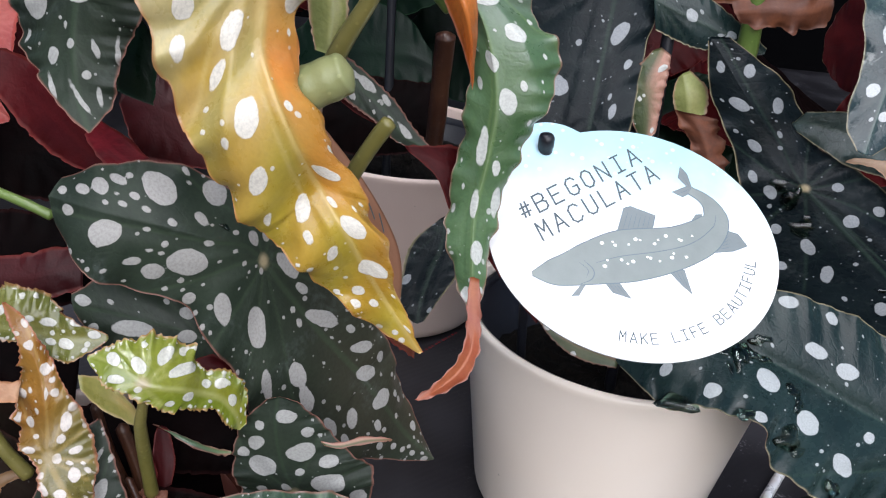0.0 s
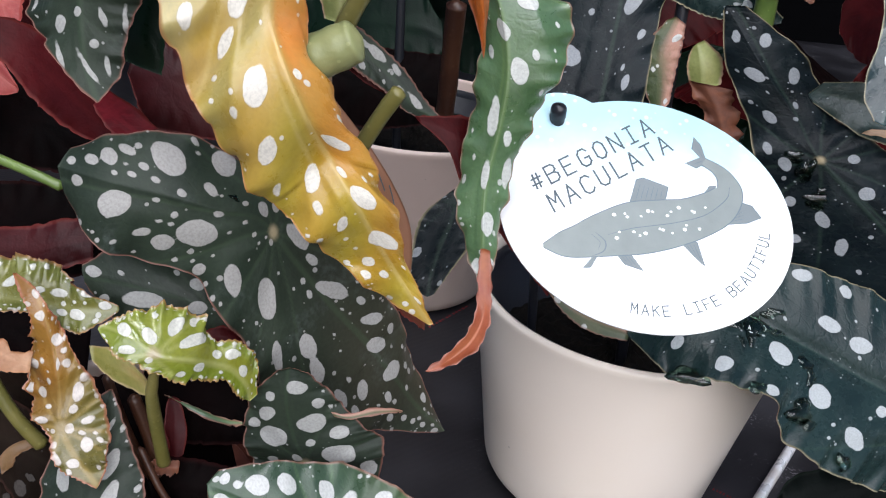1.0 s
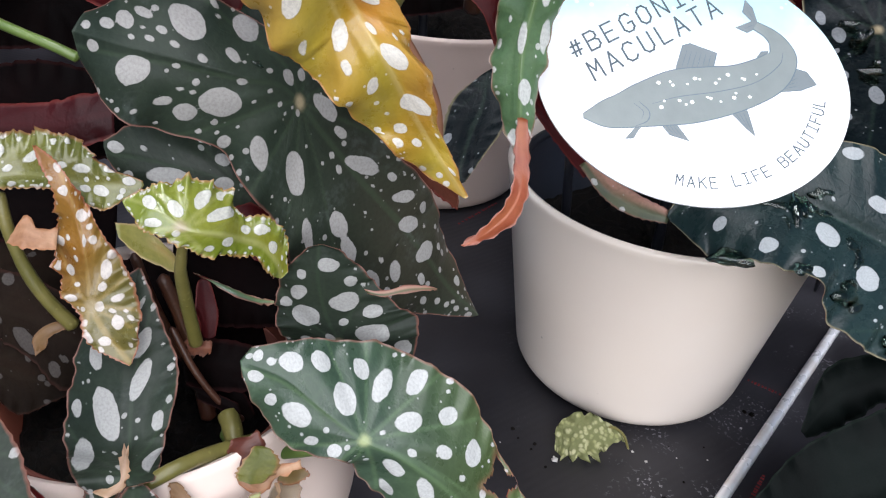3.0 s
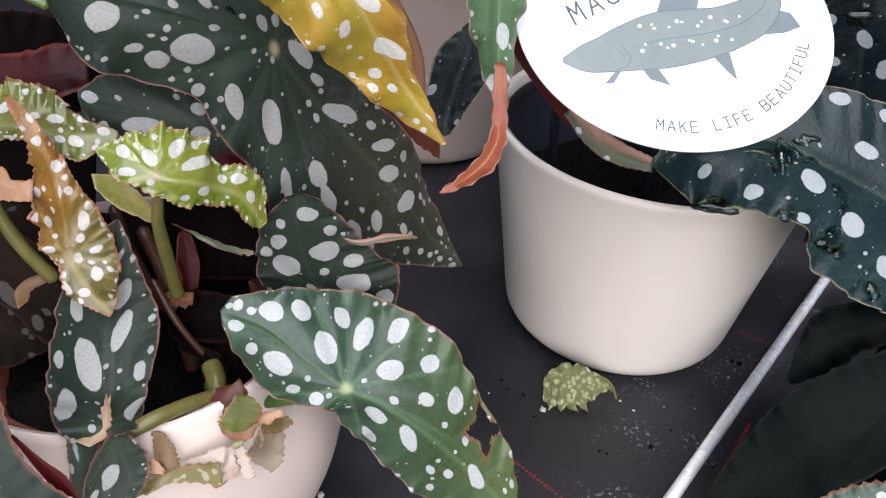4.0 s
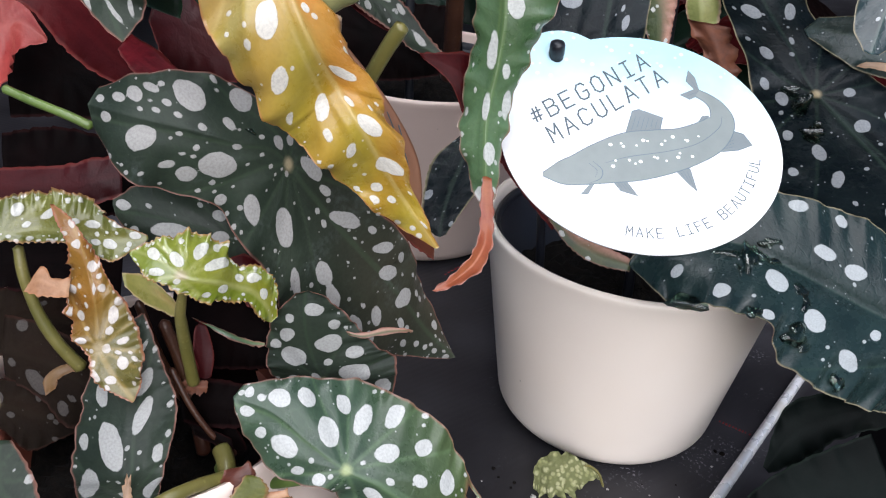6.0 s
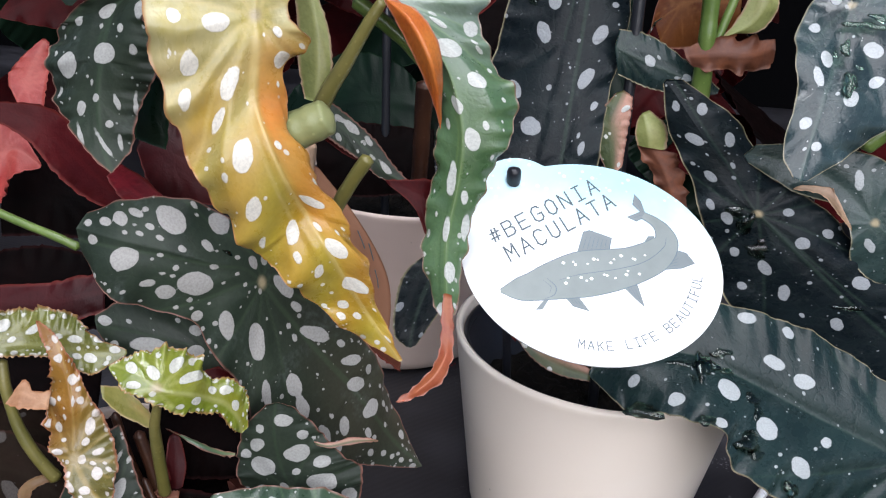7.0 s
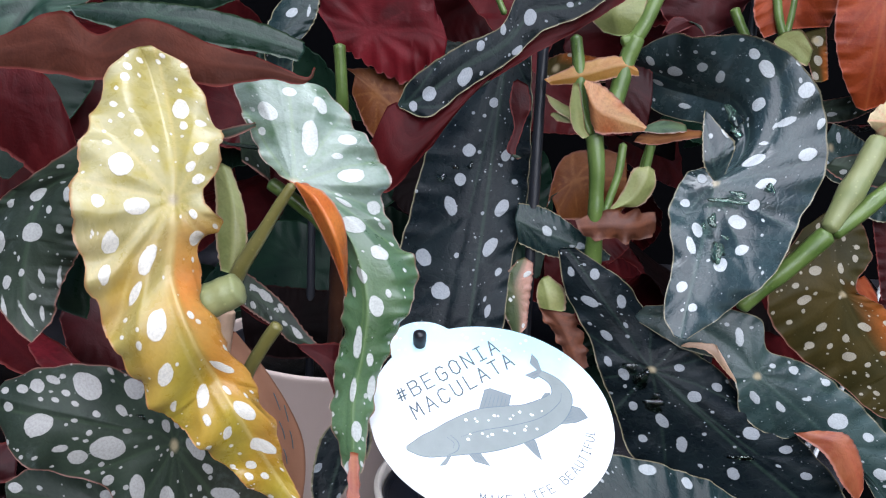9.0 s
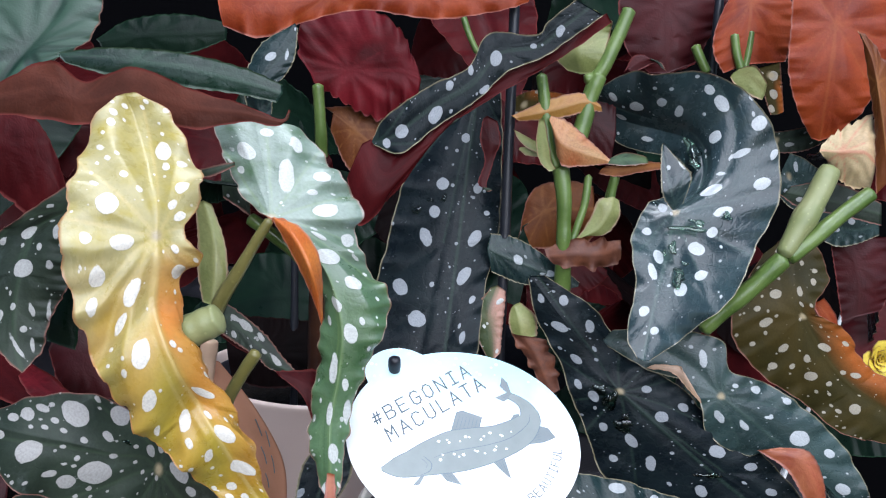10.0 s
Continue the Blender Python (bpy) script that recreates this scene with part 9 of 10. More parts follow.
# the brown label
leaf(label, "leaf", "kraft", seed=81, node=0.35,
     left=[(-0.0343, 0.2353, 0.1679), (-0.0289, 0.2329, 0.1563), (-0.0227, 0.2304, 0.1446), (-0.0176, 0.229, 0.1325), (-0.015, 0.2278, 0.1201), (-0.0163, 0.2265, 0.1053)],
     rib=[(-0.0311, 0.2352, 0.1694), (-0.0229, 0.2328, 0.1587), (-0.0146, 0.23, 0.1462), (-0.0087, 0.2285, 0.1342), (-0.0068, 0.2271, 0.1203), (-0.008, 0.2257, 0.1049)],
     right=[(-0.027, 0.2347, 0.1685), (-0.0169, 0.2321, 0.1577), (-0.0081, 0.2294, 0.1463), (-0.002, 0.228, 0.1347), (0, 0.2269, 0.1232), (-0.0004, 0.2256, 0.1085)], ruffle=0, teeth=0)
tube(label, "writing_bar", INK, [(-0.0126, 0.2288, 0.1496), (-0.0112, 0.2282, 0.1468), (-0.0098, 0.2276, 0.1437)], 0.00018)
tube(label, "writing_bar", INK, [(-0.0087, 0.2278, 0.1458), (-0.0077, 0.2273, 0.1431), (-0.0067, 0.2267, 0.14)], 0.00018)
tube(label, "writing_bar", INK, [(-0.01, 0.227, 0.1401), (-0.0085, 0.2264, 0.137), (-0.0075, 0.2258, 0.1339)], 0.00018)
tube(label, "writing_bar", INK, [(-0.0061, 0.2262, 0.1372), (-0.0051, 0.2256, 0.1341), (-0.0045, 0.225, 0.1309)], 0.00018)
tube(label, "writing_bar", INK, [(-0.0078, 0.2253, 0.1307), (-0.0068, 0.2248, 0.1283), (-0.0062, 0.2243, 0.1256)], 0.00018)

# water drops
drop((0.108, 0.2218, 0.1114), (0.1378, -0.5122, 0.8477), 0.0025, 0.0053)
drop((0.1041, 0.217, 0.109), (0.077, -0.4944, 0.8658), 0.0014, 0.0021)
drop((0.1127, 0.2233, 0.1113), (0.2213, -0.5094, 0.8316), 0.0018, 0.0014)
drop((0.1173, 0.2231, 0.1098), (0.2714, -0.4838, 0.832), 0.0018, 0.0011)
drop((0.0861, 0.2063, 0.1019), (-0.2207, -0.466, 0.8569), 0.0044, 0.0027)
drop((0.1159, 0.227, 0.115), (0.0476, -0.8294, 0.5566), 0.0039, 0.0013)
drop((0.1253, 0.2167, 0.1032), (0.3219, -0.5388, 0.7785), 0.0035, 0.0016)
drop((0.1265, 0.2135, 0.1003), (0.3295, -0.5743, 0.7494), 0.0018, 0.0028)
drop((0.1214, 0.2034, 0.0945), (0.3674, -0.6096, 0.7025), 0.0045, 0.0031)
drop((0.1244, 0.2015, 0.0915), (0.3022, -0.6038, 0.7377), 0.0034, 0.0014)
drop((0.1365, 0.1975, 0.0816), (0.4411, -0.7288, 0.5236), 0.0024, 0.0024)
drop((0.1065, 0.2036, 0.1019), (0.1129, -0.4231, 0.899), 0.0027, 0.0015)
drop((0.1009, 0.2218, 0.112), (0.0284, -0.5065, 0.8617), 0.0035, 0.0014)
drop((0.1241, 0.2526, 0.1542), (-0.2449, -0.9692, -0.0269), 0.0020, 0.0041)
drop((0.1196, 0.2538, 0.1584), (-0.2845, -0.958, 0.0365), 0.0032, 0.0014)
drop((0.1299, 0.2515, 0.1449), (-0.2206, -0.9749, -0.0293), 0.0041, 0.0020)
drop((0.1304, 0.2513, 0.1479), (-0.2222, -0.9743, -0.0354), 0.0020, 0.0014)
drop((0.1657, 0.2471, 0.1267), (-0.0938, -0.9921, -0.0831), 0.0046, 0.0009)
drop((0.1378, 0.2322, 0.2093), (-0.0496, -0.8335, 0.5503), 0.0021, 0.0029)
drop((0.1433, 0.2432, 0.2262), (-0.057, -0.834, 0.5489), 0.0055, 0.0011)
drop((0.1369, 0.239, 0.2192), (-0.0503, -0.8257, 0.5618), 0.0011, 0.0029)
drop((0.1476, 0.2446, 0.2287), (-0.0568, -0.8303, 0.5545), 0.0026, 0.0011)
drop((0.1224, 0.2232, 0.19), (-0.1626, -0.8783, 0.4496), 0.0028, 0.0018)
drop((0.1597, 0.2473, 0.2319), (0.2812, -0.8821, 0.378), 0.0017, 0.0011)
drop((0.1335, 0.2379, 0.2174), (-0.0473, -0.8234, 0.5655), 0.0008, 0.0008)
drop((0.1408, 0.2353, 0.2141), (-0.0481, -0.8262, 0.5613), 0.0010, 0.0008)
drop((0.0438, 0.2943, 0.2208), (-0.247, -0.8949, 0.3718), 0.0015, 0.0019)
drop((0.0492, 0.2947, 0.2255), (-0.2495, -0.8949, 0.3699), 0.0012, 0.0012)
drop((0.0549, 0.2936, 0.2267), (-0.2506, -0.8961, 0.3663), 0.0012, 0.0014)
drop((-0.041, 0.171, 0.1635), (0.4753, -0.6213, 0.623), 0.0011, 0.0005)
drop((0.1501, 0.2655, 0.2554), (-0.132, -0.6165, 0.7762), 0.0027, 0.0045)
drop((0.1495, 0.2603, 0.2503), (-0.0283, -0.7395, 0.6725), 0.0022, 0.0020)

# ---- pots ----
def pot(at, r0, r1, h, label_text, belly=0.0, foot=0.008, glaze=CERAMIC):
    """A glazed pot with a rounded foot, a wall of real thickness and a soft lip."""
    p = thing("plant_pot", label_text, "pot", at, "pots")
    wall = 0.0032

    def wide(s):
        return r0 + (r1 - r0) * s + belly * math.sin(math.pi * min(1.0, s * 0.96 + 0.04))

    lean = (r1 - r0) / h
    out = [(r0 - 0.012, 0.0)] + [(r0 - foot + foot * math.sin(a) + lean * foot * (1 - math.cos(a)), foot * (1 - math.cos(a))) for a in np.linspace(0, math.pi / 2, 8)]
    out += [(wide((z - 0.004) / (h - 0.004)) if belly else r0 + lean * z, z) for z in np.linspace(foot + 0.003, h - 0.0038, 16)]
    top = wide(1.0)
    out += [(top, h - 0.0018), (top - 0.0004, h - 0.0006), (top - wall * 0.5, h)]
    lathe("body", out, glaze, p, closed=True)
    lip = [(top - wall * 0.5, h), (top - wall + 0.0004, h - 0.0006), (top - wall, h - 0.002)]
    lip += [(wide(s) - wall, 0.006 + (h - 0.01) * s) for s in np.linspace(0.95, 0.3, 8)]
    lathe("rim", lip, glaze, p)
    return p


def soil(at, rad, label_text):
    """A rough bed of crumbs."""
    rng = np.random.default_rng(int(rad * 1e5))
    n = 46
    bm = bmesh.new()
    rings = []
    for i in range(16):
        q = 1 - i / 16
        rings.append([bm.verts.new((rad * q * math.cos(2 * math.pi * j / n), rad * q * math.sin(2 * math.pi * j / n), 0.004 * (1 - q) + 0.0022 * rng.uniform(-1, 1))) for j in range(n)])
    for a, b in zip(rings, rings[1:]):
        for j in range(n):
            bm.faces.new((a[j], a[(j + 1) % n], b[(j + 1) % n], b[j]))
    bm.faces.new(rings[-1])
    ob = part("soil", bm, SOIL)
    ob.location = at
    return tagged(ob, label_text, "soil", kind="stuff")


pot((0.0863, 0.2818, 0), 0.0465, 0.0612, 0.0912, "cream glazed ceramic plant pot on the black tabletop")
soil((0.0863, 0.2818, 0.056), 0.0515, "dark potting soil inside the cream pot")
def liner(at, r0, r1, h, label_text):
    """A thin black nursery pot that lines the glazed one."""
    p = thing("nursery_pot", label_text, "nursery pot", at, "nursery pots")
    lathe("wall", [(r0, 0.0), (r1 - 0.0012, h - 0.004), (r1 - 0.002, h - 0.004), (r0 - 0.001, 0.001)], BLACK_PLASTIC, p)
    lathe("rim", [(r1 - 0.0012, h - 0.0042), (r1, h - 0.004), (r1, h - 0.0005), (r1 - 0.0006, h), (r1 - 0.0018, h - 0.0004), (r1 - 0.002, h - 0.004)], BLACK_PLASTIC, p)


liner((0.0863, 0.2818, 0.0065), 0.042, 0.0570, 0.0805, "black plastic nursery pot inside the cream pot")
liner((-0.004, 0.436, 0.0065), 0.046, 0.0632, 0.091, "black plastic nursery pot inside the pot behind")
# shade from the leaves above is put into this pot's glaze
pot((-0.004, 0.436, 0), 0.0500, 0.0680, 0.103, "cream ceramic plant pot behind a leaf, glaze darkened for shade", glaze=SHADED_CERAMIC)
soil((-0.004, 0.436, 0.084), 0.0605, "dark potting soil inside the cream pot behind")
# the plant's shade on this pot is in its glaze too
pot((-0.0731, 0.1673, 0), 0.040, 0.0487, 0.0862, "rounded cream ceramic pot below leaves, glaze dulled for their shade", belly=0.0112, foot=0.004, glaze=HALF_SHADED_CERAMIC)
soil((-0.0731, 0.1673, 0.060), 0.0355, "dark potting soil inside the rounded pot")
pot((-0.045, 0.70, 0), 0.0500, 0.0662, 0.0886, "pale ceramic pot far back between the plants")
soil((-0.045, 0.70, 0.05), 0.0555, "dark potting soil inside the far pot")
fill = lathe("soil", [(0.0462, 0.062), (0.0420, 0.0625), (0.0378, 0.063)], SOIL, None)
fill.location = (-0.0731, 0.1673, 0)
tagged(fill, "dark soil between the nested pots", "soil", kind="stuff")
inner = thing("nursery_pot", "terracotta plastic nursery pot inside the rounded pot", "nursery pot", (-0.0731, 0.1673, 0.0015), "nursery pots")
lathe("wall", [(0.027, 0.018), (0.0378, 0.0700), (0.0366, 0.0700), (0.026, 0.019)], TERRACOTTA, inner)
lathe("rim", [(0.0378, 0.0698), (0.0396, 0.0702), (0.0400, 0.0732), (0.0395, 0.0744), (0.0385, 0.0744), (0.0379, 0.0732), (0.0372, 0.0700)], TERRACOTTA, inner)

# ---- plant tag ----
TAG_AT = Vector((0.05593, 0.19618, 0.16028))
TAG_N = Vector((-0.0025, -0.5892, 0.8080)).normalized()
TAG_X = (Vector((1, 0, 0)) - TAG_N * TAG_N.x).normalized()
TAG_Y = TAG_N.cross(TAG_X)
tag = thing("plant_tag", "round white and sky-blue plant tag with printed lettering", "plant tag")
tag.matrix_world = Matrix.Translation(TAG_AT) @ Matrix((TAG_X, TAG_Y, TAG_N)).transposed().to_4x4()


def plate(name, pts, z0, z1, material, parent, label_text=""):
    """A flat piece with that outline, in millimetres on the card."""
    n = len(pts)
    verts = [(x / 1000, y / 1000, z0 / 1000) for x, y in pts] + [(x / 1000, y / 1000, z1 / 1000) for x, y in pts]
    faces = [tuple(range(n - 1, -1, -1)), tuple(range(n, 2 * n))] + [(i, (i + 1) % n, n + (i + 1) % n, n + i) for i in range(n)]
    ob = link_mesh(name, verts, faces, [material], parent, smooth=False)
    if label_text:
        ob["label"] = label_text
    return ob


def leave(origin, direction, centre, rx, ry, turn):
    """How far a ray runs from a point until it leaves an oval; 0 where it misses."""
    c, s = math.cos(turn), math.sin(turn)
    ox, oy = origin[0] - centre[0], origin[1] - centre[1]
    ox, oy = (ox * c + oy * s) / rx, (-ox * s + oy * c) / ry
    dx, dy = (direction[0] * c + direction[1] * s) / rx, (-direction[0] * s + direction[1] * c) / ry
    k, p, q = dx * dx + dy * dy, ox * dx + oy * dy, ox * ox + oy * oy - 1
    return (-p + math.sqrt(p * p - k * q)) / k if p * p > k * q else 0.0


CARD_MID = (2.8, -0.9)


def card_outline():
    """The oval card with its small round tab, as one outline."""
    pts = []
    for k in range(300):
        a = 2 * math.pi * k / 300
        d = (math.cos(a), math.sin(a))
        far_out = max(leave(CARD_MID, d, CARD_MID, 38.3, 33.9, -0.114), leave(CARD_MID, d, (-18.4, 23.2), 12.0, 10.4, -0.1))
        pts.append((CARD_MID[0] + d[0] * far_out, CARD_MID[1] + d[1] * far_out))
    return pts


plate("card", card_outline(), -0.5, 0.0, CARD, tag)


def tapered(points, widths, n=40):
    """A smooth band along points with half-widths."""
    c = spline([(x, y, 0) for x, y in points], n)[:, :2]
    w = spline([(q, 0, 0) for q in widths], n)[:, 0]
    t = np.gradient(c, axis=0)
    t /= np.linalg.norm(t, axis=1, keepdims=True)
    s = np.stack([-t[:, 1], t[:, 0]], 1)
    return [tuple(q) for q in c + s * w[:, None]] + [tuple(q) for q in (c - s * w[:, None])[::-1]]


# the printed picture, kept to a plain long curved shape with dots, blades and a thin dark outline
BODY = [(-23.7, -13.9), (-19, -13.1), (-14, -11.6), (-8, -9.2), (0, -6.4), (8, -4.3), (15, -2.0), (21.5, 1.8), (25.1, 6.6), (24.5, 10.8), (22.3, 13.6), (19.0, 15.6)]
HALF = [0.4, 3.2, 4.5, 6.0, 7.3, 6.8, 5.8, 5.0, 3.6, 2.3, 1.5, 1.1]


def stroke(points, weight, level=0.09):
    return plate("printed_line", tapered(points, [weight * 0.5] + [weight] * (len(points) - 2) + [weight * 0.4]), level - 0.03, level, INK_SOFT, tag)


def blade_shape(pts, rays=0):
    """A small fin-like patch with a dark edge and fine lines along it."""
    cx, cy = sum(p[0] for p in pts) / len(pts), sum(p[1] for p in pts) / len(pts)
    grown = [(cx + (x - cx) * (1 + 0.28 / max(0.3, math.hypot(x - cx, y - cy))), cy + (y - cy) * (1 + 0.28 / max(0.3, math.hypot(x - cx, y - cy)))) for x, y in pts]
    plate("printed_outline", grown, 0.0, 0.025, INK_SOFT, tag)
    plate("printed_blade", pts, 0.0, 0.045, PRINT_DARK, tag)
    (ax, ay), (bx, by), (ex, ey), (fx, fy) = pts[0], pts[1], pts[-2], pts[-1]
    for k in range(rays):
        u = (k + 1) / (rays + 1)
        p, q = (ax + (fx - ax) * u, ay + (fy - ay) * u), (bx + (ex - bx) * u, by + (ey - by) * u)
        stroke([(p[0] + (q[0] - p[0]) * 0.1, p[1] + (q[1] - p[1]) * 0.1), ((p[0] + q[0]) / 2, (p[1] + q[1]) / 2), (p[0] + (q[0] - p[0]) * 0.85, p[1] + (q[1] - p[1]) * 0.85)], 0.07, 0.06)


blade_shape([(-1.4, 0.6), (0.7, 7.9), (2.5, 8.6), (8.8, 6.6), (7.8, 2.2)], 6)
blade_shape([(11.0, -9.0), (14.8, -13.2), (17.1, -15.5), (15.6, -9.0)], 3)
blade_shape([(24.2, -2.8), (29.1, -1.8), (32.9, 0.0), (30.8, 3.2), (28.4, 3.8), (27.0, 1.5)], 4)
blade_shape([(18.8, 16.2), (16.2, 19.3), (16.9, 23.0), (18.6, 20.6), (19.6, 16.4)], 1)
blade_shape([(19.6, 15.2), (16.9, 13.5), (14.2, 14.6), (18.6, 17.0)], 1)
blade_shape([(18.2, 5.2), (20.0, 7.9), (21.6, 8.3), (21.2, 6.2)])
blade_shape([(-9.8, -15.0), (-11.7, -18.5), (-13.6, -18.9), (-10.8, -15.2)])
plate("printed_outline", tapered(BODY, [w + 0.28 for w in HALF], 90), 0.0, 0.05, INK_SOFT, tag)
plate("printed_shape", tapered(BODY, HALF, 90), 0.0, 0.065, PRINT_GREY, tag, "grey-green printed shape")
blade_shape([(-5.9, -13.4), (-3.1, -16.9), (1.3, -18.2), (-1.9, -13.8)], 3)
stroke([(-7.2, -9.1), (-0.8, -6.6), (10.1, -3.9), (18.3, -0.7), (24.2, 4.6), (25.4, 8.4)], 0.11)
stroke([(-10.4, -8.8), (-8.0, -11.2), (-8.4, -13.8), (-11.4, -15.6)], 0.13)
stroke([(-11.6, -9.4), (-9.4, -11.4), (-9.8, -13.6)], 0.08)
for k in range(23):
    # dots lie in two loose bands above and below the line
    u, row = (k % 12) / 11.5, 1 if k < 12 else -1
    x = -5.6 + 25.0 * u + 0.9 * math.sin(k * 2.3)
    y = -6.6 + 5.0 * u + row * (2.3 + 0.9 * math.sin(k * 1.7 + 0.6)) + (0.6 if row > 0 else -0.2)
    rr = (0.55, 0.36, 0.45, 0.34)[k % 4]
    rim_pts = [(math.cos(a), 0.92 * math.sin(a)) for a in np.linspace(0, 6.28, 14, endpoint=False)]
    plate("printed_dot", [(x + rr * c, y + rr * s) for c, s in rim_pts], 0.05, 0.1, PRINT_WHITE, tag)


# single-stroke capitals on a 4 by 6 grid
STROKES = {
    "#": ("1.2,0.6 1.7,5.4", "2.6,0.6 3.1,5.4", "0.4,2 3.6,2", "0.7,4 3.9,4"), "B": ("0,0 0,6 2.6,6 3.4,5.2 3.4,4 2.6,3.2 0,3.2", "2.6,3.2 3.7,2.4 3.7,0.9 2.8,0 0,0"),
    "E": ("3.4,0 0,0 0,6 3.4,6", "0,3.1 2.8,3.1"), "G": ("3.6,5 2.8,6 1.2,6 0.2,4.8 0.2,1.2 1.2,0 2.8,0 3.7,1 3.7,2.8 2.2,2.8",), "O": ("1.3,0 0.2,1.3 0.2,4.7 1.3,6 2.6,6 3.7,4.7 3.7,1.3 2.6,0 1.3,0",),
    "N": ("0.2,0 0.2,6 3.6,0 3.6,6",), "I": ("0.5,0 3.3,0", "0.5,6 3.3,6", "1.9,0 1.9,6"), "A": ("0,0 1.9,6 3.8,0", "0.7,2.1 3.1,2.1"), "M": ("0.1,0 0.3,6 1.9,2.6 3.5,6 3.7,0",),
    "C": ("3.7,5 2.8,6 1.2,6 0.2,4.8 0.2,1.2 1.2,0 2.8,0 3.7,1",), "U": ("0.2,6 0.2,1.2 1.2,0 2.7,0 3.7,1.2 3.7,6",), "L": ("0.4,6 0.4,0 3.6,0",), "T": ("0.1,6 3.8,6", "1.9,6 1.9,0"),
    "K": ("0.2,0 0.2,6", "3.6,6 0.3,2.6", "1.4,3.6 3.7,0"), "F": ("0.2,0 0.2,6 3.4,6", "0.2,3.1 2.8,3.1"), "Y": ("0,6 1.9,3 3.8,6", "1.9,3 1.9,0"),
}


def letter(ch, at, angle, height, weight, slant=0.0):
    """One drawn capital as flat strokes on the card."""
    k = height / 6
    c, s = math.cos(angle), math.sin(angle)
    bm = bmesh.new()
    for line in STROKES[ch]:
        pts = [tuple(float(q) for q in pair.split(",")) for pair in line.split()]
        pts = [((x + slant * y) * k, y * k) for x, y in pts]
        pts = [(at[0] + x * c - y * s, at[1] + x * s + y * c) for x, y in pts]
        for (x0, y0), (x1, y1) in zip(pts, pts[1:]):
            d = math.hypot(x1 - x0, y1 - y0) or 1
            tx, ty = (x1 - x0) / d * weight / 2, (y1 - y0) / d * weight / 2
            q = [(x0 - tx + ty, y0 - ty - tx), (x1 + tx + ty, y1 + ty - tx), (x1 + tx - ty, y1 + ty + tx), (x0 - tx - ty, y0 - ty + tx)]
            lo = [bm.verts.new((x / 1000, y / 1000, 0.0)) for x, y in q]
            hi = [bm.verts.new((x / 1000, y / 1000, 0.00007)) for x, y in q]
            bm.faces.new(hi)
            for i in range(4):
                bm.faces.new((lo[i], lo[(i + 1) % 4], hi[(i + 1) % 4], hi[i]))
    return part("letter", bm, INK, tag, smooth=False)


def words(text, start, end, height, weight, slant=0.0):
    dx, dy = end[0] - start[0], end[1] - start[1]
    for k, ch in enumerate(text):
        if ch != " ":
            letter(ch, (start[0] + dx * k / len(text), start[1] + dy * k / len(text)), math.atan2(dy, dx), height, weight, slant)


words("#BEGONIA", (-26.0, 1.4), (7.7, 24.5), 5.0, 0.5, 0.12)
words("MACULATA", (-20.9, -4.0), (12.4, 19.5), 5.0, 0.5, 0.12)
# the motto runs round the lower edge
ring = "MAKE LIFE BEAUTIFUL"
for k, ch in enumerate(ring):
    if ch != " ":
        a = radians(-98.9 + 88.4 * k / (len(ring) - 1))
        letter(ch, (2.8 + 32.2 * math.cos(a), -0.9 + 29.3 * math.sin(a)), math.atan2(29.3 * math.cos(a + 0.035), -32.2 * math.sin(a + 0.035)), 2.7, 0.27)


# the stake that holds the tag: its head stands out of the tab, the rod runs down into the pot
def world_on_tag(x, y, z):
    return tag.matrix_world @ Vector((x / 1000, y / 1000, z / 1000))


stake = thing("plant_stake", "black plastic stake whose knob holds the round tag", "stake")
knob_at = world_on_tag(-20.4, 24.6, 0)
knob = lathe("knob", [(0.0020, -0.001), (0.0020, 0.0006), (0.0022, 0.0009), (0.0022, 0.0034), (0.0019, 0.0042), (0.0011, 0.0046), (0.0002, 0.0047)], BLACK_PLASTIC, stake, 24, closed=True)
knob.matrix_world = Matrix.Translation(knob_at) @ Vector((-0.06, -0.22, 1.0)).to_track_quat("Z", "Y").to_matrix().to_4x4()
tube(stake, "rod", BLACK_PLASTIC, [tuple(knob_at - TAG_N * 0.0007), (knob_at.x + 0.004, knob_at.y + 0.03, 0.135), (knob_at.x + 0.010, knob_at.y + 0.045, 0.09), (knob_at.x + 0.014, knob_at.y + 0.05, 0.053)], 0.0017)
for top, low in (((0.0772, 0.2952, 0.34), (0.086, 0.272, 0.052)), ((0.188, 0.352, 0.34), (0.19, 0.34, 0.002)), ((-0.0185, 0.4123, 0.20), (-0.012, 0.40, 0.062))):
    rod = thing("support_stick", "thin black plastic plant support stick", "support stick", group="support sticks")
    mid_p = tuple((a + b) / 2 for a, b in zip(top, low))
    tube(rod, "rod", BLACK_PLASTIC, [top, mid_p, low], 0.0022)
# wooden peg and the writing on the brown label
tube(label, "peg", WOOD, [(-0.0305, 0.2353, 0.1766), (-0.0311, 0.2346, 0.1683), (-0.0315, 0.2331, 0.1561)], 0.003, label="pale wooden peg")

# ---- marks and grit on the tabletop ----
marks = thing("red_marking", "faint dashed red marking line on the black tabletop", "marking", kind="structure")


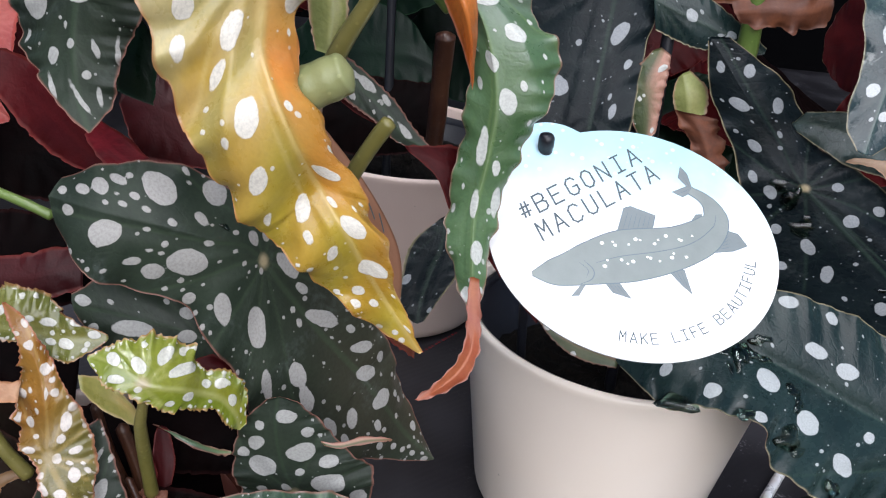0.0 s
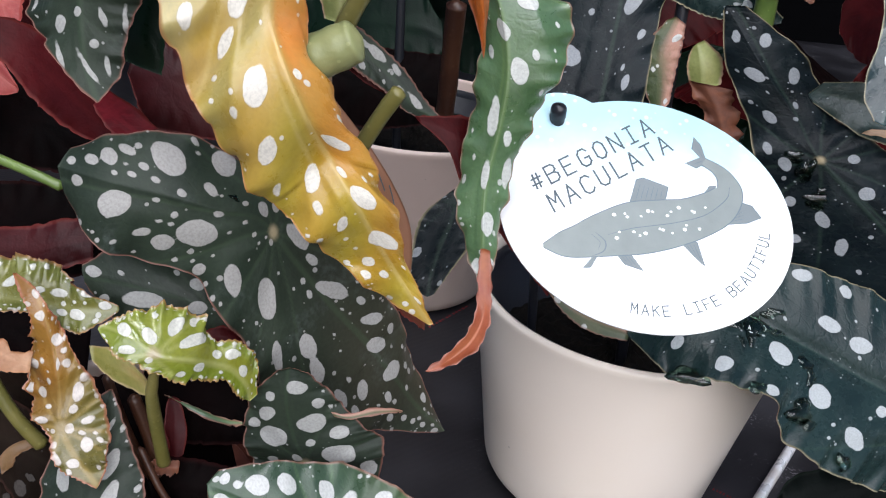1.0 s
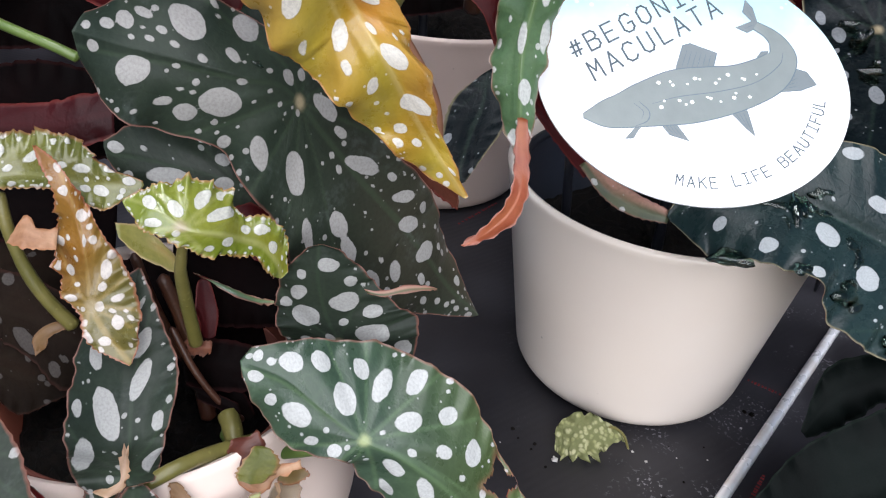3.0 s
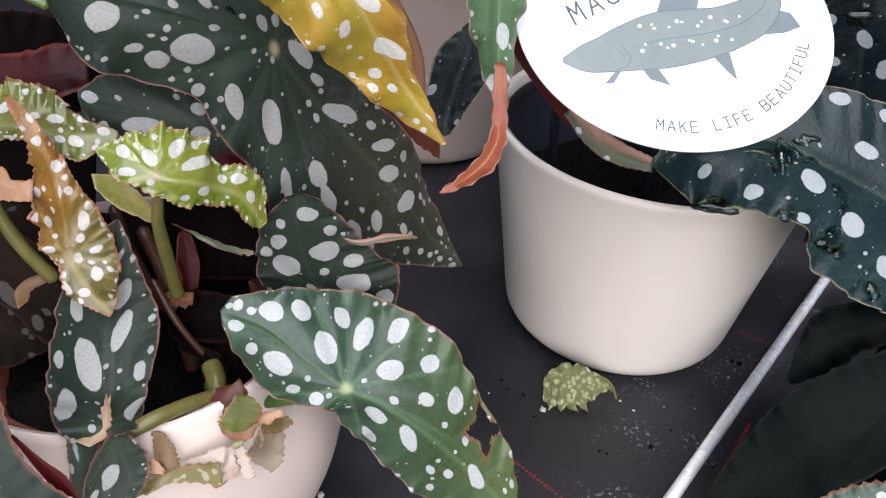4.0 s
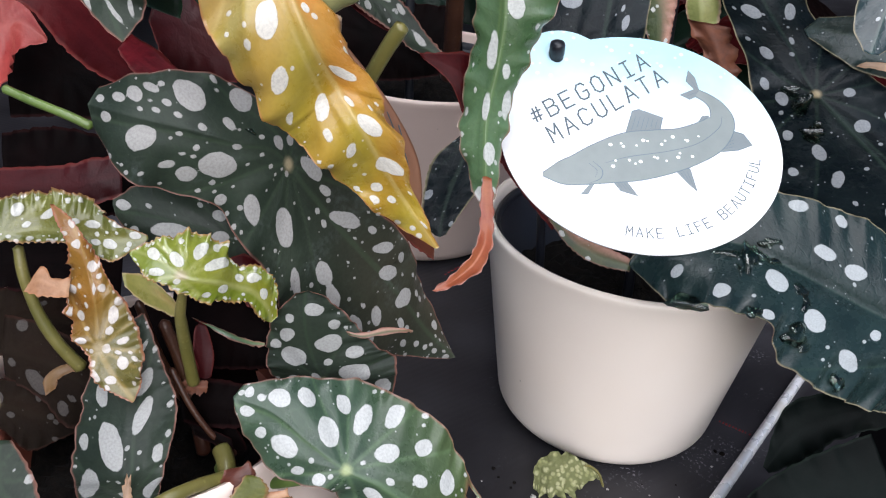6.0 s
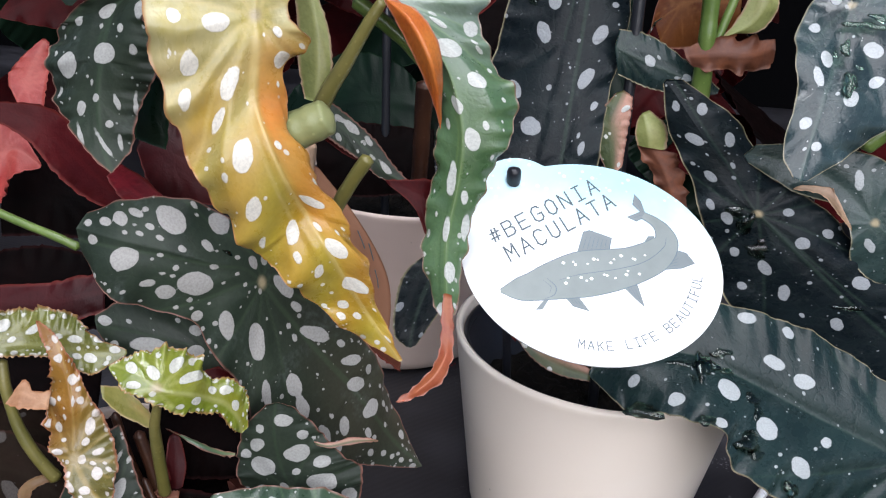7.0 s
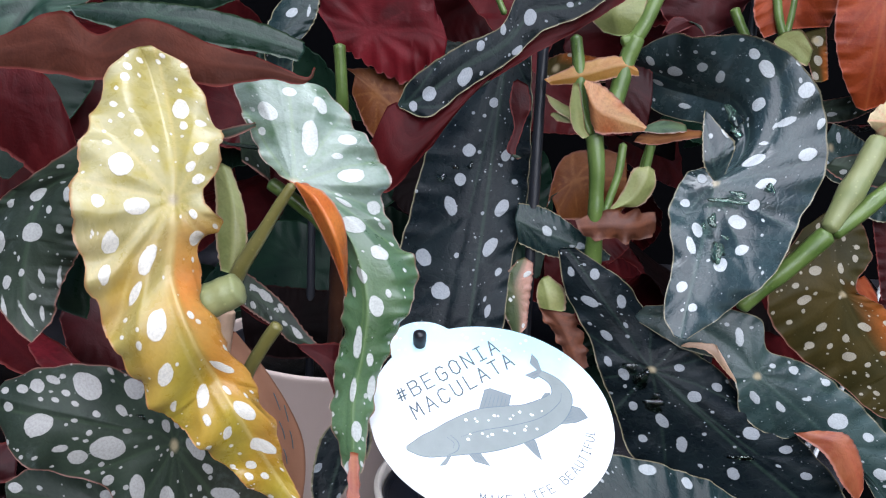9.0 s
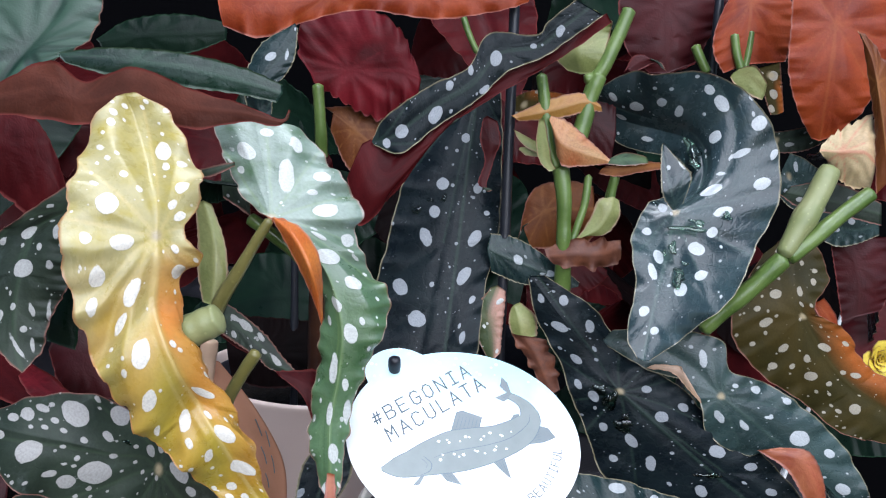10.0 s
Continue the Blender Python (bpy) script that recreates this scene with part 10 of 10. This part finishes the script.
def dashes(a, b, count, width, level=0.0):
    a, b = Vector((*a, 0)), Vector((*b, 0))
    t = (b - a).normalized()
    s = Vector((-t.y, t.x, 0))
    rng = random.Random(int(a.x * 1e5) + count)
    for k in range(count):
        p = a.lerp(b, (k + rng.uniform(0.0, 0.3)) / count)
        d = (b - a).length / count * rng.uniform(0.35, 0.62)
        w = width * rng.uniform(0.5, 1.0)
        q = [p - s * w / 2, p + t * d - s * w / 2, p + t * d + s * w / 2, p + s * w / 2]
        link_mesh("dash", [(v.x, v.y, z) for z in (level, level + 0.00015) for v in q], [(4, 5, 6, 7), (0, 1, 5, 4), (1, 2, 6, 5), (2, 3, 7, 6), (3, 0, 4, 7)], [INK_RED], marks, smooth=False)


dashes((0.0345, 0.1975), (0.066, 0.1685), 26, 0.0016)
dashes((0.138, 0.2715), (0.1502, 0.2636), 10, 0.0016)
dashes((0.0125, 0.378), (0.034, 0.404), 12, 0.0016)
near_mark, far_mark = EDGE_AT - EDGE_DIR * 0.062 + EDGE_OUT * 0.010, EDGE_AT - EDGE_DIR * 0.022 + EDGE_OUT * 0.0085
dashes(near_mark[:2], far_mark[:2], 24, 0.0016, -0.003)
grit_rng = random.Random(8)


def crumb(x, y, size, material, label_text):
    bm = bmesh.new()
    bmesh.ops.create_icosphere(bm, subdivisions=2, radius=size)
    for q in bm.verts:
        q.co *= 1 + grit_rng.uniform(-0.25, 0.25)
        q.co.z *= 0.6
    ob = part("crumb", bm, material)
    ob.location = (x, y, size * 0.45)
    tagged(ob, label_text, "crumb", "crumbs")


crumb(0.051, 0.2176, 0.0012, PEBBLE, "pale grain of grit on the black tabletop")
crumb(-0.0253, 0.1735, 0.0012, PEBBLE, "pale grain of grit on the black tabletop")
for x, y, s in ((0.0892, 0.2034, 0.0010), (0.1335, 0.2500, 0.0012), (0.131, 0.2515, 0.0008), (0.07, 0.2, 0.0006), (0.044, 0.225, 0.0007), (0.11, 0.196, 0.0006), (0.098, 0.212, 0.0005), (0.036, 0.232, 0.0008)):
    crumb(x, y, s, SOIL, "dark crumb of soil on the tabletop")
for k in range(26):
    x, y = grit_rng.uniform(0.03, 0.14), grit_rng.uniform(0.17, 0.26)
    if (Vector((x, y, 0)) - EDGE_AT).dot(EDGE_OUT) < -0.006 and math.hypot(x - 0.0863, y - 0.2818) > 0.053:
        crumb(x, y, grit_rng.uniform(0.00025, 0.0006), PEBBLE if k % 2 else SOIL, "tiny crumb on the black tabletop")

# ---- yellow flower far to the side ----
PETAL = blade("yellow_petal", (0.80, 0.55, 0.03), (0.85, 0.68, 0.08), (0.8, 0.6, 0.05), spotted=False, rough=0.5, glow=0.2)
LOOKS["petal"] = (PETAL, PETAL, PETAL, 0.0)
flower = thing("yellow_flower", "double yellow flower among the plants behind", "flower")
fc = Vector((0.272, 0.312, 0.161))
for k in range(22):
    a, ring_k = k * 2.4, k / 22
    lean = 0.25 + 1.0 * ring_k
    d = Vector((math.cos(a) * math.sin(lean), -math.cos(lean), math.sin(a) * math.sin(lean)))
    side_v = d.cross(Vector((0.1, -1, 0.2))).normalized()
    size = 0.005 + 0.007 * ring_k
    base_p, mid_p, tip_p = fc, fc + d * size * 0.6, fc + d * size + Vector((0, 0.002, 0)) * ring_k
    w = size * 0.42
    leaf(flower, "petal", "petal", 300 + k, 0.1, [tuple(base_p - side_v * w * 0.3), tuple(mid_p - side_v * w), tuple(tip_p - side_v * w * 0.5)], [tuple(base_p), tuple(mid_p), tuple(tip_p)],
         [tuple(base_p + side_v * w * 0.3), tuple(mid_p + side_v * w), tuple(tip_p + side_v * w * 0.5)], ruffle=0.0003, teeth=0.0002, waves=3)
pale_stake = thing("plant_stake", "thin white plastic plant stake among the leaves", "stake")
tube(pale_stake, "rod", PRINT_WHITE, [(0.2668, 0.3343, 0.187), (0.2575, 0.329, 0.155), (0.2485, 0.3249, 0.1246), (0.236, 0.32, 0.08)], 0.0011)

# ---- dense foliage farther back; tops above the view are added to shade the rest ----
deep = random.Random(33)
for k in range(9):
    px, py = -0.62 + 0.155 * k + deep.uniform(-0.03, 0.03), deep.uniform(0.50, 0.72)
    bush = thing("begonia_plant", "dark spotted filler begonia in the shade at the back", "plant", group="begonias")
    for j in range(22):
        c = Vector((px + deep.uniform(-0.11, 0.11), py + deep.uniform(-0.09, 0.12), 0.03 + 0.47 * deep.uniform(0, 1) ** 0.8))
        ln, wd = deep.uniform(0.09, 0.15), deep.uniform(0.03, 0.05)
        yaw, drop_z = deep.uniform(0, 6.28), deep.uniform(-0.9, 0.2)
        d = Vector((math.cos(yaw), math.sin(yaw) * 0.5, drop_z)).normalized()
        s = d.cross(Vector((deep.uniform(-0.5, 0.5), -0.8, 0.5))).normalized()
        sag = Vector((0, 0, -0.02))
        stations = [(-0.45, 0.25), (-0.3, 0.8), (0.0, 1.0), (0.3, 0.6), (0.5, 0.03)]
        rib_p = [c + d * ln * u + sag * (u * 2) ** 2 for u, _ in stations]
        # plain and deep carry their shade in the colour
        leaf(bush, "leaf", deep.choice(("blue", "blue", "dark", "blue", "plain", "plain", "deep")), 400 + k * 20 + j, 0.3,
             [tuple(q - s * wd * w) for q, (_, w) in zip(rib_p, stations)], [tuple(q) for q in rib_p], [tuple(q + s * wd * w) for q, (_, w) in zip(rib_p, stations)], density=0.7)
